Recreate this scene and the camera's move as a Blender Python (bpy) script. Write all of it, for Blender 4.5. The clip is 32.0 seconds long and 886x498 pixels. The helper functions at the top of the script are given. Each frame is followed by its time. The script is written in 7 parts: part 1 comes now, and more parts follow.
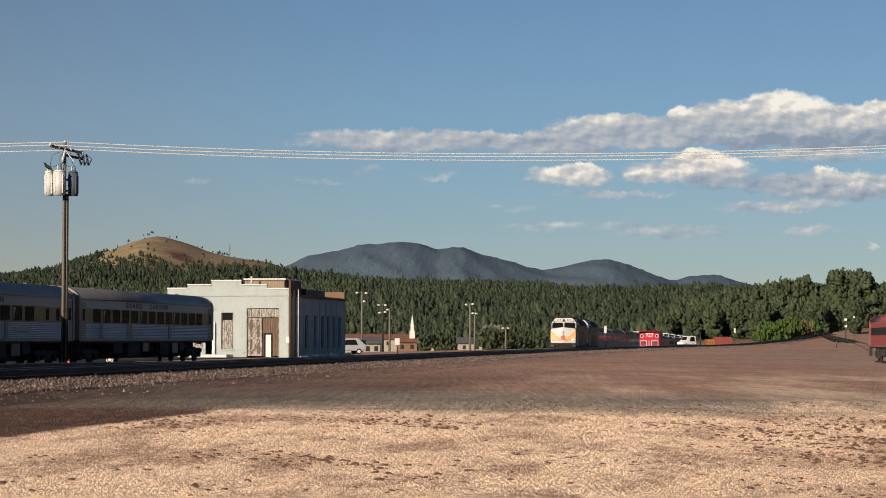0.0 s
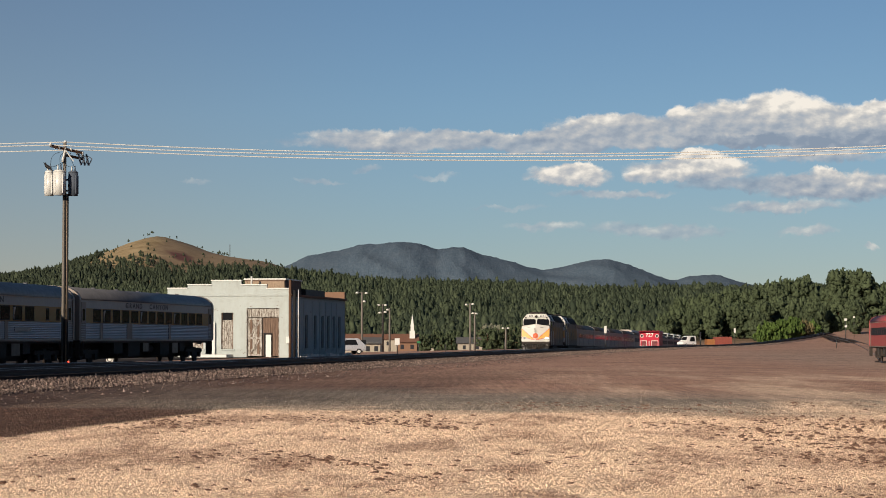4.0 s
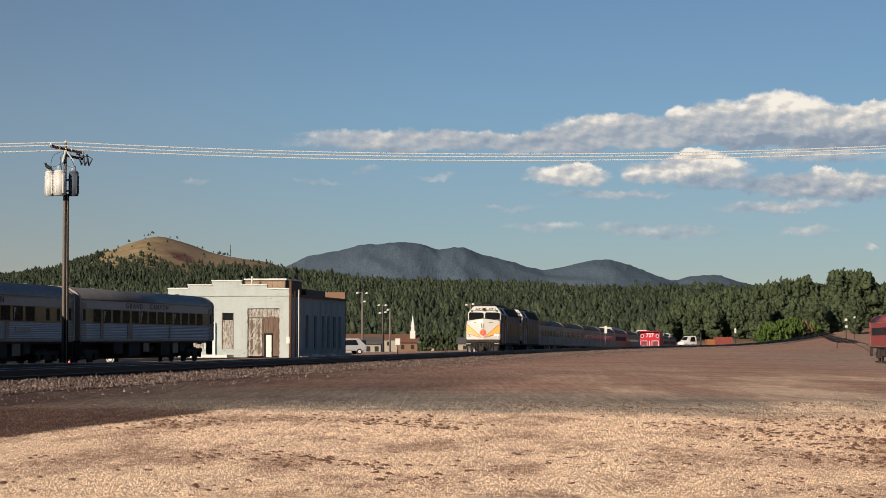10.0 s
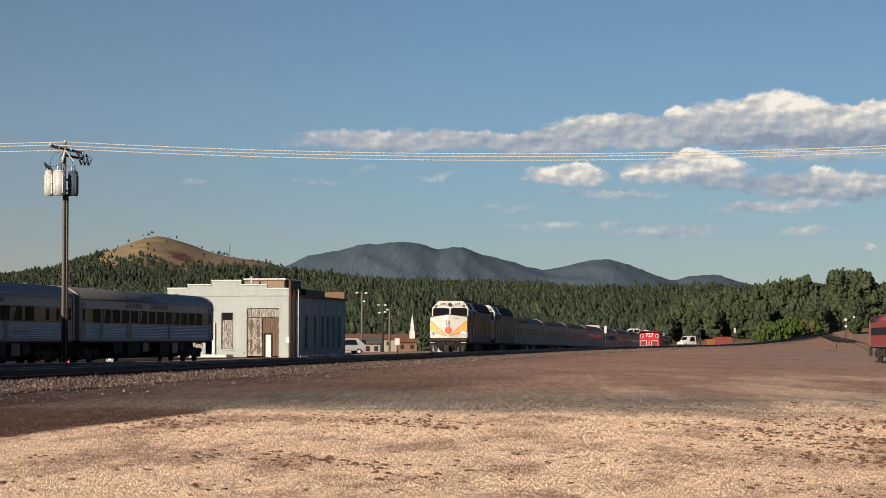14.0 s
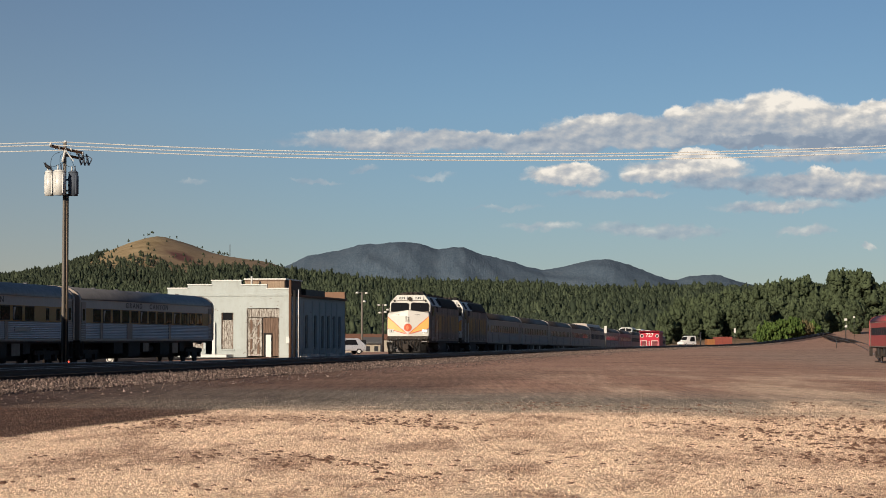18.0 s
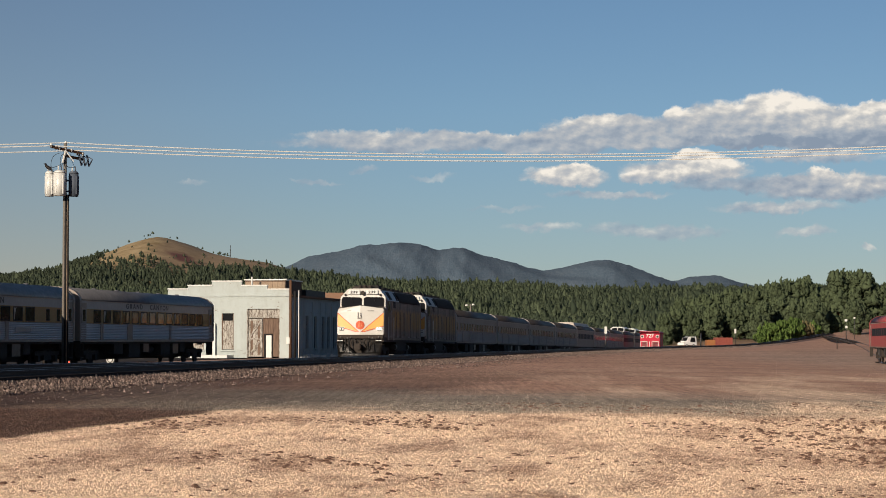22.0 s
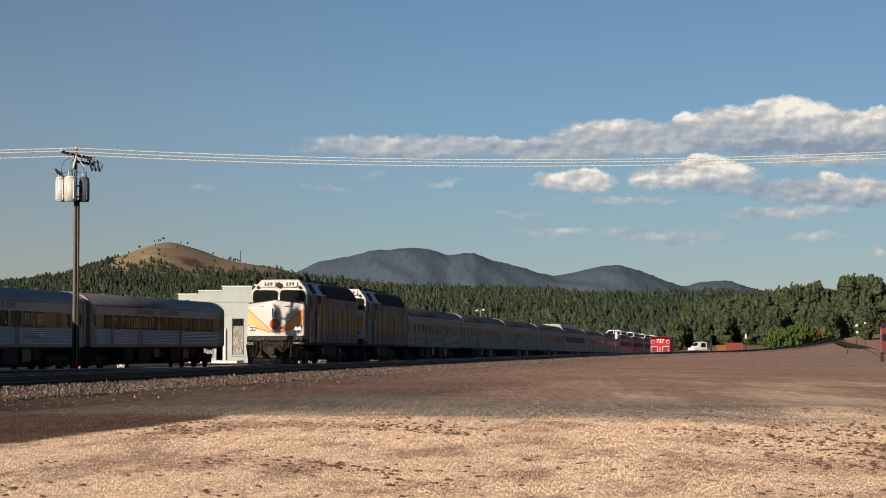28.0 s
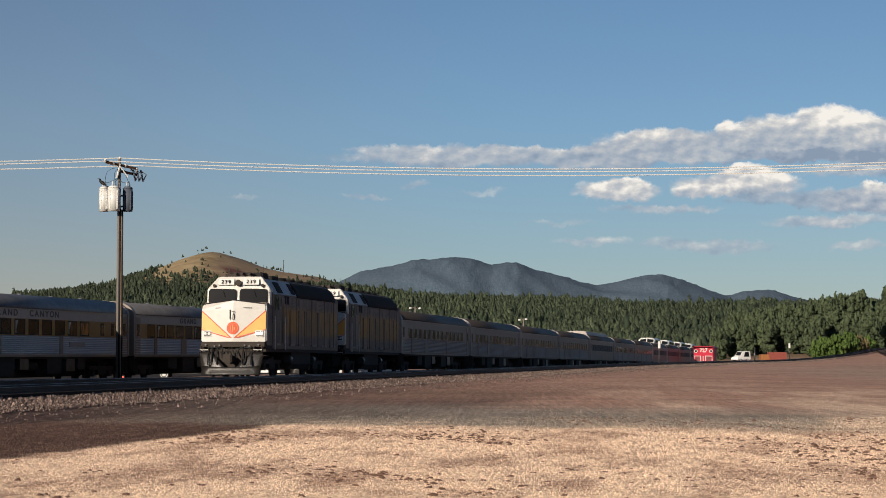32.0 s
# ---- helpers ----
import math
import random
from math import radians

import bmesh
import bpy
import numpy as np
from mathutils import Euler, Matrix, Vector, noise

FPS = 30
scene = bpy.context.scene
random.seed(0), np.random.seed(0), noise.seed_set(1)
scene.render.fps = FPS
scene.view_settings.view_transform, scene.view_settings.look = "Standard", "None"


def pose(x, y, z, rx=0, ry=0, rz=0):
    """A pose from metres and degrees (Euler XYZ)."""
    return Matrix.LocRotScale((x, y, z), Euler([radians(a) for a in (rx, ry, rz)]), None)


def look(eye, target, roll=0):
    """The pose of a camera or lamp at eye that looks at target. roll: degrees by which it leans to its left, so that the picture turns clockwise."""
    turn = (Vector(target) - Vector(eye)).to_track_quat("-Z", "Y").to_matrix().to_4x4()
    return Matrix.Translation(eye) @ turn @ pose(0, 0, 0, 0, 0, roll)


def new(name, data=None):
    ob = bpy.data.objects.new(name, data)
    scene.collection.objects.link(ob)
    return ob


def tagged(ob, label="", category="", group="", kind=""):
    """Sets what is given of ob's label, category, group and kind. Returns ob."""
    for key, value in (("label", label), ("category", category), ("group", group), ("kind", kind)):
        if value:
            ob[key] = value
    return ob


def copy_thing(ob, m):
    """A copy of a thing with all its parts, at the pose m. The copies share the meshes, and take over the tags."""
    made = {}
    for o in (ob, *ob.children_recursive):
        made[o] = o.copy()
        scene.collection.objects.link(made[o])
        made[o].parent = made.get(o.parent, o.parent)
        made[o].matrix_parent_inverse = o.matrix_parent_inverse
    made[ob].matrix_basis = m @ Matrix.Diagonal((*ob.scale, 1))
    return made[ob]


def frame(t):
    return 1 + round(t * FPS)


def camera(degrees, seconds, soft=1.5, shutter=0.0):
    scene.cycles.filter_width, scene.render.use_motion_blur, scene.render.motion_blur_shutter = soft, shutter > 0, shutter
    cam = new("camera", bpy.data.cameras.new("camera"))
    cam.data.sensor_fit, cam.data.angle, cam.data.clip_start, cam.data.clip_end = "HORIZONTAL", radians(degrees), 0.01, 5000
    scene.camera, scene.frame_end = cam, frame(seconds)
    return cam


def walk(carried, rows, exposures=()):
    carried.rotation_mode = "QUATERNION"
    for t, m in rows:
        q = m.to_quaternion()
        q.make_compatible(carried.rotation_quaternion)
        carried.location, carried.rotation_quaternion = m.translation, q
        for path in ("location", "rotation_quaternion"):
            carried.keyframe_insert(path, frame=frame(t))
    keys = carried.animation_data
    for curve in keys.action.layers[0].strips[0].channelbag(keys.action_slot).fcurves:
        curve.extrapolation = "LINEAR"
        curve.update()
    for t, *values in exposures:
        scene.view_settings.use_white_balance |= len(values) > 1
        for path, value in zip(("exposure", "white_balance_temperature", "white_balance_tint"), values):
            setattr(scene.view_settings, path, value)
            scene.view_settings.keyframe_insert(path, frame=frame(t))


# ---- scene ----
cam = camera(22.18, 32.0, soft=0.9)


def cam_pose(dx, dy, roll=0.0):
    """The tripod head: turned left by dx and up by dy, in units of 1/4000."""
    return pose(0, 0, 1.6, 92.305 + math.degrees(math.atan(dy / 4000)), roll, math.degrees(math.atan(dx / 4000)))


CAM_ROWS = [(0, 0, 0, 0), (6.5, .3, 0, 0), (8, 1, 0, 0), (9, 1.6, .4, 0), (10, .8, .3, 0), (11, 2.6, 1.4, 0), (12, 0, 0, 0),
            (12.5, -.6, 0, 0), (14, 0, 0, 0), (20, .2, 0, 0), (21, .2, 1, 0), (22, .8, 1.2, 0), (23, 1.8, 1.2, 0), (24, 3, 3, 0),
            (25, 4.4, 4.2, 0), (25.5, 6, 4.4, 0), (27.5, 16, 9.2, 0), (28, 19, 10.4, 0), (29, 25.5, 11.6, 0), (29.5, 30, 13, 0),
            (30, 47.5, 15.6, 0), (30.5, 71, 18.8, 0), (31, 77, 21.6, 0), (31.5, 80.5, 23.6, 0), (32, 94.5, 27, 0)]
walk(cam, [(t, cam_pose(a, b, r)) for t, a, b, r in CAM_ROWS], [(0, 0.30, 6500, 10), (30.5, 0.30, 6500, 10), (32, 0.34, 6290, 10)])

# ---- daylight: a low evening sun behind the camera on its left
SUN_AZ, SUN_EL = 31.0, 19.0
world = bpy.data.worlds.new("sky")
scene.world = world
world.use_nodes = True
wn = world.node_tree
sky = wn.nodes.new("ShaderNodeTexSky")
sky.sky_type = "NISHITA"
sky.sun_disc = False
sky.sun_elevation = radians(SUN_EL)
sky.sun_rotation = radians(180 + SUN_AZ)
sky.altitude = 2000
sky.air_density, sky.dust_density, sky.ozone_density = 1.0, 0.2, 3.2
tint = wn.nodes.new("ShaderNodeMix")
tint.data_type, tint.blend_type = "RGBA", "MULTIPLY"
tint.inputs[0].default_value = 1.0
tint.inputs[7].default_value = (0.955, 0.985, 0.99, 1)
wn.links.new(sky.outputs[0], tint.inputs[6])
# dusty air thickens towards the horizon
co = wn.nodes.new("ShaderNodeTexCoord")
sep = wn.nodes.new("ShaderNodeSeparateXYZ")
dust = wn.nodes.new("ShaderNodeValToRGB")
dust.color_ramp.elements[0].position, dust.color_ramp.elements[0].color = 0.0, (0.86, 0.78, 0.79, 1)
dust.color_ramp.elements[1].position, dust.color_ramp.elements[1].color = 0.10, (1, 1, 1, 1)
veil = wn.nodes.new("ShaderNodeMix")
veil.data_type, veil.blend_type = "RGBA", "MULTIPLY"
veil.inputs[0].default_value = 1.0
wn.links.new(co.outputs["Generated"], sep.inputs[0])
wn.links.new(sep.outputs[2], dust.inputs[0])
wn.links.new(tint.outputs[2], veil.inputs[6])
wn.links.new(dust.outputs[0], veil.inputs[7])
# smoky air on the sun's side of the sky
side_air = wn.nodes.new("ShaderNodeMapRange")
side_air.interpolation_type = "SMOOTHSTEP"
for k, v in zip(("From Min", "From Max", "To Min", "To Max"), (0.02, -0.24, 0.0, 1.0)):
    side_air.inputs[k].default_value = v
wn.links.new(sep.outputs[0], side_air.inputs["Value"])
smoke = wn.nodes.new("ShaderNodeMix")
smoke.data_type, smoke.blend_type = "RGBA", "MULTIPLY"
smoke.inputs[7].default_value = (1.10, 0.93, 0.87, 1)
wn.links.new(side_air.outputs[0], smoke.inputs[0])
wn.links.new(veil.outputs[2], smoke.inputs[6])
wn.links.new(smoke.outputs[2], wn.nodes["Background"].inputs[0])
wn.nodes["Background"].inputs[1].default_value = 0.0500
sun = new("sun", bpy.data.lights.new("sun", "SUN"))
sun.data.energy, sun.data.angle, sun.data.color = 5.0, radians(0.5), (1.0, 0.85, 0.68)
a, e = radians(SUN_AZ), radians(SUN_EL)
sun.matrix_world = look((-math.sin(a) * math.cos(e) * 200, -math.cos(a) * math.cos(e) * 200, math.sin(e) * 200), (0, 0, 0))


# ---- materials
class Mat:
    """A node material built up step by step."""

    def __init__(self, name, rough=0.8, metal=0.0):
        self.m = bpy.data.materials.new(name)
        self.m.use_nodes = True
        self.t = self.m.node_tree
        self.b = self.t.nodes["Principled BSDF"]
        self.b.inputs["Roughness"].default_value = rough
        self.b.inputs["Metallic"].default_value = metal
        self.b.inputs["Specular IOR Level"].default_value = 0.5 if rough < 0.5 else 0.18
        self.tc = self.t.nodes.new("ShaderNodeTexCoord")

    def link(self, a, b):
        self.t.links.new(a, b)

    def coords(self, scale=(1, 1, 1), rot=(0, 0, 0), loc=(0, 0, 0)):
        n = self.t.nodes.new("ShaderNodeMapping")
        n.inputs["Scale"].default_value = scale
        n.inputs["Rotation"].default_value = rot
        n.inputs["Location"].default_value = loc
        self.link(self.tc.outputs["Object"], n.inputs[0])
        return n.outputs[0]

    def noise(self, scale, detail=4, rough=0.6, vec=None):
        n = self.t.nodes.new("ShaderNodeTexNoise")
        n.inputs["Scale"].default_value, n.inputs["Detail"].default_value = scale, detail
        n.inputs["Roughness"].default_value = rough
        self.link(vec if vec is not None else self.tc.outputs["Object"], n.inputs["Vector"])
        return n.outputs[0]

    def voronoi(self, scale, feature="F1", out="Distance", vec=None):
        n = self.t.nodes.new("ShaderNodeTexVoronoi")
        n.feature = feature
        n.inputs["Scale"].default_value = scale
        self.link(vec if vec is not None else self.tc.outputs["Object"], n.inputs["Vector"])
        return n.outputs[out]

    def ramp(self, fac, stops):
        n = self.t.nodes.new("ShaderNodeValToRGB")
        el = n.color_ramp.elements
        while len(el) < len(stops):
            el.new(0.5)
        for k, (p, c) in zip(el, stops):
            k.position = p
            k.color = (c, c, c, 1) if isinstance(c, (int, float)) else (*c, 1)
        self.link(fac, n.inputs[0])
        return n.outputs[0]

    def put(self, sock, v):
        if isinstance(v, bpy.types.NodeSocket):
            self.link(v, sock)
        elif isinstance(v, tuple):
            sock.default_value = (*v, 1) if len(v) == 3 and len(sock.default_value) == 4 else v
        else:
            sock.default_value = v

    def mix(self, fac, a, b, blend="MIX"):
        n = self.t.nodes.new("ShaderNodeMix")
        n.data_type, n.blend_type = "RGBA", blend
        self.put(n.inputs[0], fac), self.put(n.inputs[6], a), self.put(n.inputs[7], b)
        return n.outputs[2]

    def math(self, op, a, b=0.0, c=0.0):
        n = self.t.nodes.new("ShaderNodeMath")
        n.operation = op
        self.put(n.inputs[0], a), self.put(n.inputs[1], b), self.put(n.inputs[2], c)
        return n.outputs[0]

    def xyz(self, vec=None):
        n = self.t.nodes.new("ShaderNodeSeparateXYZ")
        self.link(vec if vec is not None else self.tc.outputs["Object"], n.inputs[0])
        return n.outputs

    def random(self):
        return self.t.nodes.new("ShaderNodeObjectInfo").outputs["Random"]

    def island(self):
        return self.t.nodes.new("ShaderNodeNewGeometry").outputs["Random Per Island"]

    def color(self, v):
        self.put(self.b.inputs["Base Color"], v)
        return self

    def rough(self, v):
        self.put(self.b.inputs["Roughness"], v)
        return self

    def bump(self, height, strength=0.3, dist=0.02):
        n = self.t.nodes.new("ShaderNodeBump")
        n.inputs["Strength"].default_value, n.inputs["Distance"].default_value = strength, dist
        self.link(height, n.inputs["Height"])
        self.link(n.outputs[0], self.b.inputs["Normal"])
        return self

    def glow(self, color, strength):
        self.b.inputs["Emission Color"].default_value = (*color, 1)
        self.b.inputs["Emission Strength"].default_value = strength
        return self


def worn(name, base, dark=None, rough=0.6, metal=0.0, grain=6.0, amount=0.5, bump=0.1):
    """A surface of one colour with stains at a large and grain at a small scale."""
    m = Mat(name, rough, metal)
    dark = dark or tuple(c * 0.6 for c in base)
    big = m.ramp(m.noise(0.5, 5), [(0.35, 0.0), (0.7, 1.0)])
    small = m.ramp(m.noise(grain, 6, 0.7), [(0.3, 0.0), (0.75, 1.0)])
    fac = m.math("MULTIPLY", m.math("ADD", big, small), amount * 0.5)
    m.color(m.mix(fac, base, dark))
    m.rough(m.math("MULTIPLY_ADD", small, 0.15, rough - 0.07))
    m.bump(small, bump, 0.01)
    return m.m


# ---- mesh helpers
def box(bm, x0, x1, y0, y1, z0, z1):
    v = [bm.verts.new((x, y, z)) for z in (z0, z1) for x, y in ((x0, y0), (x1, y0), (x1, y1), (x0, y1))]
    for f in ((3, 2, 1, 0), (4, 5, 6, 7), (0, 1, 5, 4), (1, 2, 6, 5), (2, 3, 7, 6), (3, 0, 4, 7)):
        bm.faces.new([v[i] for i in f])
    return v


def rod(bm, p, q, r0, r1=None, seg=8, caps=True):
    """A round bar from p to q."""
    p, q = Vector(p), Vector(q)
    r1 = r0 if r1 is None else r1
    turn = (q - p).to_track_quat("Z", "Y").to_matrix()
    rings = []
    for c, r in ((p, r0), (q, r1)):
        rings.append([bm.verts.new(c + turn @ Vector((r * math.cos(k * math.tau / seg), r * math.sin(k * math.tau / seg), 0))) for k in range(seg)])
    for k in range(seg):
        f = bm.faces.new((rings[0][k], rings[0][(k + 1) % seg], rings[1][(k + 1) % seg], rings[1][k]))
        f.smooth = seg > 6
    if caps:
        bm.faces.new(rings[0][::-1]), bm.faces.new(rings[1])


def extrude(bm, outline, y0, y1, smooth=False):
    """A closed outline in x, z drawn out along y, with ends."""
    a = [bm.verts.new((x, y0, z)) for x, z in outline]
    b = [bm.verts.new((x, y1, z)) for x, z in outline]
    n = len(outline)
    for k in range(n):
        f = bm.faces.new((a[k], a[(k + 1) % n], b[(k + 1) % n], b[k]))
        f.smooth = smooth
    bm.faces.new(a[::-1]), bm.faces.new(b)


def mesh_of(name, bm, mats):
    bmesh.ops.recalc_face_normals(bm, faces=bm.faces)
    me = bpy.data.meshes.new(name)
    bm.to_mesh(me)
    bm.free()
    for m in mats if isinstance(mats, (list, tuple)) else [mats]:
        me.materials.append(m)
    return me


def part(name, bm, material, parent=None, label=""):
    ob = new(name, mesh_of(name, bm, material))
    if parent is not None:
        ob.parent = parent
    if label:
        ob["label"] = label
    return ob


def part_box(name, material, parent, *dims, label=""):
    bm = bmesh.new()
    box(bm, *dims)
    return part(name, bm, material, parent, label)


def share(ob, parent, x=0.0, y=0.0, z=0.0, rz=0.0, sx=1.0):
    """Another piece on the mesh of ob."""
    c = new(ob.name.split(".")[0], ob.data)
    c.parent = parent
    c.matrix_basis = pose(x, y, z, 0, 0, rz) @ Matrix.Diagonal((sx, 1, 1, 1))
    if "label" in ob:
        c["label"] = ob["label"]
    return c


def mesh_np(name, verts, faces, material, smooth=False):
    me = bpy.data.meshes.new(name)
    me.from_pydata(np.asarray(verts).tolist() if not isinstance(verts, list) else verts, [], np.asarray(faces).tolist() if not isinstance(faces, list) else faces)
    me.materials.append(material)
    if smooth:
        me.polygons.foreach_set("use_smooth", [True] * len(me.polygons))
    me.update()
    return me


# ---- plan: the tracks run at 8.824 degrees to the right of the view
TH = radians(8.824)
TX, TY = math.sin(TH), math.cos(TH)
TURN = -8.824


def on(s, l):
    """A place s metres along the tracks and l metres to their left."""
    return -TY * l + TX * s, TX * l + TY * s


def along(x, y):
    return TX * x + TY * y, -TY * x + TX * y


def smooth(a, b, v):
    k = min(1.0, max(0.0, (v - a) / (b - a)))
    return k * k * (3 - 2 * k)


def lerp_rows(rows, v):
    if v <= rows[0][0]:
        return rows[0][1]
    for (a, p), (b, q) in zip(rows, rows[1:]):
        if v <= b:
            return p + (q - p) * (v - a) / (b - a)
    return rows[-1][1]


L_NEAR, L_MAIN, L_PARK = 22.75, 28.95, 37.7


def near_rail(y):
    return 0.745 + (2.84 * ((y - 380) / 180) ** 2.5 if y > 380 else 0)


def main_rail(s):
    return 0.58 - 0.0055 * max(-30.0, s - 104.45)


PARK_RAIL = 0.25
SIDING = [(60, 30.0, -0.18), (150, 34.5, -0.18), (205, 40.5, -0.28), (250, 48.5, 0.12), (300, 56.5, 0.75), (350, 64.5, 1.2), (400, 72.0, 1.7), (480, 83.5, 2.3), (560, 94.0, 3.2)]


def near_track_x(s):
    """The near track's sidestep to the right past its straight."""
    return (s - 210) ** 2 / 4020 if s > 210 else 0.0


FAR_RISE = [(620, 0.0), (850, 0.0), (1300, 10.5), (1800, 32.5), (2300, 54.0), (2700, 56.0), (3300, 30.0), (4300, 5.0)]


# the hill's crest: x and height
HILL = [(-560, 57), (-487, 63), (-457, 67), (-425, 78), (-398, 87), (-372, 98), (-350, 109), (-330, 115.5), (-315, 115), (-298, 110), (-283, 105.5), (-266, 99.5), (-240, 92.5), (-202, 86), (-181, 77), (-156, 67), (-110, 57), (-80, 53)]


def terrain(x, y):
    s, l = along(x, y)
    lr = l + near_track_x(s)
    # camera's side: level lot that climbs to the right in the distance
    left = near_rail(y) - 0.5 if y > 330 else 0.0 + 0.18 * smooth(250, 330, y)
    right = lerp_rows([(150, -0.45), (215, -0.5), (300, 0.55), (400, 1.5), (480, 2.1), (560, 3.0), (620, 3.4)], y)
    right = right * smooth(60, 190, y)
    w = smooth(18, -8, lr)
    lot = left * (1 - w) + right * w
    # far side: main track, parked track, town
    far = lerp_rows([(24.4, lot), (27.4, main_rail(s) - 0.45), (31, main_rail(s) - 0.5), (34.5, PARK_RAIL - 0.4), (42, PARK_RAIL - 0.35), (46, 0.0), (62, -0.1), (110, -1.4), (200, -2.2)], lr)
    z = lot if lr < 24.4 else far
    if y > 520:
        k = smooth(560, 700, y)
        plain = 3.2 * smooth(0.085, 0.125, x / y) - 2.4 * smooth(0.1, 0.06, x / y)
        z = z * (1 - k) + (plain + lerp_rows(FAR_RISE, y) * (1 - 0.2 * smooth(-0.02, 0.16, x / y)) + 4.0 * noise.noise((x / 150, y / 200, 0)) * smooth(800, 1300, y)) * k
    if y > 1500:
        # low swell behind the warehouse, and the bare-topped cinder hill with its long shoulder to the right
        z += 7.5 * math.exp(-((x + 130) / 95) ** 2 - ((y - 2400) / 260) ** 2)
        k = 1 + 0.05 * noise.noise((x / 40, y / 60, 2))
        over = max(0.0, lerp_rows(HILL, x) - 50.0)
        z += over * math.exp(-abs((y - 2550) / (230 if y < 2550 else 320)) ** 1.5) * k
    return z


# ---- surfaces
def ground_material(loose=False):
    m = Mat("loose_stone" if loose else "cinder_and_gravel", 0.95)
    x, y, z = m.xyz()
    big = m.noise(0.09, 5, 0.6)
    mid = m.noise(0.5, 6, 0.65)
    streak = m.noise(1.0, 5, 0.6, m.coords((0.22, 0.035, 1.0), (0, 0, radians(20))))
    grit = m.noise(9, 8, 0.75)
    cell = m.voronoi(16, out="Color")
    cell_v = m.math("MULTIPLY", m.xyz(cell)[0], 1.0)
    cell2 = m.math("MULTIPLY", m.xyz(m.voronoi(6, out="Color"))[1], 1.0)
    # colours
    pale = m.mix(cell_v, (0.60, 0.43, 0.295), (0.82, 0.62, 0.455))
    pale = m.mix(m.ramp(cell2, [(0.72, 0.0), (0.8, 0.35)]), pale, (0.36, 0.22, 0.16))
    cinder = m.mix(cell_v, (0.225, 0.120, 0.088), (0.43, 0.260, 0.190))
    cinder = m.mix(m.ramp(cell2, [(0.8, 0.0), (0.86, 0.22)]), cinder, (0.50, 0.36, 0.27))
    grey = m.mix(cell_v, (0.13, 0.12, 0.10), (0.35, 0.305, 0.245))
    soil = m.mix(mid, (0.265, 0.155, 0.108), (0.46, 0.295, 0.208))
    # pale gravel near the camera, ending at a line along the tracks and unevenly ahead
    ripple = m.math("ADD", m.math("MULTIPLY", m.math("SUBTRACT", big, 0.5), 15.0), m.math("MULTIPLY", m.math("SUBTRACT", mid, 0.5), 9.0))
    l_off = m.math("ADD", m.math("MULTIPLY", x, -0.988), m.math("MULTIPLY", y, 0.1534))
    side = m.ramp(m.math("DIVIDE", m.math("ADD", l_off, m.math("MULTIPLY", m.math("SUBTRACT", mid, 0.5), 1.3)), 20.0), [(0.635, 1.0), (0.655, 0.0)])
    edge = m.math("ADD", m.math("ADD", y, ripple), m.math("MULTIPLY", x, 0.5))
    near = m.math("MULTIPLY", side, m.ramp(m.math("DIVIDE", edge, 100.0), [(0.485, 1.0), (0.535, 0.0)]))
    # a grey belt beyond it, then cinder with pale streaks; darker cinder along the ballast
    belt = m.ramp(m.math("DIVIDE", edge, 140.0), [(0.335, 0.0), (0.36, 0.9), (0.47, 0.8), (0.55, 0.0)])
    belt = m.math("MULTIPLY", belt, m.ramp(m.math("DIVIDE", m.math("ADD", m.math("ADD", x, 6.0), m.math("MULTIPLY", big, 16.0)), 20.0), [(0.15, 0.0), (0.6, 1.0)]))
    oily = m.math("MULTIPLY", m.ramp(m.math("DIVIDE", l_off, 40.0), [(0.25, 0.0), (0.31, 1.0)]), m.ramp(m.math("DIVIDE", m.math("ADD", y, m.math("MULTIPLY", ripple, 1.5)), 200.0), [(0.3, 1.0), (0.62, 0.0)]))
    verge = m.math('MULTIPLY', m.ramp(m.math('DIVIDE', m.math('ADD', x, m.math('MULTIPLY', ripple, 0.6)), 80.0), [(0.3, 0.0), (0.45, 0.45)]), m.ramp(m.math('DIVIDE', y, 400.0), [(0.25, 0.0), (0.35, 1.0), (0.6, 1.0), (0.8, 0.0)]))
    patch = m.ramp(streak, [(0.46, 0.0), (0.60, 0.85)])
    patch = m.math("MULTIPLY", patch, m.ramp(m.math("DIVIDE", y, 200.0), [(0.2, 1.0), (0.5, 0.7), (0.75, 0.0)]))
    patch = m.math("MULTIPLY", patch, m.ramp(m.math("ADD", m.math("DIVIDE", x, 60.0), 0.2), [(0.2, 0.0), (0.35, 1.0)]))
    lot = m.mix(m.ramp(mid, [(0.35, 0.0), (0.65, 0.8)]), cinder, soil)
    lot = m.mix(oily, lot, m.mix(cell_v, (0.050, 0.027, 0.020), (0.105, 0.062, 0.046)))
    lot = m.mix(m.math('MULTIPLY', oily, m.ramp(cell2, [(0.82, 0.0), (0.88, 0.16)])), lot, (0.42, 0.31, 0.24))
    lot = m.mix(verge, lot, m.mix(cell_v, (0.22, 0.17, 0.135), (0.40, 0.33, 0.27)))
    lot = m.mix(belt, lot, grey)
    lot = m.mix(patch, lot, pale)
    wear = m.ramp(m.noise(1.0, 7, 0.7, m.coords((0.55, 0.16, 1.0), (0, 0, radians(-62)))), [(0.49, 0.0), (0.58, 0.75)])
    corner = m.ramp(m.math("DIVIDE", m.math("ADD", m.math("SUBTRACT", x, m.math("MULTIPLY", y, 0.35)), m.math("MULTIPLY", big, 14.0)), 20.0), [(0.0, 0.0), (0.15, 0.9)])
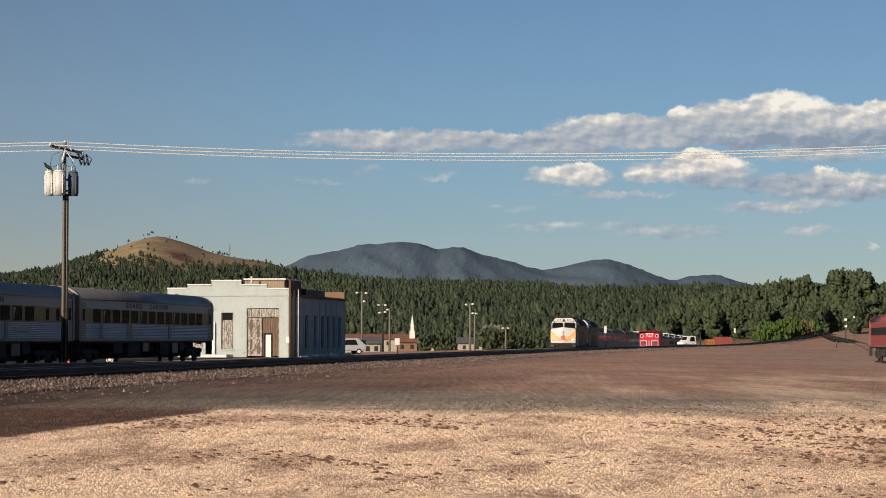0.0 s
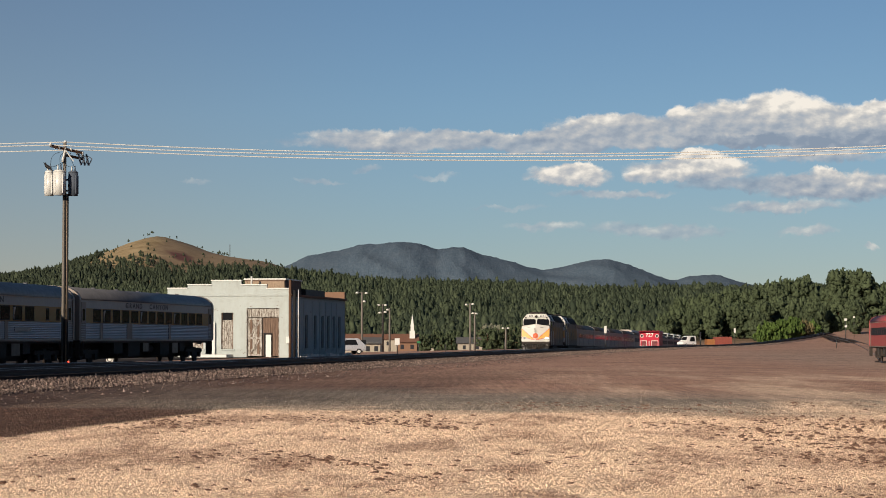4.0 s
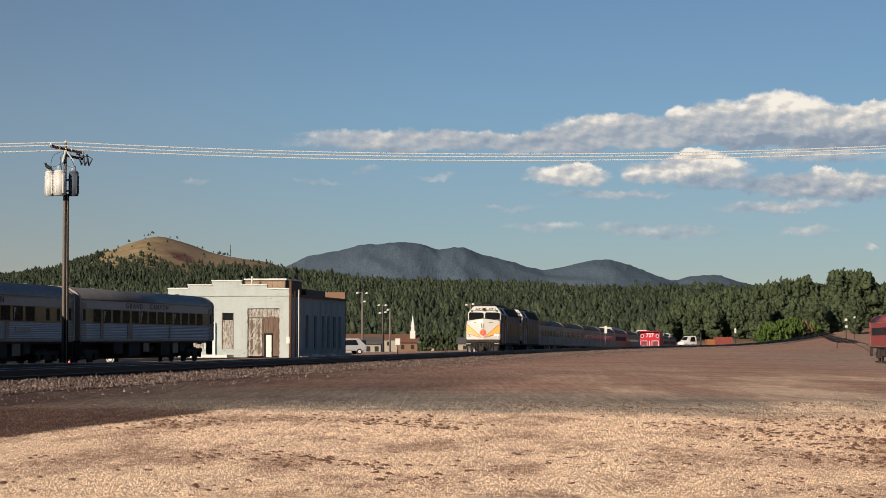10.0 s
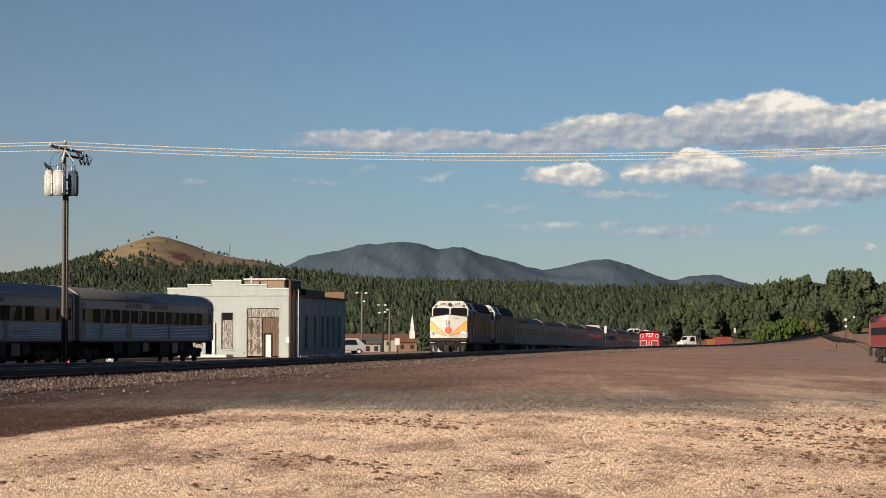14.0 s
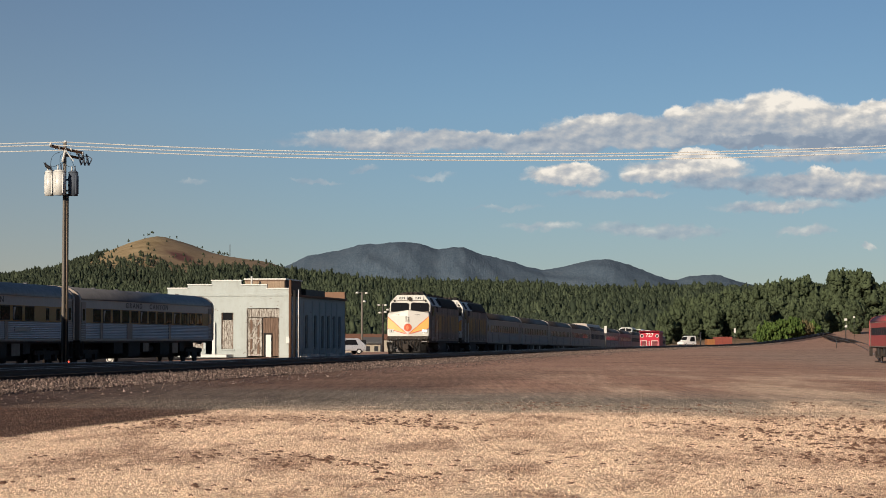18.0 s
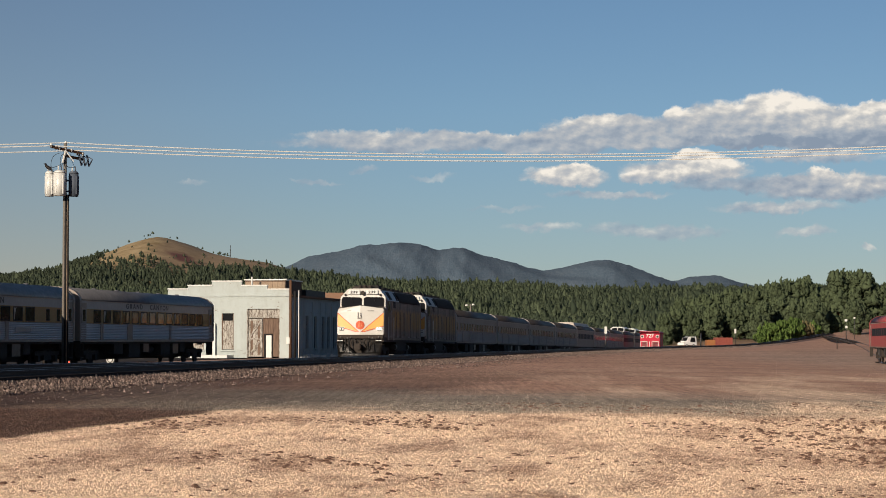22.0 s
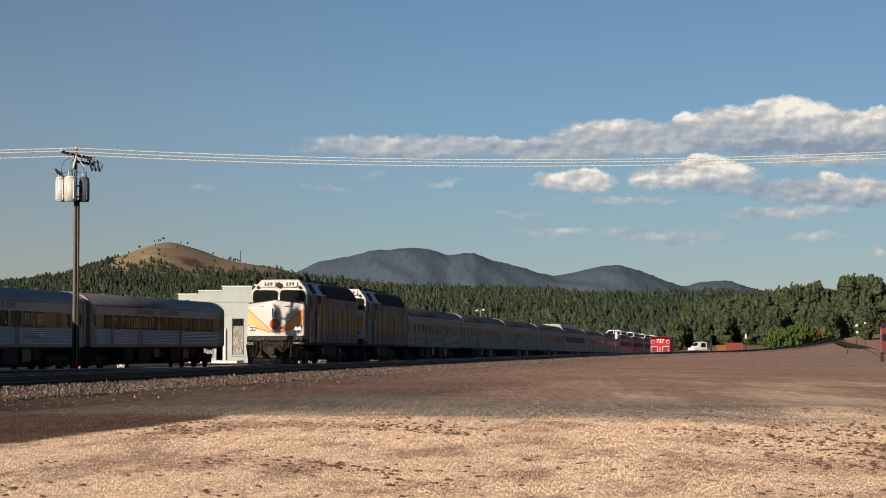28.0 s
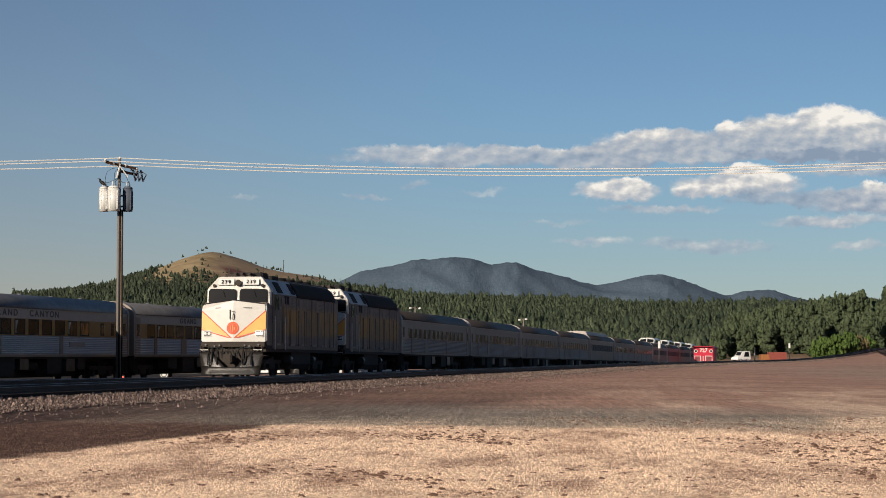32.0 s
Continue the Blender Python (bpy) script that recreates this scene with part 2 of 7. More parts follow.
    wear = m.math("MAXIMUM", wear, m.math("MULTIPLY", corner, m.ramp(mid, [(0.4, 0.0), (0.6, 1.0)])))
    wear = m.math("MULTIPLY", wear, m.ramp(m.xyz(m.voronoi(12, out="Color"))[2], [(0.3, 0.4), (0.42, 1.0)]))
    pale = m.mix(wear, pale, m.mix(cell_v, (0.15, 0.080, 0.055), (0.27, 0.155, 0.11)))
    grain = m.ramp(m.noise(1.0, 9, 0.8, m.coords((5.0, 0.16, 1.0))), [(0.30, 0.48), (0.5, 0.98), (0.70, 1.55)])
    bands = m.ramp(m.noise(1.0, 6, 0.7, m.coords((0.035, 0.13, 1.0), (0, 0, radians(-6)))), [(0.32, 0.72), (0.68, 1.22)])
    lot = m.mix(1.0, m.mix(1.0, lot, grain, "MULTIPLY"), bands, "MULTIPLY")
    pale = m.mix(0.5, pale, m.mix(1.0, pale, m.ramp(m.noise(1.0, 8, 0.8, m.coords((9.0, 1.1, 1.0))), [(0.32, 0.55), (0.5, 1.0), (0.68, 1.3)]), "MULTIPLY"))
    col = m.mix(near, lot, pale)
    # scrub and forest floor far away
    far = m.ramp(m.math("DIVIDE", y, 1000.0), [(0.56, 0.0), (0.66, 1.0)])
    scrub = m.mix(m.noise(0.03, 6, 0.7), (0.055, 0.05, 0.025), (0.17, 0.13, 0.06))
    high = m.ramp(m.math('DIVIDE', m.math('ADD', z, m.math('MULTIPLY', m.noise(0.02, 4), 16.0)), 130.0), [(0.50, 0.0), (0.62, 1.0)])
    straw = m.mix(m.ramp(m.noise(0.05, 8, 0.75), [(0.35, 0.0), (0.65, 1.0)]), (0.19, 0.135, 0.068), (0.37, 0.285, 0.165))
    upper = m.math("ADD", m.math("DIVIDE", m.math("ADD", x, 318.0), 60.0), m.math("MULTIPLY", m.math("SUBTRACT", m.noise(0.04, 6, 0.7), 0.5), 1.1))
    straw = m.mix(m.math("MULTIPLY", m.ramp(upper, [(0.0, 0.0), (0.3, 1.0)]), 0.62), straw, (0.17, 0.118, 0.082))
    scrub = m.mix(high, scrub, straw)
    sx = m.math("ABSOLUTE", m.math("DIVIDE", m.math("ADD", x, 281.0), 26.0))
    scar = m.math("ADD", sx, m.math("ABSOLUTE", m.math("DIVIDE", m.math("SUBTRACT", m.math("MULTIPLY_ADD", x, 0.36, z), -10.0), 7.0)))
    scar = m.ramp(m.math('MULTIPLY', m.math('ADD', scar, m.noise(0.06, 5)), 0.5), [(0.45, 1.0), (0.75, 0.0)])
    scar = m.math("MULTIPLY", scar, m.ramp(m.math("DIVIDE", y, 3000.0), [(0.6, 0.0), (0.65, 1.0)]))
    scrub = m.mix(scar, scrub, m.mix(m.noise(0.1, 6, 0.7), (0.075, 0.032, 0.030), (0.13, 0.058, 0.050)))
    final = m.mix(far, col, scrub)
    if loose:
        shade = m.ramp(m.island(), [(0.0, 0.55), (0.2, 0.8), (0.8, 1.0), (1.0, 1.2)])
        final = m.mix(1.0, final, shade, 'MULTIPLY')
    m.color(final)
    m.bump(grit, 0.5, 0.03)
    return m.m


M_GROUND = ground_material()
M_LOOSE = ground_material(True)
M_BALLAST = Mat("ballast_stone", 0.9)
M_BALLAST.color(M_BALLAST.mix(M_BALLAST.ramp(M_BALLAST.island(), [(0.0, 0.0), (0.6, 0.3), (1.0, 1.0)]), (0.056, 0.042, 0.036), (0.30, 0.222, 0.188)))
M_BALLAST = M_BALLAST.m
# near-black base holds the shade on the bed's side towards the lot
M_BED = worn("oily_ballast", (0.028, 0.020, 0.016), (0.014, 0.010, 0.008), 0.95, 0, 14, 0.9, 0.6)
M_SHOULDER = Mat("reddish_ballast", 0.95)
M_SHOULDER.color(M_SHOULDER.mix(M_SHOULDER.xyz(M_SHOULDER.voronoi(11, out="Color"))[0], (0.085, 0.048, 0.039), (0.21, 0.135, 0.11)))
M_SHOULDER.bump(M_SHOULDER.voronoi(11), 0.8, 0.04)
M_SHOULDER = M_SHOULDER.m
M_STEEL = worn("rail_steel", (0.055, 0.039, 0.031), (0.025, 0.018, 0.015), 0.6, 0.2, 8)
M_RAILTOP = worn("polished_railhead", (0.30, 0.28, 0.27), (0.18, 0.16, 0.15), 0.4, 0.9, 8)
M_TIE = worn("tarred_timber", (0.018, 0.014, 0.012), (0.008, 0.007, 0.006), 0.9, 0, 10)
M_WHITE = worn("locomotive_white_paint", (0.475, 0.465, 0.43), (0.33, 0.30, 0.265), 0.45, 0, 5, 0.5)
M_ORANGE = worn("orange_gold_paint", (0.66, 0.33, 0.065), (0.52, 0.24, 0.045), 0.45, 0, 5, 0.4)
M_RED = worn("red_paint", (0.56, 0.10, 0.045), (0.40, 0.06, 0.03), 0.5, 0, 5)
# base lowered beyond the dust to hold the sides' deep shade
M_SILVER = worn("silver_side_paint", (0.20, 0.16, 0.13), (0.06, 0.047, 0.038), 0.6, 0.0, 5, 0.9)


def patchy_gold():
    m = Mat("faded_patchy_gold_paint", 0.6)
    big = m.noise(0.9, 6, 0.65, m.coords((1, 1, 0.45)))
    fine = m.noise(6, 6, 0.7, m.coords((1, 1, 0.25)))
    c = m.mix(m.ramp(fine, [(0.3, 0.0), (0.7, 0.8)]), (0.47, 0.27, 0.06), (0.19, 0.115, 0.048))
    edge = m.ramp(m.math("DIVIDE", m.math("ADD", m.xyz()[2], m.math("MULTIPLY", m.math("SUBTRACT", fine, 0.5), 0.8)), 5.0), [(0.38, 1.0), (0.46, 0.0), (0.62, 0.0), (0.70, 1.0)])
    fade = m.math("MAXIMUM", m.ramp(big, [(0.46, 0.0), (0.68, 0.85)]), edge)
    grime = m.mix(m.ramp(m.noise(1.7, 5, 0.7, m.coords((1, 1, 0.3))), [(0.35, 0.0), (0.65, 1.0)]), (0.26, 0.205, 0.165), (0.10, 0.078, 0.063))
    m.color(m.mix(fade, c, grime))
    m.bump(fine, 0.1, 0.01)
    return m.m


M_BAND = patchy_gold()
M_BLACK = worn("sooty_black", (0.020, 0.019, 0.019), (0.010, 0.010, 0.010), 0.85, 0, 8)
M_UNDER = worn("dusty_underframe", (0.050, 0.041, 0.035), (0.018, 0.015, 0.013), 0.8, 0.2, 9)
M_PLOW = worn("scraped_plow_steel", (0.055, 0.053, 0.051), (0.018, 0.017, 0.016), 0.42, 0.4, 4, 0.9)
M_STAINLESS = worn("fluted_stainless", (0.36, 0.29, 0.235), (0.20, 0.16, 0.13), 0.5, 0.0, 9, 0.6)
# raised base also carries the bluish highlight on the parked fluting
M_PARKFLUTE = worn("clean_fluted_stainless", (0.50, 0.495, 0.49), (0.28, 0.275, 0.27), 0.4, 0.3, 9, 0.6)
M_PARKGREY = worn("silver_grey_coach_paint", (0.28, 0.27, 0.258), (0.16, 0.153, 0.145), 0.45, 0.1, 6)
M_BRIGHT = worn("bright_end_sheet", (0.40, 0.36, 0.32), (0.24, 0.21, 0.19), 0.5, 0.0, 6, 0.6)
M_GREY = worn("grey_car_paint", (0.235, 0.20, 0.17), (0.13, 0.11, 0.095), 0.5, 0.1, 6)
M_ROOF = worn("weathered_roof", (0.12, 0.12, 0.128), (0.050, 0.050, 0.056), 0.5, 0.1, 4, 0.9)
M_ROOFDARK = worn("sooty_coach_roof", (0.045, 0.039, 0.036), (0.022, 0.019, 0.018), 0.6, 0.1, 4, 0.8)
M_TAN = worn("tan_gold_window_band", (0.31, 0.185, 0.045), (0.19, 0.11, 0.032), 0.5, 0.0, 6)
M_CURTAIN_GLINT = worn("cream_curtain_cloth", (0.46, 0.42, 0.36), (0.30, 0.27, 0.23), 0.9, 0, 14, 0.5)
M_LETTER = worn("faded_black_letters", (0.105, 0.10, 0.095), (0.06, 0.057, 0.054), 0.7, 0, 9, 0.9)
M_MAROON = worn("maroon_coach_paint", (0.18, 0.030, 0.036), (0.10, 0.018, 0.022), 0.45, 0.1, 6)
M_CABOOSE = worn("bright_red_paint", (0.42, 0.018, 0.045), (0.30, 0.014, 0.03), 0.5, 0, 6)


def wall_material():
    m = Mat("whitewashed_brick", 0.9)
    stain = m.ramp(m.noise(0.7, 6, 0.7, m.coords((1, 1, 0.5))), [(0.4, 0.0), (0.75, 0.65)])
    c = m.mix(stain, (0.40, 0.445, 0.435), (0.31, 0.325, 0.30))
    run = m.ramp(m.noise(2.2, 6, 0.7, m.coords((0.9, 0.9, 0.4))), [(0.50, 0.0), (0.72, 0.4)])
    c = m.mix(run, c, (0.27, 0.275, 0.25))
    flake = m.ramp(m.noise(1.1, 9, 0.75, m.coords((0.8, 0.8, 2.6), loc=(3, 1, 2))), [(0.635, 0.0), (0.655, 1.0)])
    c = m.mix(flake, c, (0.20, 0.155, 0.13))
    m.color(c)
    brick = m.t.nodes.new("ShaderNodeTexBrick")
    brick.inputs["Scale"].default_value, brick.inputs["Mortar Size"].default_value = 1.0, 0.008
    brick.inputs["Brick Width"].default_value, brick.inputs["Row Height"].default_value = 0.24, 0.08
    m.link(m.coords(rot=(radians(90), 0, 0)), brick.inputs["Vector"])
    m.bump(m.math("ADD", m.math("MULTIPLY", brick.outputs["Fac"], -0.6), m.math("ADD", m.noise(9, 5, 0.7), m.math("MULTIPLY", flake, -0.6))), 0.45, 0.02)
    return m.m


M_WALL = wall_material()
M_BRICK = worn("orange_brick", (0.20, 0.118, 0.078), (0.13, 0.077, 0.052), 0.9, 0, 12)
M_POLE = worn("weathered_pole_wood", (0.19, 0.172, 0.150), (0.08, 0.072, 0.064), 0.9, 0, 7, 0.8)
M_ENAMEL = worn("pale_grey_enamel", (0.58, 0.58, 0.55), (0.44, 0.43, 0.4), 0.4, 0, 5, 0.4)
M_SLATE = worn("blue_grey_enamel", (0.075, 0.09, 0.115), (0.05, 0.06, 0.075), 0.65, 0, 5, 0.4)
M_WIRE = worn("bright_aluminium_wire", (0.50, 0.49, 0.46), (0.42, 0.42, 0.40), 0.6, 0.0, 9, 0.3)
M_BARK = worn("pine_bark", (0.14, 0.075, 0.045), (0.06, 0.035, 0.022), 0.9, 0, 5, 0.9, 0.4)

M_TANBOARD = worn("sun_bleached_tan_boards", (0.34, 0.26, 0.185), (0.19, 0.135, 0.095), 0.85, 0, 7, 0.8, 0.3)
# near-black pane colour includes the shade in the warehouse's window recesses
M_DULL = worn("grimy_dark_pane", (0.022, 0.024, 0.029), (0.012, 0.012, 0.014), 0.7, 0, 3, 0.6)
M_GLASS = Mat("dark_window_glass", 0.1)
M_GLASS.b.inputs["Specular IOR Level"].default_value = 0.2
M_GLASS.bump(M_GLASS.noise(1.1, 3), 0.25, 0.08)
M_GLASS.b.inputs["IOR"].default_value = 1.16
M_GLASS.color((0.012, 0.013, 0.015))
M_GLASS = M_GLASS.m
M_WINDSHIELD = Mat("tinted_windshield", 0.08).color((0.008, 0.008, 0.009))
M_WINDSHIELD.b.inputs["IOR"].default_value = 1.25
M_WINDSHIELD = M_WINDSHIELD.m
M_SEAM = worn("grimy_panel_seam", (0.15, 0.115, 0.09), (0.07, 0.055, 0.045), 0.7)
M_LAMP = Mat("lit_lamp", 0.3).color((1, 0.95, 0.85)).glow((1.0, 0.86, 0.62), 14.0).m
M_REDLAMP = Mat("red_lamp", 0.3).color((0.8, 0.05, 0.03)).glow((1.0, 0.08, 0.04), 3.0).m


def peeling_material():
    m = Mat("peeling_white_boards", 0.9)
    v = m.coords((5.0, 5.0, 1.1))
    fac = m.ramp(m.noise(2.3, 9, 0.8, v), [(0.43, 0.0), (0.55, 0.92)])
    wood = m.mix(m.noise(3, 6, 0.7, v), (0.055, 0.042, 0.034), (0.15, 0.112, 0.088))
    m.color(m.mix(fac, wood, m.mix(m.noise(1.2, 5, 0.7), (0.33, 0.315, 0.28), (0.52, 0.505, 0.46))))
    m.bump(fac, 0.4, 0.01)
    return m.m


def bare_wood_material():
    m = Mat("bare_brown_boards", 0.85)
    v = m.coords((9.0, 9.0, 0.8))
    n = m.noise(1.6, 8, 0.7, v)
    m.color(m.mix(m.ramp(n, [(0.3, 0.0), (0.7, 1.0)]), (0.075, 0.047, 0.034), (0.20, 0.14, 0.105)))
    m.bump(n, 0.4, 0.01)
    return m.m


M_PEEL, M_BARE = peeling_material(), bare_wood_material()


def leaf_material(name, dark, light, patchy=0.0, clump=0.45):
    m = Mat(name, 0.8)
    # random dark blotches put the shade between the sprays into the colour
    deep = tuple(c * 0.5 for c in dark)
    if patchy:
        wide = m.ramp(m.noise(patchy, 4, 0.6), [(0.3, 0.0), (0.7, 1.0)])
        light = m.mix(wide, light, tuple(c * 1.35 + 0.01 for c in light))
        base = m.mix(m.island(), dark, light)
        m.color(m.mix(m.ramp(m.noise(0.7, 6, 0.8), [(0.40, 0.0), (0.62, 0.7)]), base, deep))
    else:
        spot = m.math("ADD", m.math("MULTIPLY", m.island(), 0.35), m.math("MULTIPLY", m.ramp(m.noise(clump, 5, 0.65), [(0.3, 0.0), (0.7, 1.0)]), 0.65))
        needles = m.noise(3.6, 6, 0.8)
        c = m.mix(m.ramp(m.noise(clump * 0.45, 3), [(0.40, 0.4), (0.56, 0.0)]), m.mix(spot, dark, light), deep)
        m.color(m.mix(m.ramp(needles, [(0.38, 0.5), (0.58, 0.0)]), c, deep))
        m.bump(needles, 0.8, 0.3)
    return m.m


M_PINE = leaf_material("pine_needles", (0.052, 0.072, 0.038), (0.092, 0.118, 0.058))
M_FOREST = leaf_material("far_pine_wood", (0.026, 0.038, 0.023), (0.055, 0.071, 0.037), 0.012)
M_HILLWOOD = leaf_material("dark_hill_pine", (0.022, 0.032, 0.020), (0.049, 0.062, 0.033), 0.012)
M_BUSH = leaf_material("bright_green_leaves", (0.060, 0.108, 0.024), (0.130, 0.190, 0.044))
M_SILVERLEAF = leaf_material("silvery_leaves", (0.14, 0.15, 0.10), (0.36, 0.36, 0.28))
M_DRY = leaf_material("straw_leaves", (0.13, 0.11, 0.05), (0.26, 0.21, 0.10))


# ---- the ground, one sheet out to the horizon
def build_ground():
    dist = [-60, -20, 0, 8]
    d = 14.0
    while d < 4950:
        dist.append(d)
        d *= 1.012 if d < 700 else 1.03
    dist.append(4980)
    cols = 190
    verts, faces = [], []
    for y in dist:
        half = max(130.0, abs(y) * 0.42 + 110)
        for i in range(cols + 1):
            k = i / cols * 2 - 1
            k = 0.55 * k + 0.45 * k ** 3
            x = half * k
            z = terrain(x, y)
            if y < 400:
                z += 0.02 * noise.noise((x * 0.2, y * 0.1, 5)) + 0.004 * noise.noise((x * 1.7, y * 0.9, 7))
            verts.append((x, y, z))
    for r in range(len(dist) - 1):
        for i in range(cols):
            a0 = r * (cols + 1) + i
            faces.append((a0, a0 + 1, a0 + cols + 2, a0 + cols + 1))
    ob = new("ground", mesh_np("ground", verts, faces, M_GROUND, True))
    tagged(ob, "lot of pale gravel and dark red cinder before the tracks", "ground", kind="structure")


build_ground()


# ---- tracks
RAIL_OUT = [(-0.075, 0), (0.075, 0), (0.075, 0.02), (0.012, 0.045), (0.012, 0.13), (0.036, 0.14), (0.036, 0.172), (-0.036, 0.172), (-0.036, 0.14), (-0.012, 0.13), (-0.012, 0.045), (-0.075, 0.02)]


def sweep(bm, path, outline, side):
    """The outline drawn along a path of (x, y, z), held side metres to its right."""
    rings = []
    for k, p in enumerate(path):
        a0, b0 = Vector(path[max(0, k - 1)]), Vector(path[min(len(path) - 1, k + 1)])
        d = (b0 - a0).normalized()
        r = Vector((d.y, -d.x, 0)).normalized()
        rings.append([bm.verts.new(Vector(p) + r * (side + ox) + Vector((0, 0, oz))) for ox, oz in outline])
    n = len(outline)
    for a0, b0 in zip(rings, rings[1:]):
        for k in range(n):
            bm.faces.new((a0[k], a0[(k + 1) % n], b0[(k + 1) % n], b0[k]))
    bm.faces.new(rings[0]), bm.faces.new(rings[-1][::-1])


def track(label, path, ties, tie_step=0.55, bed=True, deep=0.0, wide=2.3):
    """Rails, ties and a bed of ballast along a path at rail-top height."""
    root = new("railway_track")
    tagged(root, label, "railway track", kind="structure")
    for side in (-0.75, 0.75):
        bm = bmesh.new()
        sweep(bm, [(x, y, z - 0.172) for x, y, z in path], RAIL_OUT, side)
        part("rail", bm, M_STEEL, root)
        bm = bmesh.new()
        sweep(bm, [(x, y, z + 0.001) for x, y, z in path], [(-0.03, -0.004), (0.03, -0.004), (0.024, 0.004), (-0.024, 0.004)], side)
        part("railhead", bm, M_RAILTOP, root, "bright worn running surface")
    if bed:
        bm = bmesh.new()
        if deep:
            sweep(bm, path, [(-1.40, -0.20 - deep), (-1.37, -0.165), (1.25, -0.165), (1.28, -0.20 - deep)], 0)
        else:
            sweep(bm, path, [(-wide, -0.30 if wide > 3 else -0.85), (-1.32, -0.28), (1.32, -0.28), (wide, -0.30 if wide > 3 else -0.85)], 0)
        part("ballast_bed", bm, M_BED, root, "near-black ballast")
        if deep:
            bm = bmesh.new()
            sweep(bm, path, [(-1.3, -0.95), (-1.3, -0.32), (1.2, -0.27), (2.35, -0.56), (2.4, -0.95)], 0)
            part("ballast_shoulder", bm, M_SHOULDER, root, "reddish grey stone ballast")
            bm = bmesh.new()
            sweep(bm, path, [(2.2, -0.95), (2.2, -0.54), (4.4, -0.82), (4.5, -0.95)], 0)
            part("cinder_bank", bm, M_GROUND, root, "dark red cinder at the foot of the ballast")
    bm = bmesh.new()
    left = tie_step
    rng = random.Random(3)
    for p, q in zip(path, path[1:]):
        p, q = Vector(p), Vector(q)
        d = q - p
        size = d.length
        k = left
        ang = math.atan2(d.y, d.x)
        while k < size:
            c = p + d * (k / size)
            if ties[0] < c.y < ties[1]:
                m = Matrix.Translation(c + Vector((0, 0, -0.172 - 0.08 + rng.uniform(-.012, .012)))) @ Matrix.Rotation(ang + rng.uniform(-.02, .02), 4, "Z")
                new_v = box(bm, -0.115, 0.115, -1.2 + rng.uniform(-.03, .03), 1.2 + rng.uniform(-.03, .03), -0.08, 0.08)
                for v in new_v:
                    v.co = m @ v.co
            k += tie_step
        left = k - size
    ob = part("tie_row", bm, M_TIE, root, "dark tarred timber ties")
    ob["kind"] = "stuff"
    return root


def straight(l, s0, s1, rail, step=12.0):
    n = max(2, int((s1 - s0) / step))
    rows = []
    for k in range(n + 1):
        s = s0 + (s1 - s0) * k / n
        x, y = on(s, l)
        rows.append((x, y, rail(s, y)))
    return rows


near_path = []
for k in range(66):
    s = -50 + k * 9.4
    x, y = on(s, L_NEAR)
    near_path.append((x + near_track_x(s) * TY, y - near_track_x(s) * TX, near_rail(y)))
track("dark steel rails on tarred ties, in front of the train", near_path, (30, 420), 0.55, True, 0.16)
track("steel rails under the moving passenger train", straight(L_MAIN, -40, 640, lambda s, y: main_rail(s)), (40, 300), 0.6)
parked_track = track("steel rails under the parked coaches", straight(L_PARK, 52, 330, lambda s, y: PARK_RAIL), (60, 240), 0.6, True, 0.0, 4.0)
# near-black sheet added so the ground under and behind the coaches reads dark
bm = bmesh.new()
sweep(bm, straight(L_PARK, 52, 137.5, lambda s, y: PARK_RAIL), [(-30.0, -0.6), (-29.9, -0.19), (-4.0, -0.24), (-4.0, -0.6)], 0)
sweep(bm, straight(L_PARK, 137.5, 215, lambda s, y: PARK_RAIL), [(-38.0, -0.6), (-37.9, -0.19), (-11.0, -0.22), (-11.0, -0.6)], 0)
part("oily_apron", bm, M_BED, parked_track, "near-black ground sheet")
track("rusty siding that curves away into the trees", [(x, y, z - 0.12) for y, x, z in SIDING], (120, 560), 0.7, False)


# ---- rolling stock. Each vehicle: origin at rail top below its front end, y to its rear, x to the side that faces the lot
def bogie(parent, y, wheels=2, base=2.6, radius=0.46):
    bm = bmesh.new()
    for sx in (-1, 1):
        box(bm, sx * 1.02 - 0.08, sx * 1.02 + 0.08, -base / 2 - 0.55, base / 2 + 0.55, 0.62, 0.82)
        box(bm, sx * 1.02 - 0.1, sx * 1.02 + 0.1, -0.55, 0.55, 0.38, 0.66)
        for k in range(wheels):
            wy = -base / 2 + base * k / (wheels - 1)
            box(bm, sx * 1.02 - 0.11, sx * 1.02 + 0.11, wy - 0.17, wy + 0.17, 0.30, 0.66)
            rod(bm, (sx * 1.02, wy - 0.32, 0.6), (sx * 1.02, wy - 0.32, 0.86), 0.09, None, 6)
            rod(bm, (sx * 1.02, wy + 0.32, 0.6), (sx * 1.02, wy + 0.32, 0.86), 0.09, None, 6)
    box(bm, -1.0, 1.0, -0.25, 0.25, 0.55, 0.9)
    frame_ob = part("truck_frame", bm, M_UNDER, parent)
    frame_ob.location = (0, y, 0)
    for k in range(wheels):
        wy = -base / 2 + base * k / (wheels - 1)
        bm = bmesh.new()
        for sx in (-0.75, 0.75):
            rod(bm, (sx - 0.06, 0, 0), (sx + 0.06, 0, 0), radius, None, 20)
            rod(bm, (sx - 0.09, 0, 0), (sx + 0.09, 0, 0), 0.12, None, 8)
        rod(bm, (-0.8, 0, 0), (0.8, 0, 0), 0.08, None, 8)
        w = part("wheelset", bm, M_UNDER, parent)
        w.location = (0, y + wy, radius)


LOCO_OUT = [(-1.6, 1.35), (1.6, 1.35), (1.6, 4.0), (1.18, 4.72), (0.5, 4.8), (-0.5, 4.8), (-1.18, 4.72), (-1.6, 4.0)]


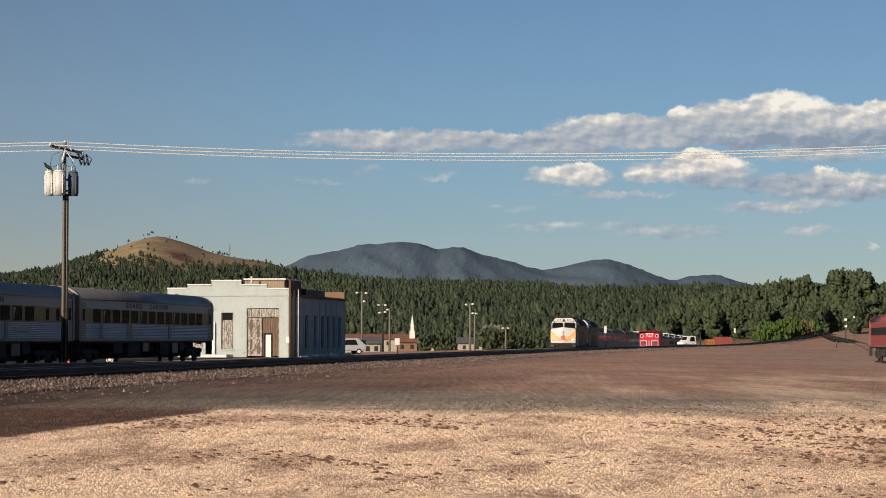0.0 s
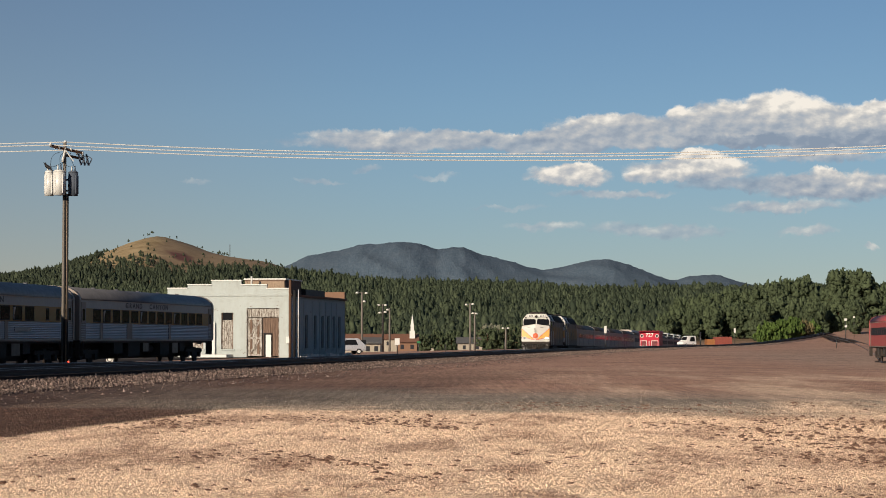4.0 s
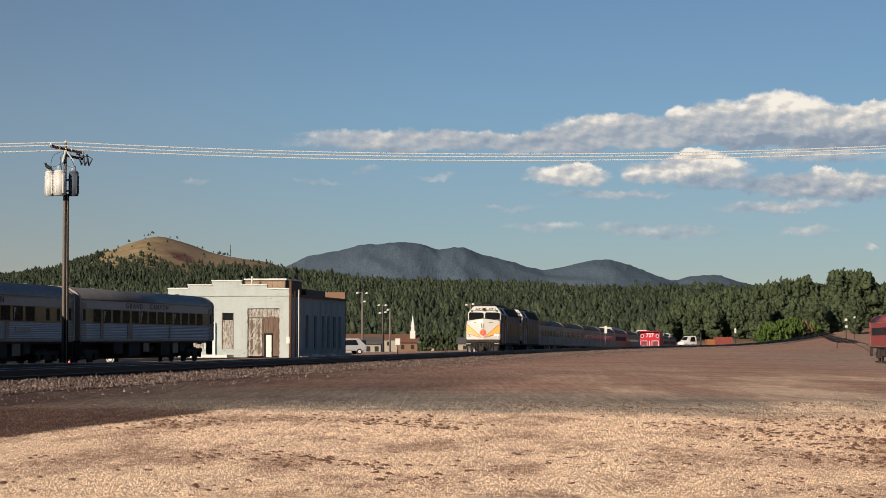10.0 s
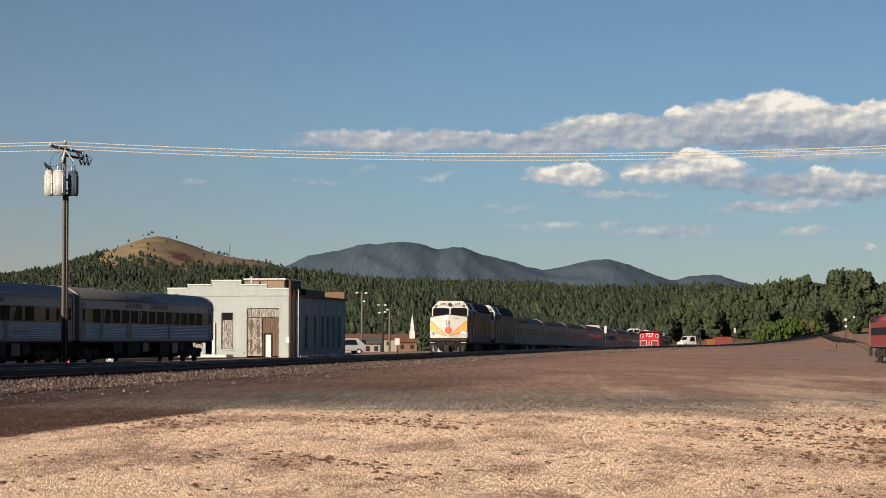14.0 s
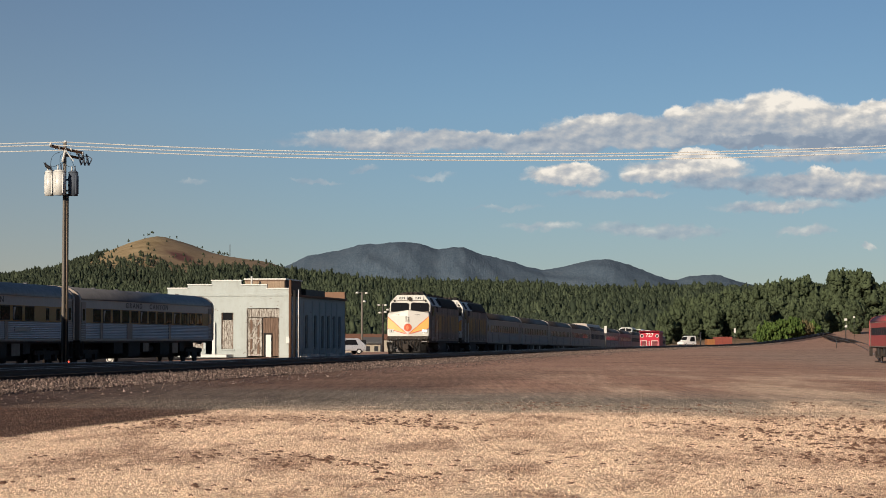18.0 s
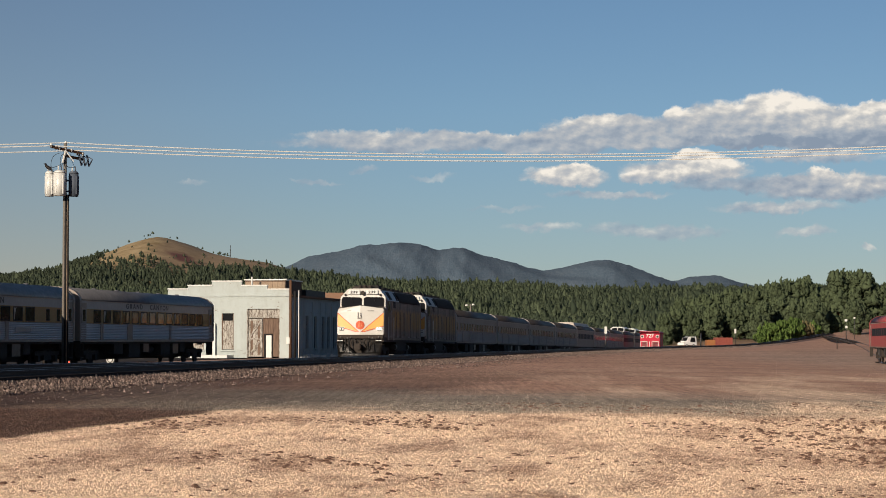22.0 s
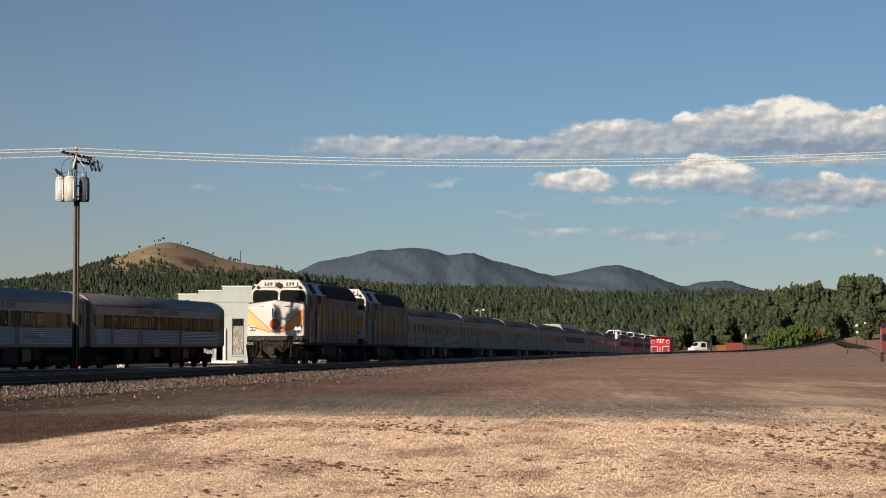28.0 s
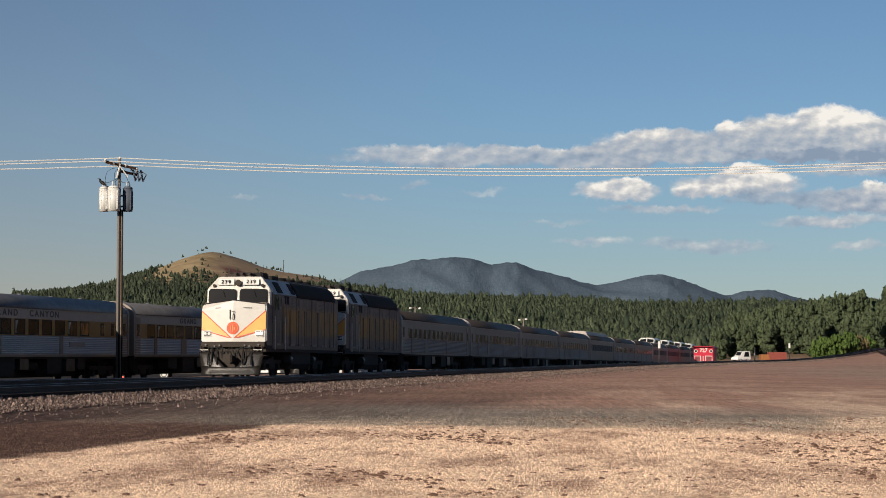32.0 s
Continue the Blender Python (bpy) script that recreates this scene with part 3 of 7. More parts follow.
def digits(text, size, material, parent, m, name="number", spacing=1.0):
    cu = bpy.data.curves.new(name, "FONT")
    cu.body, cu.size, cu.align_x, cu.align_y, cu.extrude, cu.offset = text, size, "CENTER", "CENTER", 0.004, size * 0.02
    cu.space_character = spacing
    tmp = bpy.data.objects.new(name, cu)
    scene.collection.objects.link(tmp)
    bpy.context.view_layer.update()
    me = bpy.data.meshes.new_from_object(tmp.evaluated_get(bpy.context.evaluated_depsgraph_get()))
    bpy.data.objects.remove(tmp)
    me.materials.clear()
    me.materials.append(material)
    ob = new(name, me)
    ob.parent = parent
    ob.matrix_basis = m
    return ob


def disc(bm, c, n, r, thick=0.03, seg=20):
    c, n = Vector(c), Vector(n).normalized()
    rod(bm, c, c + n * thick, r, None, seg)


def plate(bm, pts, n, thick=0.012):
    """A flat polygon with thickness along n."""
    n = Vector(n)
    a0 = [bm.verts.new(Vector(p)) for p in pts]
    b0 = [bm.verts.new(Vector(p) + n * thick) for p in pts]
    k = len(pts)
    bm.faces.new(a0), bm.faces.new(b0[::-1])
    for i in range(k):
        bm.faces.new((a0[i], a0[(i + 1) % k], b0[(i + 1) % k], b0[i]))


def locomotive(label):
    loco = new("locomotive")
    tagged(loco, label, "locomotive", "locomotives of the train")
    Y0, LEN = 0.95, 17.0
    # carbody behind the cab front
    bm = bmesh.new()
    extrude(bm, LOCO_OUT, 2.25, LEN - 1.7)
    extrude(bm, [(x, min(z, 4.0 + (z - 4.0) * 0.6)) for x, z in LOCO_OUT], LEN - 1.7, LEN - 0.62)
    part("carbody", bm, M_SILVER, loco, "dusty silver-grey cowl sides, darkened for shade")
    bm = bmesh.new()
    extrude(bm, [(-1.62, 1.62), (1.62, 1.62), (1.62, 3.86), (-1.62, 3.86)], 3.9, LEN - 1.0)
    part("side_band", bm, M_BAND, loco, "faded yellow stripe")
    # cab front: slopes back from the nose, chamfered at the roof
    bm = bmesh.new()
    lo, hi = 1.75, 2.3
    f = [(-1.56, lo, 3.3), (1.56, lo, 3.3), (1.56, lo + 0.12, 4.22), (1.06, hi - 0.2, 4.82), (-1.06, hi - 0.2, 4.82), (-1.56, lo + 0.12, 4.22)]
    b = [(x, 2.5, z) for x, _, z in f]
    va, vb = [bm.verts.new(p) for p in f], [bm.verts.new(p) for p in b]
    bm.faces.new(va), bm.faces.new(vb[::-1])
    for k in range(6):
        bm.faces.new((va[k], va[(k + 1) % 6], vb[(k + 1) % 6], vb[k]))
    bmesh.ops.bevel(bm, geom=bm.edges[:], offset=0.04, segments=2, affect="EDGES")
    part("cab", bm, M_WHITE, loco, "white cab front")
    # wedge-shaped nose with a middle crease
    bm = bmesh.new()
    mid, cor = Y0 - 0.12, Y0 + 0.05
    ring = []
    for z, dy, w in ((1.67, 0.0, 1.6), (3.2, 0.06, 1.6), (3.45, 0.16, 1.56)):
        top = z > 3.3
        ring.append([bm.verts.new((x, y + dy, z + (0.2 if top and x == 0 else 0))) for x, y in ((-w, cor), (0, mid), (w, cor), (w, 1.3), (-w, 1.3))])
    for a0, b0 in zip(ring, ring[1:]):
        for k in range(5):
            bm.faces.new((a0[k], a0[(k + 1) % 5], b0[(k + 1) % 5], b0[k]))
    bm.faces.new(ring[0][::-1]), bm.faces.new(ring[-1])
    bmesh.ops.bevel(bm, geom=[e for e in bm.edges if abs(e.verts[0].co.x) > 1.5 and abs(e.verts[1].co.x) > 1.5], offset=0.05, segments=2, affect="EDGES")
    part("nose", bm, M_WHITE, loco, "white wedge nose")
    bm = bmesh.new()
    extrude(bm, [(-1.58, 1.5), (1.58, 1.5), (1.58, 3.4), (1.5, 3.55), (-1.5, 3.55), (-1.58, 3.4)], 1.31, 2.26)
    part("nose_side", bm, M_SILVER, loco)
    slope = (cor - mid) / 1.6

    def face_y(x, z):
        return mid + slope * abs(x) + 0.06 * (z - 1.67) / 1.53

    def nose_plate(name, pts, material, lift, lab=""):
        bm = bmesh.new()
        plate(bm, [(x, face_y(x, z) - lift, z) for x, z in pts], (0, -1, 0), 0.01)
        return part(name, bm, material, loco, lab)

    for sx in (-1, 1):
        nose_plate("stripe", [(sx * 1.58, 3.14), (sx * 1.58, 2.28), (sx * 0.10, 1.88), (sx * 0.30, 2.08)], M_ORANGE, 0.004, "orange-gold wing stripe")
        nose_plate("pinstripe", [(sx * 1.58, 3.17), (sx * 1.58, 3.12), (sx * 0.12, 1.86), (sx * 0.05, 1.86)], M_RED, 0.016)
        nose_plate("pinstripe", [(sx * 1.58, 2.27), (sx * 1.58, 2.23), (sx * 0.3, 1.86), (sx * 0.1, 1.86)], M_RED, 0.016)
        bm = bmesh.new()
        box(bm, sx * 1.28 - 0.2, sx * 1.28 + 0.2, face_y(1.28, 2) - 0.04, face_y(1.28, 2) + 0.1, 1.92, 2.2)
        dl = part("headlight_housing", bm, M_ENAMEL, loco, "twin lamp box with bright rim")
        bm = bmesh.new()
        box(bm, sx * 1.28 - 0.165, sx * 1.28 + 0.165, face_y(1.28, 2) - 0.046, face_y(1.28, 2), 1.95, 2.16)
        part("reflector", bm, M_PLOW, dl)
        for k in (-0.09, 0.09):
            bm = bmesh.new()
            disc(bm, (sx * 1.28 + k, face_y(1.28, 2) - 0.046, 2.06), (0, -1, 0), 0.065)
            part("lamp", bm, M_LAMP if sx > 0 else M_ENAMEL, dl)
        bm = bmesh.new()
        box(bm, sx * 0.6 - 0.3, sx * 0.6 + 0.3, face_y(.6, 3.3) + 0.02, face_y(.6, 3.3) + 0.06, 3.26, 3.3)
        part("grab_iron", bm, M_BLACK, loco)
        # windscreen, number board, marker
        bm = bmesh.new()
        x0, x1 = (0.12, 1.42) if sx > 0 else (-1.42, -0.12)
        def pane(grow, out_y, thick):
            pts = []
            for cx0, cz0, q0 in ((x1, 3.50, 270), (x1, 4.16, 0), (x0, 4.18, 90), (x0, 3.55, 180)):
                ix = -0.12 if cx0 == max(x0, x1) else 0.12
                iz = 0.12 if cz0 < 4 else -0.12
                for q in range(0, 91, 30):
                    a0 = radians(q0 + q) if x1 > x0 else 0
                    pts.append((cx0 + ix + (0.12 + grow) * math.cos(a0), cz0 + iz + (0.12 + grow) * math.sin(a0)))
            plate(bm, [(px0, lo + 0.035 + (pz0 - 3.55) * 0.125 + out_y, pz0) for px0, pz0 in pts], (0, -1, 0.12), thick)

        pane(0.0, 0.0, 0.05)
        part("windshield", bm, M_WINDSHIELD, loco, "dark windshield pane")
        bm = bmesh.new()
        pane(0.055, 0.0, 0.03)
        part("window_gasket", bm, M_BLACK, loco)
        bm = bmesh.new()
        rod(bm, ((x0 + x1) / 2, lo - 0.04, 4.16), ((x0 + x1) / 2 + 0.12, lo - 0.06, 3.85), 0.012, None, 5)
        part("wiper", bm, M_BLACK, loco)
        cx = sx * 0.62
        bm = bmesh.new()
        ya, yb = lo + 0.12, hi - 0.2
        plate(bm, [(cx - 0.40, ya + 0.01, 4.40), (cx + 0.40, ya + 0.01, 4.40), (cx + 0.38, yb - 0.10, 4.69), (cx - 0.38, yb - 0.10, 4.69)], (0, -1, 0.5), 0.05)
        nb = part("number_board", bm, M_ENAMEL, loco, "white number board with black digits")
        digits("239", 0.27, M_BLACK, nb, pose(cx, ya - 0.018, 4.565, 64, 0, 0), "number", 1.25)
        bm = bmesh.new()
        disc(bm, (sx * 1.2, lo + 0.17, 4.36), (0, -1, 0.4), 0.08, 0.09, 14)
        part("marker_lamp", bm, M_UNDER, loco)
        # cab side window, door, steps, handrails
        bm = bmesh.new()
        box(bm, sx * 1.6 - 0.02, sx * 1.6 + 0.025, 2.65, 3.35, 3.25, 3.95)
        part("side_window", bm, M_GLASS, loco)
        bm = bmesh.new()
        box(bm, sx * 1.6 - 0.02, sx * 1.6 + 0.02, 3.7, 4.3, 1.5, 3.4)
        part("side_door", bm, M_GREY, loco)
        for k, (y, w, z1) in enumerate(((4.75, 0.05, 3.9), (5.5, 0.08, 3.3), (5.72, 0.04, 3.3), (6.9, 0.05, 3.95), (7.35, 0.1, 3.3), (8.6, 0.05, 3.3), (8.95, 0.05, 3.3), (10.1, 0.12, 3.9), (11.4, 0.05, 3.3), (11.65, 0.05, 3.3), (13.0, 0.08, 3.9), (14.3, 0.05, 3.3), (15.2, 0.06, 3.9))):
            bm = bmesh.new()
            box(bm, sx * 1.6 - 0.02, sx * 1.6 + sx * (0.035 if k % 2 else 0.045), y, y + w, 1.5, z1)
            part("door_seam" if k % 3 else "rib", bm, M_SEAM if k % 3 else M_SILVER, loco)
        for y, w in ((5.85, 0.9), (9.1, 0.9), (11.8, 1.1)):
            bm = bmesh.new()
            for j in range(7):
                box(bm, sx * 1.6 - 0.02, sx * 1.6 + sx * 0.03, y, y + w, 3.34 + j * 0.07, 3.365 + j * 0.07)
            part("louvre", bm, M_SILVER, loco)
        bm = bmesh.new()
        box(bm, sx * 1.6 - 0.02, sx * 1.6 + sx * 0.03, 4.55, 5.35, 3.55, 3.95)
        part("vent", bm, M_BLACK, loco)
        for y in (3.0, 5.6, 8.2, 10.4, 12.6, 14.7):
            part_box("sill_plate", M_GREY, loco, sx * 1.6 - 0.02, sx * 1.6 + sx * 0.02, y, y + 1.1, 1.52, 1.615)
        for k, (y, w) in enumerate(((3.3, 1.1), (6.1, 0.7))):
            bm = bmesh.new()
            n = Vector((sx * 0.72, 0, 0.42)).normalized()
            plate(bm, [Vector((sx * 1.56, y, 4.07)), Vector((sx * 1.56, y + w, 4.07)), Vector((sx * 1.25, y + w, 4.60)), Vector((sx * 1.25, y, 4.60))], n, 0.03)
            part("intake_grille", bm, M_BLACK, loco)
        bm = bmesh.new()
        n = Vector((sx * 0.72, 0, 0.42)).normalized()
        plate(bm, [Vector((sx * 1.60, 2.3, 4.0)), Vector((sx * 1.60, 6.95, 4.0)), Vector((sx * 1.19, 6.95, 4.70)), Vector((sx * 1.19, 2.3, 4.70))], n, 0.012)
        part("roof_slope", bm, M_PARKGREY, loco, "bright silver roof slope behind the cab")
        bm = bmesh.new()
        rod(bm, (sx * 1.55, cor + 0.13, 3.47), (0, mid + 0.13, 3.67), 0.022, None, 6)
        part("nose_seam", bm, M_BLACK, loco)
        for y in (2.45, 4.45):
            bm = bmesh.new()
            rod(bm, (sx * 1.68, y, 1.3), (sx * 1.68, y, 2.9), 0.02, None, 6)
            part("handrail", bm, M_ENAMEL, loco)
        bm = bmesh.new()
        for k in range(4):
            box(bm, sx * 1.3 - 0.2, sx * 1.3 + 0.25, 1.2, 1.75, 0.38 + k * 0.3, 0.42 + k * 0.3)
        part("step", bm, M_UNDER, loco)
    # emblem: a red disc with a plain figure
    bm = bmesh.new()
    for sx in (-1, 1):
        half = [(sx * 0.30 * math.cos(radians(a0)), 2.32 + 0.30 * math.sin(radians(a0))) for a0 in range(-90, 91, 10)]
        plate(bm, [(x, face_y(x, z) - 0.018, z) for x, z in half], (0, -1, 0), 0.008)
    em = part("emblem", bm, M_RED, loco, "orange-red round emblem")
    M_RING = worn("pale_orange_paint", (0.62, 0.25, 0.11), (0.45, 0.16, 0.07), 0.5)
    bm = bmesh.new()
    rings = []
    for r0 in (0.225, 0.245):
        rings.append([bm.verts.new((r0 * math.cos(k * math.tau / 32), face_y(r0 * math.cos(k * math.tau / 32), 2.32) - 0.034, 2.32 + r0 * math.sin(k * math.tau / 32))) for k in range(32)])
    for k in range(32):
        bm.faces.new((rings[0][k], rings[0][(k + 1) % 32], rings[1][(k + 1) % 32], rings[1][k]))
    bmesh.ops.solidify(bm, geom=bm.faces[:], thickness=0.004)
    part("emblem_ring", bm, M_RING, em)
    bm = bmesh.new()
    for x0, x1, z0, z1 in ((-0.10, -0.06, 2.18, 2.42), (-0.02, 0.02, 2.14, 2.50), (0.06, 0.12, 2.22, 2.36), (-0.10, 0.10, 2.40, 2.43)):
        box(bm, x0, x1, mid - 0.022, mid + 0.02, z0, z1)
    part("emblem_figure", bm, M_RING, em)
    bm = bmesh.new()
    box(bm, -0.15, -0.13, mid - 0.015, mid + 0.05, 2.74, 3.2)
    for z, x0 in ((2.74, -0.05), (2.95, 0.0), (3.1, -0.03)):
        box(bm, x0, x0 + 0.1, mid - 0.018, mid + 0.05, z, z + 0.02)
    box(bm, 0.07, 0.085, mid - 0.015, mid + 0.05, 2.74, 2.96)
    rod(bm, (-0.04, mid - 0.01, 2.76), (0.08, mid - 0.01, 3.12), 0.01, None, 5)
    part("door_hardware", bm, M_UNDER, loco)
    bm = bmesh.new()
    disc(bm, (0, lo + 0.12, 4.5), (0, -1, 0.2), 0.15, 0.1, 18)
    part("headlight", bm, M_UNDER, loco, "dark round headlight between the number boards")
    # roof
    bm = bmesh.new()
    hood = [(-1.63, 3.93), (-1.62, 4.06), (-1.50, 4.36), (-1.30, 4.62), (-1.05, 4.79), (-0.5, 4.87), (0.5, 4.87), (1.05, 4.79), (1.30, 4.62), (1.50, 4.36), (1.62, 4.06), (1.63, 3.93)]
    rings = []
    for y, k in ((7.0, 0.97), (7.3, 1.0), (15.1, 1.0), (15.6, 0.985), (16.0, 0.93), (LEN - 0.72, 0.84), (LEN - 0.56, 0.70)):
        rings.append([bm.verts.new((x * (0.5 + 0.5 * k) * (1 if k > 0.9 else 1.012), y, 3.93 + (z - 3.93) * k)) for x, z in hood])
    for a0, b0 in zip(rings, rings[1:]):
        for k in range(12):
            bm.faces.new((a0[k], a0[(k + 1) % 12], b0[(k + 1) % 12], b0[k])).smooth = k < 11
    bm.faces.new(rings[0]), bm.faces.new(rings[-1][::-1])
    part("roof_hood", bm, M_BLACK, loco, "sooty black roof hood")
    for y in (8.8, 10.6, 12.4, 14.2):
        bm = bmesh.new()
        rod(bm, (0, y, 4.84), (0, y, 5.0), 0.62, 0.6, 20)
        part("roof_fan", bm, M_BLACK, loco)
    bm = bmesh.new()
    box(bm, -0.8, 0.8, 5.2, 6.4, 4.78, 4.98)
    part("exhaust_hatch", bm, M_BLACK, loco)
    bm = bmesh.new()
    for x, h in ((-0.35, 0.5), (0.0, 0.62), (0.35, 0.5)):
        rod(bm, (x, 3.0, 5.0), (x, 3.0 - h, 5.0), 0.03, 0.07, 8)
    box(bm, -0.9, 0.5, 2.75, 3.05, 4.8, 4.98)
    part("horn", bm, M_UNDER, loco)
    bm = bmesh.new()
    box(bm, -0.85, 0.85, 3.1, 4.3, 4.78, 5.06)
    box(bm, -0.7, 0.5, 4.5, 5.1, 4.78, 5.0)
    bmesh.ops.bevel(bm, geom=bm.edges[:], offset=0.05, segments=2, affect="EDGES")
    part("roof_box", bm, M_BLACK, loco)
    bm = bmesh.new()
    rod(bm, (0.5, 4.6, 4.8), (0.5, 4.6, 5.5), 0.012, None, 5)
    part("antenna", bm, M_BLACK, loco)
    bm = bmesh.new()
    rod(bm, (0.7, 3.4, 4.8), (0.7, 3.4, 5.1), 0.06, None, 8)
    part("bell", bm, M_BLACK, loco)
    # frame, plow, coupler, hoses, tank
    bm = bmesh.new()
    box(bm, -1.58, 1.58, 1.1, LEN - 0.6, 1.2, 1.5)
    box(bm, -1.2, 1.2, 0.95, 1.3, 0.35, 1.2)
    part("underframe", bm, M_UNDER, loco)
    bm = bmesh.new()
    extrude(bm, [(-1.56, 1.42), (1.56, 1.42), (1.58, 1.6), (1.5, 1.66), (-1.5, 1.66), (-1.58, 1.6)], 0.82, 1.1)
    part("end_sill", bm, M_UNDER, loco, "dark end beam under the nose")
    for sx in (-1, 1):
        bm = bmesh.new()
        rows = []
        for j in range(9):
            f = j / 8
            inner, outer = 0.02 + 1.02 * f ** 1.25, 1.36 + 0.22 * f ** 0.7
            rows.append([bm.verts.new((sx * x, 0.24 + 0.10 * x ** 1.6 + 0.26 * f ** 0.6 - 0.10 * f ** 3, 0.12 + 1.06 * f)) for x in [inner + (outer - inner) * k / 5 for k in range(6)]])
        for a0, b0 in zip(rows, rows[1:]):
            for k in range(5):
                bm.faces.new((a0[k], a0[k + 1], b0[k + 1], b0[k])).smooth = True
        bmesh.ops.solidify(bm, geom=bm.faces[:], thickness=0.03)
        part("plow_wing", bm, M_PLOW, loco, "scraped steel wing of the plow")
        bm = bmesh.new()
        box(bm, sx * 1.32 - 0.2, sx * 1.32 + 0.2, 0.52, 0.80, 1.26, 1.29)
        part("corner_step", bm, M_ENAMEL, loco, "white-edged corner step")
        part_box("step_bracket", M_UNDER, loco, sx * 1.12 - 0.02, sx * 1.12 + 0.02, 0.55, 0.8, 1.0, 1.44)
        part_box("step_bracket", M_UNDER, loco, sx * 1.5 - 0.02, sx * 1.5 + 0.02, 0.6, 0.8, 1.0, 1.44)
        bm = bmesh.new()
        rod(bm, (sx * 0.3, 0.52, 1.34), (sx * 1.05, 0.52, 1.40), 0.022, None, 6)
        rod(bm, (sx * 0.3, 0.52, 1.34), (sx * 0.22, 0.42, 1.05), 0.022, None, 6)
        part("uncoupling_lever", bm, M_PLOW, loco)
        for x, z in ((0.62, 1.50), (0.86, 1.46), (1.30, 1.52)):
            bm = bmesh.new()
            disc(bm, (sx * x, 0.82, z), (0, -1, 0), 0.05, 0.10, 10)
            part("hose_fitting", bm, M_PLOW, loco)
    bm = bmesh.new()
    rows = []
    for j in range(5):
        z = 0.08 + 0.36 * j / 4
        rows.append([bm.verts.new((x, 0.20 + 0.10 * abs(x) ** 1.6 + 0.16 * (j / 4) ** 0.7, z + (0.05 * abs(x) if j == 4 else 0))) for x in (-1.42, -1.0, -0.5, -0.02, 0.02, 0.5, 1.0, 1.42)])
    for a0, b0 in zip(rows, rows[1:]):
        for k in range(7):
            bm.faces.new((a0[k], a0[k + 1], b0[k + 1], b0[k])).smooth = True
    bmesh.ops.solidify(bm, geom=bm.faces[:], thickness=0.04)
    part("plow", bm, M_PLOW, loco, "scraped grey steel plow")
    bm = bmesh.new()
    box(bm, -0.16, 0.16, 0.1, 0.9, 0.72, 1.0)
    box(bm, -0.24, 0.2, -0.1, 0.2, 0.66, 1.06)
    bmesh.ops.bevel(bm, geom=bm.edges[:], offset=0.04, segments=2, affect="EDGES")
    part("coupler", bm, M_UNDER, loco)
    for x in (-1.1, -0.75, -0.45, 0.45, 0.75, 1.1):
        bm = bmesh.new()
        prev = (x, 0.7, 1.42)
        for k in range(1, 8):
            p = (x + (0.34 if abs(x) < 0.6 else 0.16) * (k / 7) * (-1 if x > 0 else 1) + 0.06 * math.sin(k * 0.9 + x * 9), 0.5 - 0.14 * math.sin(k / 7 * math.pi), 1.38 - (0.55 + 0.3 * abs(math.sin(x * 7))) * math.sin(k / 7 * math.pi))
            rod(bm, prev, p, 0.034, None, 6)
            prev = p
        part("hose", bm, M_BLACK, loco)
    bm = bmesh.new()
    extrude(bm, [(-1.25, 0.35), (1.25, 0.35), (1.45, 0.6), (1.45, 1.25), (-1.45, 1.25), (-1.45, 0.6)], 6.6, 10.6)
    part("fuel_tank", bm, M_UNDER, loco)
    for y in (6.0, 10.9):
        bm = bmesh.new()
        rod(bm, (1.35, y, 0.85), (1.35, y + 0.55, 0.85), 0.2, None, 12)
        part("air_reservoir", bm, M_PLOW, loco)
    bogie(loco, 4.0, 2, 2.75, 0.5)
    bogie(loco, 13.1, 2, 2.75, 0.5)
    return loco


CAR_SIDE = 1.52


def car_outline(dome=False):
    pts = [(-CAR_SIDE, 1.33), (CAR_SIDE, 1.33), (CAR_SIDE, 3.42)]
    for k in range(1, 9):
        a0 = k / 9 * math.pi / 2
        pts.append((CAR_SIDE * math.cos(a0) ** 0.75, 3.42 + 0.70 * math.sin(a0) ** 1.1))
    pts.append((0, 4.12))
    right = pts[3:]
    pts += [(-x, z) for x, z in right[:-1][::-1]]
    pts.append((-CAR_SIDE, 3.42))
    return pts


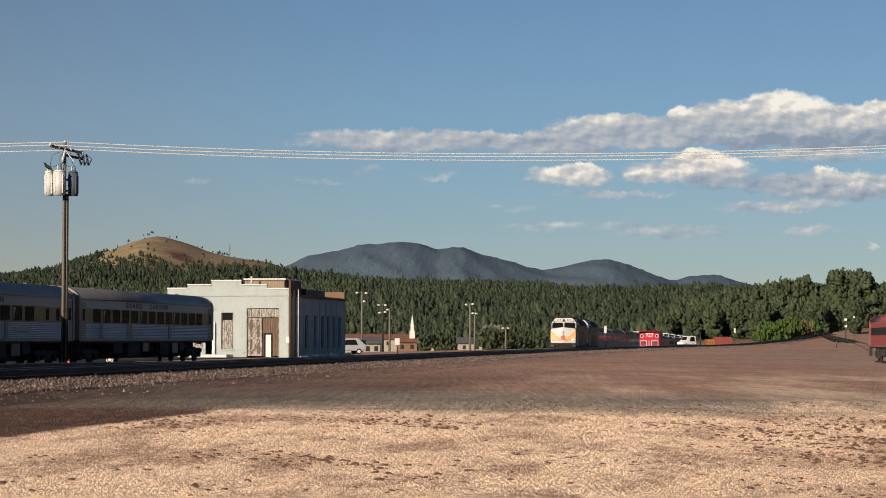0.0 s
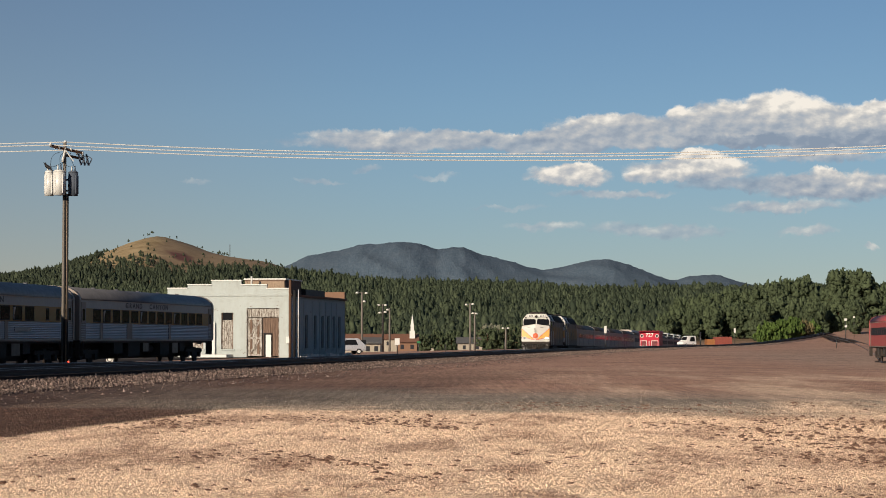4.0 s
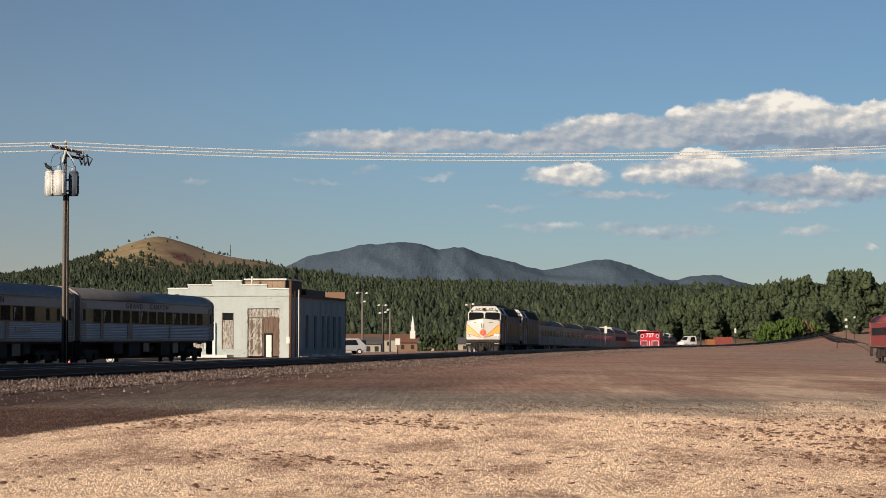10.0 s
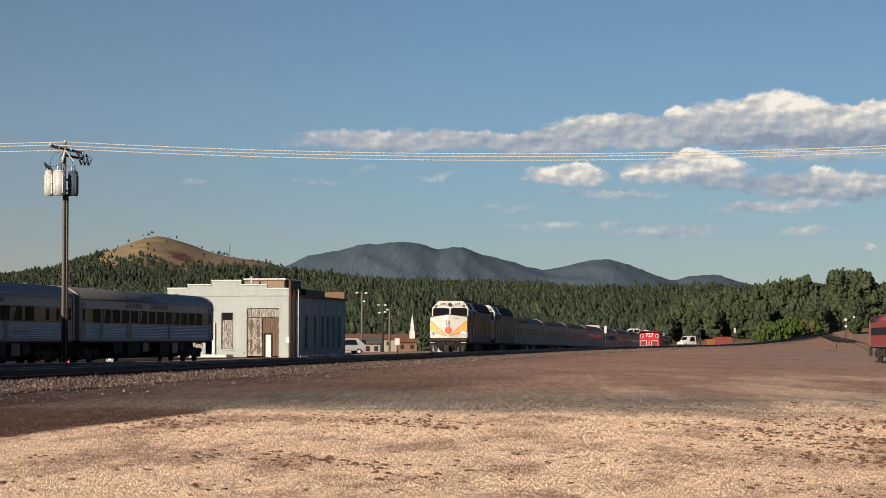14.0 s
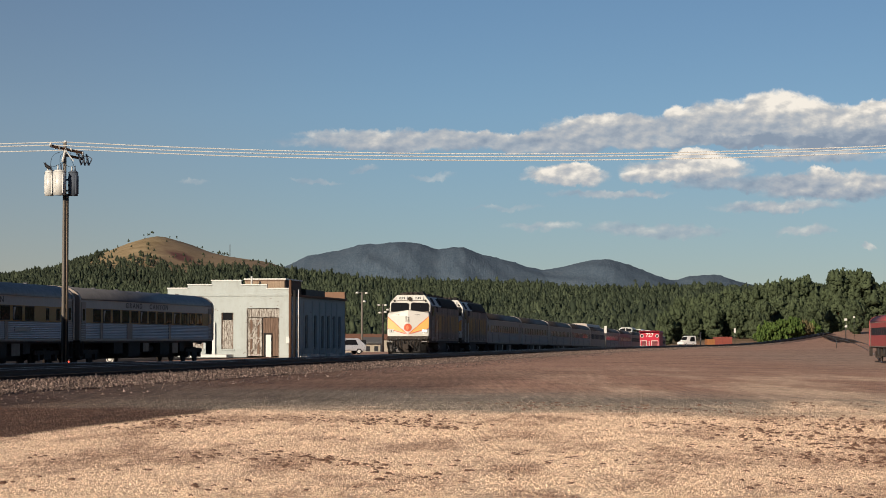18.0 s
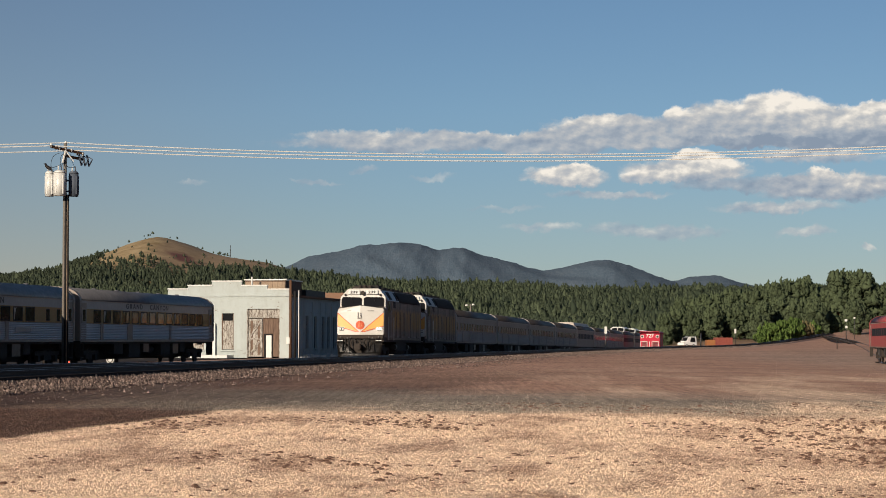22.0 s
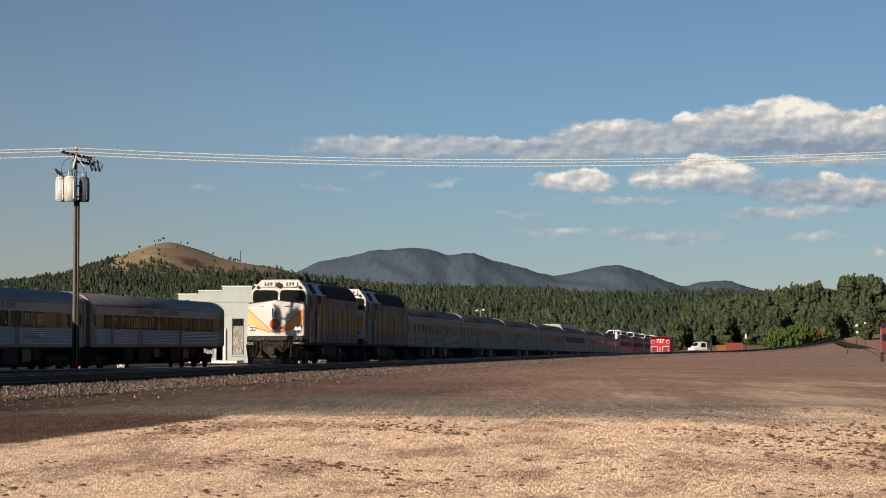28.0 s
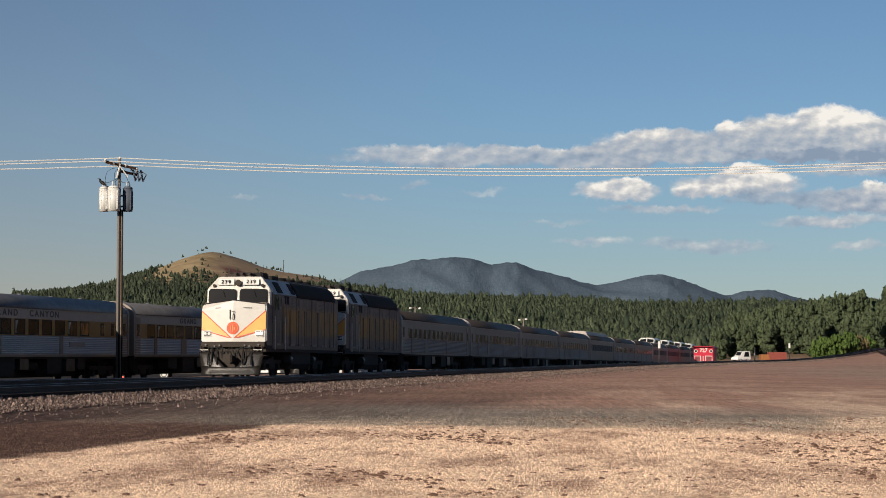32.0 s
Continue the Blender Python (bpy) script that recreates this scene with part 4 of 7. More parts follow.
def passenger_car(label, length=25.5, style="fluted", group="coaches of the train", words="", roof_mat=None, washroom=False):
    car = new("passenger_car")
    tagged(car, label, "railway coach", group)
    L = length
    out = car_outline()
    bm = bmesh.new()
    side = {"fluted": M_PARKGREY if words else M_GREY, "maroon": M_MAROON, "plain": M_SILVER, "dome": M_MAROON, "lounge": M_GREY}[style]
    extrude(bm, [(-CAR_SIDE, 1.33), (CAR_SIDE, 1.33), (CAR_SIDE, 3.42), (-CAR_SIDE, 3.42)], 0.12, L - 0.12)
    part("body", bm, side, car)
    bm = bmesh.new()
    roof = [p for p in out if p[1] >= 3.42]
    roof = [(x * 1.012, z + 0.006) for x, z in roof]
    extrude(bm, roof, 0.02, L - 0.02, True)
    part("roof", bm, roof_mat or M_ROOFDARK, car, "dark weathered roof")
    for y0, y1 in ((-0.02, 0.26), (L - 0.26, L + 0.02)):
        bm = bmesh.new()
        extrude(bm, [(x * 1.03, z + 0.02) for x, z in out], y0, y1)
        part("end_sheet", bm, M_GREY if words else M_BRIGHT, car, "bright end sheet")
    for sx in (-1, 1):
        x = sx * CAR_SIDE
        if style in ("fluted", "plain"):
            bm = bmesh.new()
            box(bm, x - 0.01, x + 0.012, 0.5, L - 0.5, 2.24, 2.99)
            part("window_band", bm, M_TAN if words else M_GREY, car, "tan-gold band between the windows" if words else "dull grey band between the windows")
            bm = bmesh.new()
            ridge = [(x + sx * (0.038 if k % 2 else 0.004), 1.40 + k * 0.044) for k in range(20)]
            extrude(bm, ridge + [(x - sx * 0.02, 2.236), (x - sx * 0.02, 1.40)], 0.3, L - 0.3)
            part("fluting", bm, M_PARKFLUTE if words else M_STAINLESS, car, "bright stainless fluting")
            for f, w in ((0.13, 0.5), (0.31, 1.0), (0.62, 0.45)):
                bm = bmesh.new()
                box(bm, x - 0.02, x + sx * 0.046, L * f, L * f + w, 1.39, 2.25)
                part("flat_panel", bm, M_GREY, car)
            n = 13
            gap = (L - 4.6) / n
            if washroom:
                for y in (L - 4.35, L - 2.75):
                    pane = part_box("small_window", M_GLASS, car, x - 0.012, x + 0.02, y, y + 0.42, 2.36, 2.86)
                    part_box("window_frame", M_UNDER, pane, x - 0.012, x + 0.016, y - 0.05, y + 0.47, 2.31, 2.91)
                part_box("name_board", M_PARKGREY, car, x - 0.02, x + 0.046, L * 0.67, L * 0.67 + 2.2, 1.75, 1.98, label="plain grey name board")
            for k in range(n - 2 if washroom else n):
                y = 2.3 + k * gap
                bm = bmesh.new()
                box(bm, x - 0.012, x + 0.02, y + 0.12, y + gap - 0.42, 2.32, 2.92)
                wf = part("window", bm, M_GLASS, car)
                bm = bmesh.new()
                y0, y1 = y + 0.12, y + gap - 0.42
                for b0 in ((y0 - 0.05, y1 + 0.05, 2.27, 2.325), (y0 - 0.05, y1 + 0.05, 2.915, 2.97), (y0 - 0.05, y0, 2.325, 2.915), (y1, y1 + 0.05, 2.325, 2.915)):
                    box(bm, x - 0.012, x + 0.028, *b0)
                part("window_frame", bm, M_UNDER if words else M_GREY, wf)
                if not words or k % 4 == 1:
                    # pale tied-back curtain on the pane; on parked coaches a painted reflection
                    bm = bmesh.new()
                    wide = 0.17 + 0.10 * ((k * 5) % 7) / 6
                    plate(bm, [(x + sx * 0.021, y0 + 0.03, 2.345), (x + sx * 0.021, y0 + 0.03 + wide * 0.5, 2.345), (x + sx * 0.021, y0 + 0.05 + wide * 0.35, 2.52), (x + sx * 0.021, y0 + 0.06 + wide * 1.3, 2.90), (x + sx * 0.021, y0 + 0.03, 2.90)], (sx, 0, 0), 0.004)
                    part("curtain", bm, M_CURTAIN_GLINT, wf, "pale curtain strip, painted pane reflection on parked coaches")
        elif style in ("maroon", "dome", "lounge"):
            bm = bmesh.new()
            box(bm, x - 0.012, x + 0.015, 2.0, L - 2.0, 2.3, 2.95)
            part("window_strip", bm, M_DULL, car, "long dark window strip")
            for k in range(11):
                y = 2.4 + k * (L - 4.8) / 10
                bm = bmesh.new()
                box(bm, x - 0.012, x + 0.024, y - 0.12, y + 0.12, 2.28, 2.97)
                part("pier", bm, side, car)
        for y in (0.75, L - 0.75):
            bm = bmesh.new()
            box(bm, x - 0.01, x + 0.03, y - 0.38, y + 0.38, 1.35, 3.3)
            part("vestibule_door", bm, M_GREY, car)
            bm = bmesh.new()
            box(bm, x - 0.01, x + 0.035, y - 0.2, y + 0.2, 2.35, 2.95)
            part("door_window", bm, M_GLASS, car)
        bm = bmesh.new()
        box(bm, x - 0.02, x + 0.03, 0.2, L - 0.2, 1.28, 1.36)
        part("side_sill", bm, M_GREY, car)
        bm = bmesh.new()
        box(bm, x - 0.012, x + 0.02, 0.2, L - 0.2, 3.385, 3.43)
        part("drip_rail", bm, M_STAINLESS, car)
        for f, ln, z0, nm, mt in ((0.24, 1.6, 0.62, "equipment_box", M_UNDER), (0.34, 2.2, 0.45, "battery_box", M_UNDER), (0.445, 1.1, 0.7, "equipment_box", M_PLOW), (0.575, 1.9, 0.5, "water_tank", M_UNDER), (0.67, 1.2, 0.6, "equipment_box", M_PLOW), (0.73, 1.0, 0.68, "equipment_box", M_UNDER)):
            bm = bmesh.new()
            box(bm, sx * 1.1 - 0.3, sx * 1.1 + 0.3, L * f, L * f + ln, z0, 1.3)
            part(nm, bm, mt, car)
        bm = bmesh.new()
        rod(bm, (sx * 0.9, L * 0.5, 0.85), (sx * 0.9, L * 0.5 + 1.6, 0.85), 0.22, None, 12)
        part("air_tank", bm, M_UNDER, car)
        for y in (0.5, L - 0.5):
            bm = bmesh.new()
            box(bm, sx * 1.42 - 0.14, sx * 1.42 + 0.1, y - 0.33, y + 0.33, 0.45, 0.5)
            box(bm, sx * 1.42 - 0.14, sx * 1.42 + 0.1, y - 0.33, y - 0.29, 0.45, 1.33)
            box(bm, sx * 1.42 - 0.14, sx * 1.42 + 0.1, y + 0.29, y + 0.33, 0.45, 1.33)
            part("step_well", bm, M_UNDER, car)
    for y, d in ((0.12, -1), (L - 0.12, 1)):
        bm = bmesh.new()
        ye = y + d * 0.34
        y0, y1 = min(y, ye), max(y, ye)
        box(bm, -0.75, -0.5, y0, y1, 1.1, 3.5)
        box(bm, 0.5, 0.75, y0, y1, 1.1, 3.5)
        box(bm, -0.5, 0.5, y0, y1, 3.3, 3.5)
        part("diaphragm", bm, M_BLACK, car)
        bm = bmesh.new()
        box(bm, -0.5, 0.5, y - 0.01, y + 0.01 + d * 0.02, 1.35, 3.3)
        part("end_door", bm, M_GREY, car)
        bm = bmesh.new()
        box(bm, -0.13, 0.13, min(y, y + d * 0.6), max(y, y + d * 0.6), 0.75, 1.0)
        part("coupler", bm, M_UNDER, car)
    bm = bmesh.new()
    box(bm, -0.35, 0.35, 0.4, L - 0.4, 0.85, 1.33)
    box(bm, -0.3, 0.3, L * 0.14, L * 0.86, 0.32, 0.85)
    box(bm, -1.45, 1.45, 0.4, L - 0.4, 1.18, 1.33)
    part("underframe", bm, M_UNDER, car)
    for k in range(6):
        bm = bmesh.new()
        y = 3 + k * (L - 6) / 5
        rod(bm, (0, y, 4.08), (0, y, 4.2), 0.16, 0.12, 10)
        part("roof_vent", bm, M_ROOF, car)
    if style == "dome":
        y0, y1 = L * 0.30, L * 0.74
        bm = bmesh.new()
        rings = []
        for y, k in ((y0, 0.05), (y0 + 0.75, 1.0), (y1 - 0.6, 1.0), (y1, 0.1)):
            rings.append([bm.verts.new((x * (0.9 + 0.1 * k), y, 3.98 + (z - 3.98) * k)) for x, z in ((-1.25, 3.98), (-1.2, 4.5), (-0.8, 4.80), (0.8, 4.80), (1.2, 4.5), (1.25, 3.98))])
        for a0, b0 in zip(rings, rings[1:]):
            for k in range(6):
                bm.faces.new((a0[k], a0[(k + 1) % 6], b0[(k + 1) % 6], b0[k]))
        bm.faces.new(rings[0]), bm.faces.new(rings[-1][::-1])
        dome = part("dome", bm, M_ENAMEL, car, "white-framed observation dome")
        for sx in (-1, 1):
            for k in range(6):
                a0 = y0 + 1.0 + k * (y1 - y0 - 1.9) / 6
                b0 = a0 + (y1 - y0 - 1.9) / 6 - 0.22
                bm = bmesh.new()
                plate(bm, [(sx * 1.245, a0, 4.10), (sx * 1.245, b0, 4.10), (sx * 1.215, b0, 4.46), (sx * 1.215, a0, 4.46)], (sx, 0, 0), 0.015)
                part("dome_window", bm, M_GLASS, dome)
            bm = bmesh.new()
            plate(bm, [(sx * 0.08, y0 + 0.10, 4.11), (sx * 0.95, y0 + 0.10, 4.11), (sx * 0.95, y0 + 0.46, 4.50), (sx * 0.08, y0 + 0.58, 4.64)], (0, -1, 0.9), 0.03)
            part("dome_windshield", bm, M_GLASS, dome)
    if style == "lounge":
        bm = bmesh.new()
        extrude(bm, [(-1.15, 3.98), (1.15, 3.98), (1.0, 4.34), (0.6, 4.42), (-0.6, 4.42), (-1.0, 4.34)], 0.5, L * 0.82)
        part("raised_roof", bm, M_BRIGHT, car, "pale raised roof")
    bogie(car, 2.9)
    bogie(car, L - 2.9)
    if words:
        board = part_box("letterboard", side, car, CAR_SIDE - 0.01, CAR_SIDE + 0.004, L * 0.46 - 4.2, L * 0.46 + 4.2, 3.02, 3.40)
        for k, ch in enumerate(words):
            if ch != " ":
                lw = digits(ch, 0.39, M_LETTER, board, pose(CAR_SIDE + 0.012, L * 0.46 + (k - (len(words) - 1) / 2) * 0.66, 3.22, 90, 0, 90), "letter")
                lw.scale = (1.85, 1, 1)
    return car


PITCH = 26.1
train = []          # things of the moving train, with their distance behind the lead locomotive's front


def on_track(s, l, z, rx=0.0):
    x, y = on(s, l)
    return pose(x, y, z, rx, 0, TURN)


loco = locomotive("white-nosed diesel passenger locomotive with orange stripes and silver sides")
train.append((loco, 0.0))
loco2 = copy_thing(loco, pose(0, 0, 0))
for o in loco2.children_recursive:
    if o.name.split(".")[0] == "lamp":
        o.data = o.data.copy()
        o.data.materials[0] = M_ENAMEL
loco2["label"] = "second diesel locomotive coupled behind, silver with yellow band"
train.append((loco2, 17.15))
coach = passenger_car("grey and stainless fluted passenger coach with tan window band")
lounge = passenger_car("grey lounge coach with long dark windows and a pale raised roof", style="lounge")
dome = passenger_car("maroon dome coach with white-framed glass dome", style="dome")
plan = [coach, coach, coach, coach, lounge, coach, coach, dome, dome, dome, dome]
used = set()
for k, kind in enumerate(plan):
    c = kind if kind not in used else copy_thing(kind, pose(0, 0, 0))
    used.add(kind)
    train.append((c, 34.4 + k * PITCH))

# parked coaches beside the white building
park = passenger_car("parked grey and stainless fluted passenger coach with tan window band", 27.0, "fluted", "parked coaches", "GRAND  CANYON", M_ROOF)
PARK_END = 138.5
park.matrix_basis = on_track(PARK_END - 27.0, L_PARK, PARK_RAIL)
park_b = passenger_car("parked stainless coach with small washroom windows in its tan band", 27.0, "fluted", "parked coaches", "GRAND  CANYON", M_ROOF, True)
park_b.matrix_basis = on_track(PARK_END - 27.0 - 27.8, L_PARK, PARK_RAIL)
copy_thing(park, on_track(PARK_END - 27.0 - 2 * 27.8, L_PARK, PARK_RAIL))


# ---- the white building
def building():
    b = new("warehouse")
    tagged(b, "white-painted brick warehouse with boarded barn doors and stepped parapet", "building")
    b.matrix_basis = on_track(201.4, 45.5, 0.0)
    W, D = 11.4, 26.0          # across (towards -x) and deep (along y)

    def add(name, mat, *dims, label="", parent=b):
        return part_box(name, mat, parent, *dims, label=label)

    # front wall in pieces round its openings; front face at y = 0
    T = 0.35
    win = (-6.30, -5.18, 0.75, 4.1)
    door = (-3.92, -0.88, 0.0, 4.5)
    win0 = (-9.1, -8.0, 0.75, 4.1)
    bm = bmesh.new()
    for x0, x1, z0, z1 in ((-W, win0[0], -0.4, 5.75), (win0[0], win0[1], -0.4, win0[2]), (win0[0], win0[1], win0[3], 5.75), (win0[1], win[0], -0.4, 5.75),
                           (win[0], win[1], -0.4, win[2]), (win[0], win[1], win[3], 5.75), (win[1], door[0], -0.4, 5.75), (door[0], door[1], door[3], 5.75), (door[1], 0, -0.4, 5.75)):
        box(bm, x0, x1, 0, T, z0, z1)
    part("front_wall", bm, M_WALL, b, "whitewashed front wall, stained")
    bm = bmesh.new()
    for x0, x1, z in ((-W, -9.5, 6.3), (-9.5, -7.25, 6.62), (-7.25, -4.45, 7.0), (-4.45, -2.05, 6.6), (-2.05, 0, 6.25)):
        box(bm, x0, x1, 0.02, T, 5.75, z)
    part("parapet", bm, M_WALL, b)
    for x0, x1, z in ((-W, -9.5, 6.3), (-9.5, -7.25, 6.62), (-7.25, -4.45, 7.0), (-4.45, -2.05, 6.6), (-2.05, 0.05, 6.25)):
        add("coping", M_ENAMEL, x0 - 0.03, x1 + 0.03, -0.07, T + 0.05, z, z + 0.1)
    add("cornice", M_WALL, -W - 0.05, 0.05, -0.1, 0.0, 5.62, 5.8)
    # windows with a dark upper light and boards below
    for w in (win0, win):
        wo = add("window", M_GLASS, w[0] + 0.08, w[1] - 0.08, 0.16, 0.2, 3.45, w[3] - 0.06, label="dark upper light above weathered boards")
        n = 5
        for k in range(n):
            x0 = w[0] + 0.08 + (w[1] - w[0] - 0.16) * k / n
            add("board", M_PEEL, x0 + 0.005, x0 + (w[1] - w[0] - 0.16) / n - 0.005, 0.1 + 0.012 * (k % 2), 0.16, w[2] + 0.05, 3.42, parent=wo)
        add("window_sill", M_WALL, w[0] - 0.12, w[1] + 0.12, -0.1, 0.2, w[2] - 0.12, w[2] + 0.02, parent=wo)
        for x in (w[0], w[1] - 0.08):
            add("window_jamb", M_BARE, x, x + 0.08, 0.06, 0.22, w[2], w[3], parent=wo)
    # great doorway: boarded transom, braced leaf, bare leaf with a small white door
    tr = add("transom", M_PEEL, door[0] + 0.06, door[1] - 0.06, 0.16, 0.2, 3.66, 4.46, label="peeling white boards over the doors")
    for k in range(8):
        x0 = door[0] + 0.08 + k * 0.36
        add("board", M_PEEL, x0, x0 + 0.345, 0.12 + 0.01 * (k % 2), 0.16, 3.68, 4.44, parent=tr)
    leaf = add("barn_door", M_PEEL, -3.86, -2.5, 0.15, 0.2, 0.12, 3.6, label="peeling barn door leaf with cross braces")
    for k in range(6):
        x0 = -3.84 + k * 0.222
        add("board", M_BARE if k % 3 == 1 else M_PEEL, x0, x0 + 0.212, 0.12, 0.15, 0.15, 3.58, parent=leaf)
    for z in (0.15, 1.7, 3.42):
        add("brace", M_PEEL, -3.84, -2.52, 0.07, 0.12, z, z + 0.16, parent=leaf)
    for z0, z1 in ((0.31, 1.7), (1.86, 3.42)):
        bm = bmesh.new()
        plate(bm, [(-3.82, 0.12, z0), (-3.62, 0.12, z0), (-2.54, 0.12, z1), (-2.74, 0.12, z1)], (0, -1, 0), 0.045)
        part("brace", bm, M_PEEL, leaf)
    bare = add("barn_door", M_BARE, -2.44, -0.98, 0.17, 0.2, 0.12, 3.62, label="bare brown door leaf with a small white door in it")
    for k in range(6):
        x0 = -2.43 + k * 0.24
        if -2.3 < x0 < -1.6:
            add("board", M_BARE, x0, x0 + 0.23, 0.12, 0.17, 2.25, 3.6, parent=bare)
        else:
            add("board", M_BARE, x0, x0 + 0.23, 0.12 + 0.01 * (k % 2), 0.17, 0.15, 3.6, parent=bare)
    # black plate behind the white door, wider on its left
    add("door_frame", M_BLACK, -2.36, -1.55, 0.09, 0.13, 0.02, 2.22, parent=bare)
    wd = add("wicket_door", M_ENAMEL, -2.14, -1.64, 0.03, 0.09, 0.05, 2.08, parent=bare, label="bright white small door")
    for x in (door[0] - 0.02, door[1] - 0.06):
        add("door_jamb", M_PEEL, x, x + 0.08, 0.0, 0.22, 0.0, 4.5)
    # the other walls, roof and what stands on it
    side_gaps = [3.45, 7.1, 10.95, 14.45, 17.15, 19.95, 22.75]
    bm = bmesh.new()
    edges = [T] + [v for g in side_gaps for v in (g, g + 1.3)] + [D]
    for k in range(0, len(edges), 2):
        box(bm, -T, 0, edges[k], edges[k + 1], -0.4, 5.6)
    for g in side_gaps:
        box(bm, -T, 0, g, g + 1.3, -0.4, 0.8)
        box(bm, -T, 0, g, g + 1.3, 3.95, 5.6)
    part("side_wall", bm, M_WALL, b, "whitewashed side wall with tall narrow windows")
    for g in side_gaps:
        w = add("window", M_DULL, -0.24, -0.2, g + 0.06, g + 1.24, 0.86, 3.9)
        add("window_sill", M_WALL, -0.1, 0.1, g - 0.08, g + 1.38, 0.7, 0.82, parent=w)
        add("mullion", M_BARE, -0.2, -0.15, g + 0.62, g + 0.67, 0.86, 3.9, parent=w)
        for z in (1.6, 2.35, 3.1):
            add("glazing_bar", M_BARE, -0.2, -0.16, g + 0.06, g + 1.24, z, z + 0.04, parent=w)
        add("pilaster", M_WALL, 0.0, 0.07, g - 0.95, g - 0.6, -0.4, 5.3)
    add("back_wall", M_BRICK, -W, 0, D, D + T, -0.4, 5.7, label="orange brick end parapet")
    add("far_wall", M_WALL, -W, -W + T, T, D, -0.4, 5.7)
    add("eave", M_BRICK, -0.1, 0.25, T, D, 5.6, 5.8, label="dark brick eave")
    add("roof", M_ROOF, -W + T, -0.1, T, D, 5.5, 5.62)
    add("roof_lantern", M_ROOFDARK, -5.2, -0.3, 8.7, 17.5, 5.6, 6.42, label="low dark roof lantern")
    hut = add("roof_house", M_BARE, -4.55, -0.75, 1.8, 8.7, 5.6, 7.15, label="brown boarded roof house with white coping")
    add("coping", M_ENAMEL, -4.65, -0.65, 1.7, 8.8, 7.15, 7.27, parent=hut)
    # front boards in a lighter tone than the other sides
    for k in range(16):
        add("board", M_TANBOARD, -4.5 + k * 0.2315, -4.5 + k * 0.2315 + 0.222, 1.72 + 0.012 * (k % 2), 1.8, 5.7, 7.0, parent=hut)
    for x0, x1, z in ((-2.9, -2.2, 6.05), (-1.3, -0.5, 5.92)):
        add("roof_curb", M_BRICK, x0, x1, 13.0, 14.2, 5.55, z + 0.25)
    add("brick_parapet", M_BRICK, -2.25, 0.1, D - 0.6, D - 0.1, 5.6, 6.5, label="orange brick parapet catching the sun")
    bm = bmesh.new()
    rod(bm, (0.16, -0.1, -0.2), (0.16, -0.1, 7.1), 0.12, None, 10)
    part("brown_downpipe", bm, M_BARK, b, "rust-brown downpipe")
    # black bar built as the brown downpipe's shadow beside it
    bm = bmesh.new()
    rod(bm, (0.52, 0.1, -0.2), (0.52, 0.1, 6.1), 0.12, None, 10)
    part("dark_downpipe", bm, M_BLACK, b, "black bar put in for the shadow of the brown downpipe")
    bm = bmesh.new()
    rod(bm, (0.85, 0.25, -0.2), (0.85, 0.25, 6.2), 0.05, None, 8)
    part("white_downpipe", bm, M_ENAMEL, b)
    bm = bmesh.new()
    rod(bm, (-3.6, 0.5, 6.6), (-3.6, 0.5, 7.45), 0.09, None, 8)
    part("vent_pipe", bm, M_ENAMEL, b)
    add("meter_box", M_ENAMEL, -0.18, 0.12, -0.3, -0.05, 1.3, 1.9)
    dock = part_box("loading_dock", M_ENAMEL, None, -8.5, -4.9, -3.6, -1.0, -0.3, 0.28)
    dock.matrix_basis = on_track(201.4, 45.5, 0.0)
    tagged(dock, "low white concrete loading dock before the warehouse", "loading dock")
    kerb = new("broken_kerb")
    tagged(kerb, "broken pale concrete kerb along the warehouse side", "kerb")
    kerb.matrix_basis = on_track(201.4, 45.5, 0.0)
    rng = random.Random(8)
    y0 = 0.6
    while y0 < 25:
        ln = rng.uniform(0.8, 2.2)
        if rng.random() < 0.82:
            part_box("block", M_ENAMEL if rng.random() < 0.4 else M_WALL, kerb, 0.7 + rng.uniform(-.1, .1), 1.15 + rng.uniform(-.1, .2), y0, y0 + ln - 0.06, -0.35, rng.uniform(0.08, 0.36))
        y0 += ln
    part_box("pilaster_post", M_ENAMEL, b, -7.15, -6.85, -0.25, -0.02, -0.2, 3.2)


building()


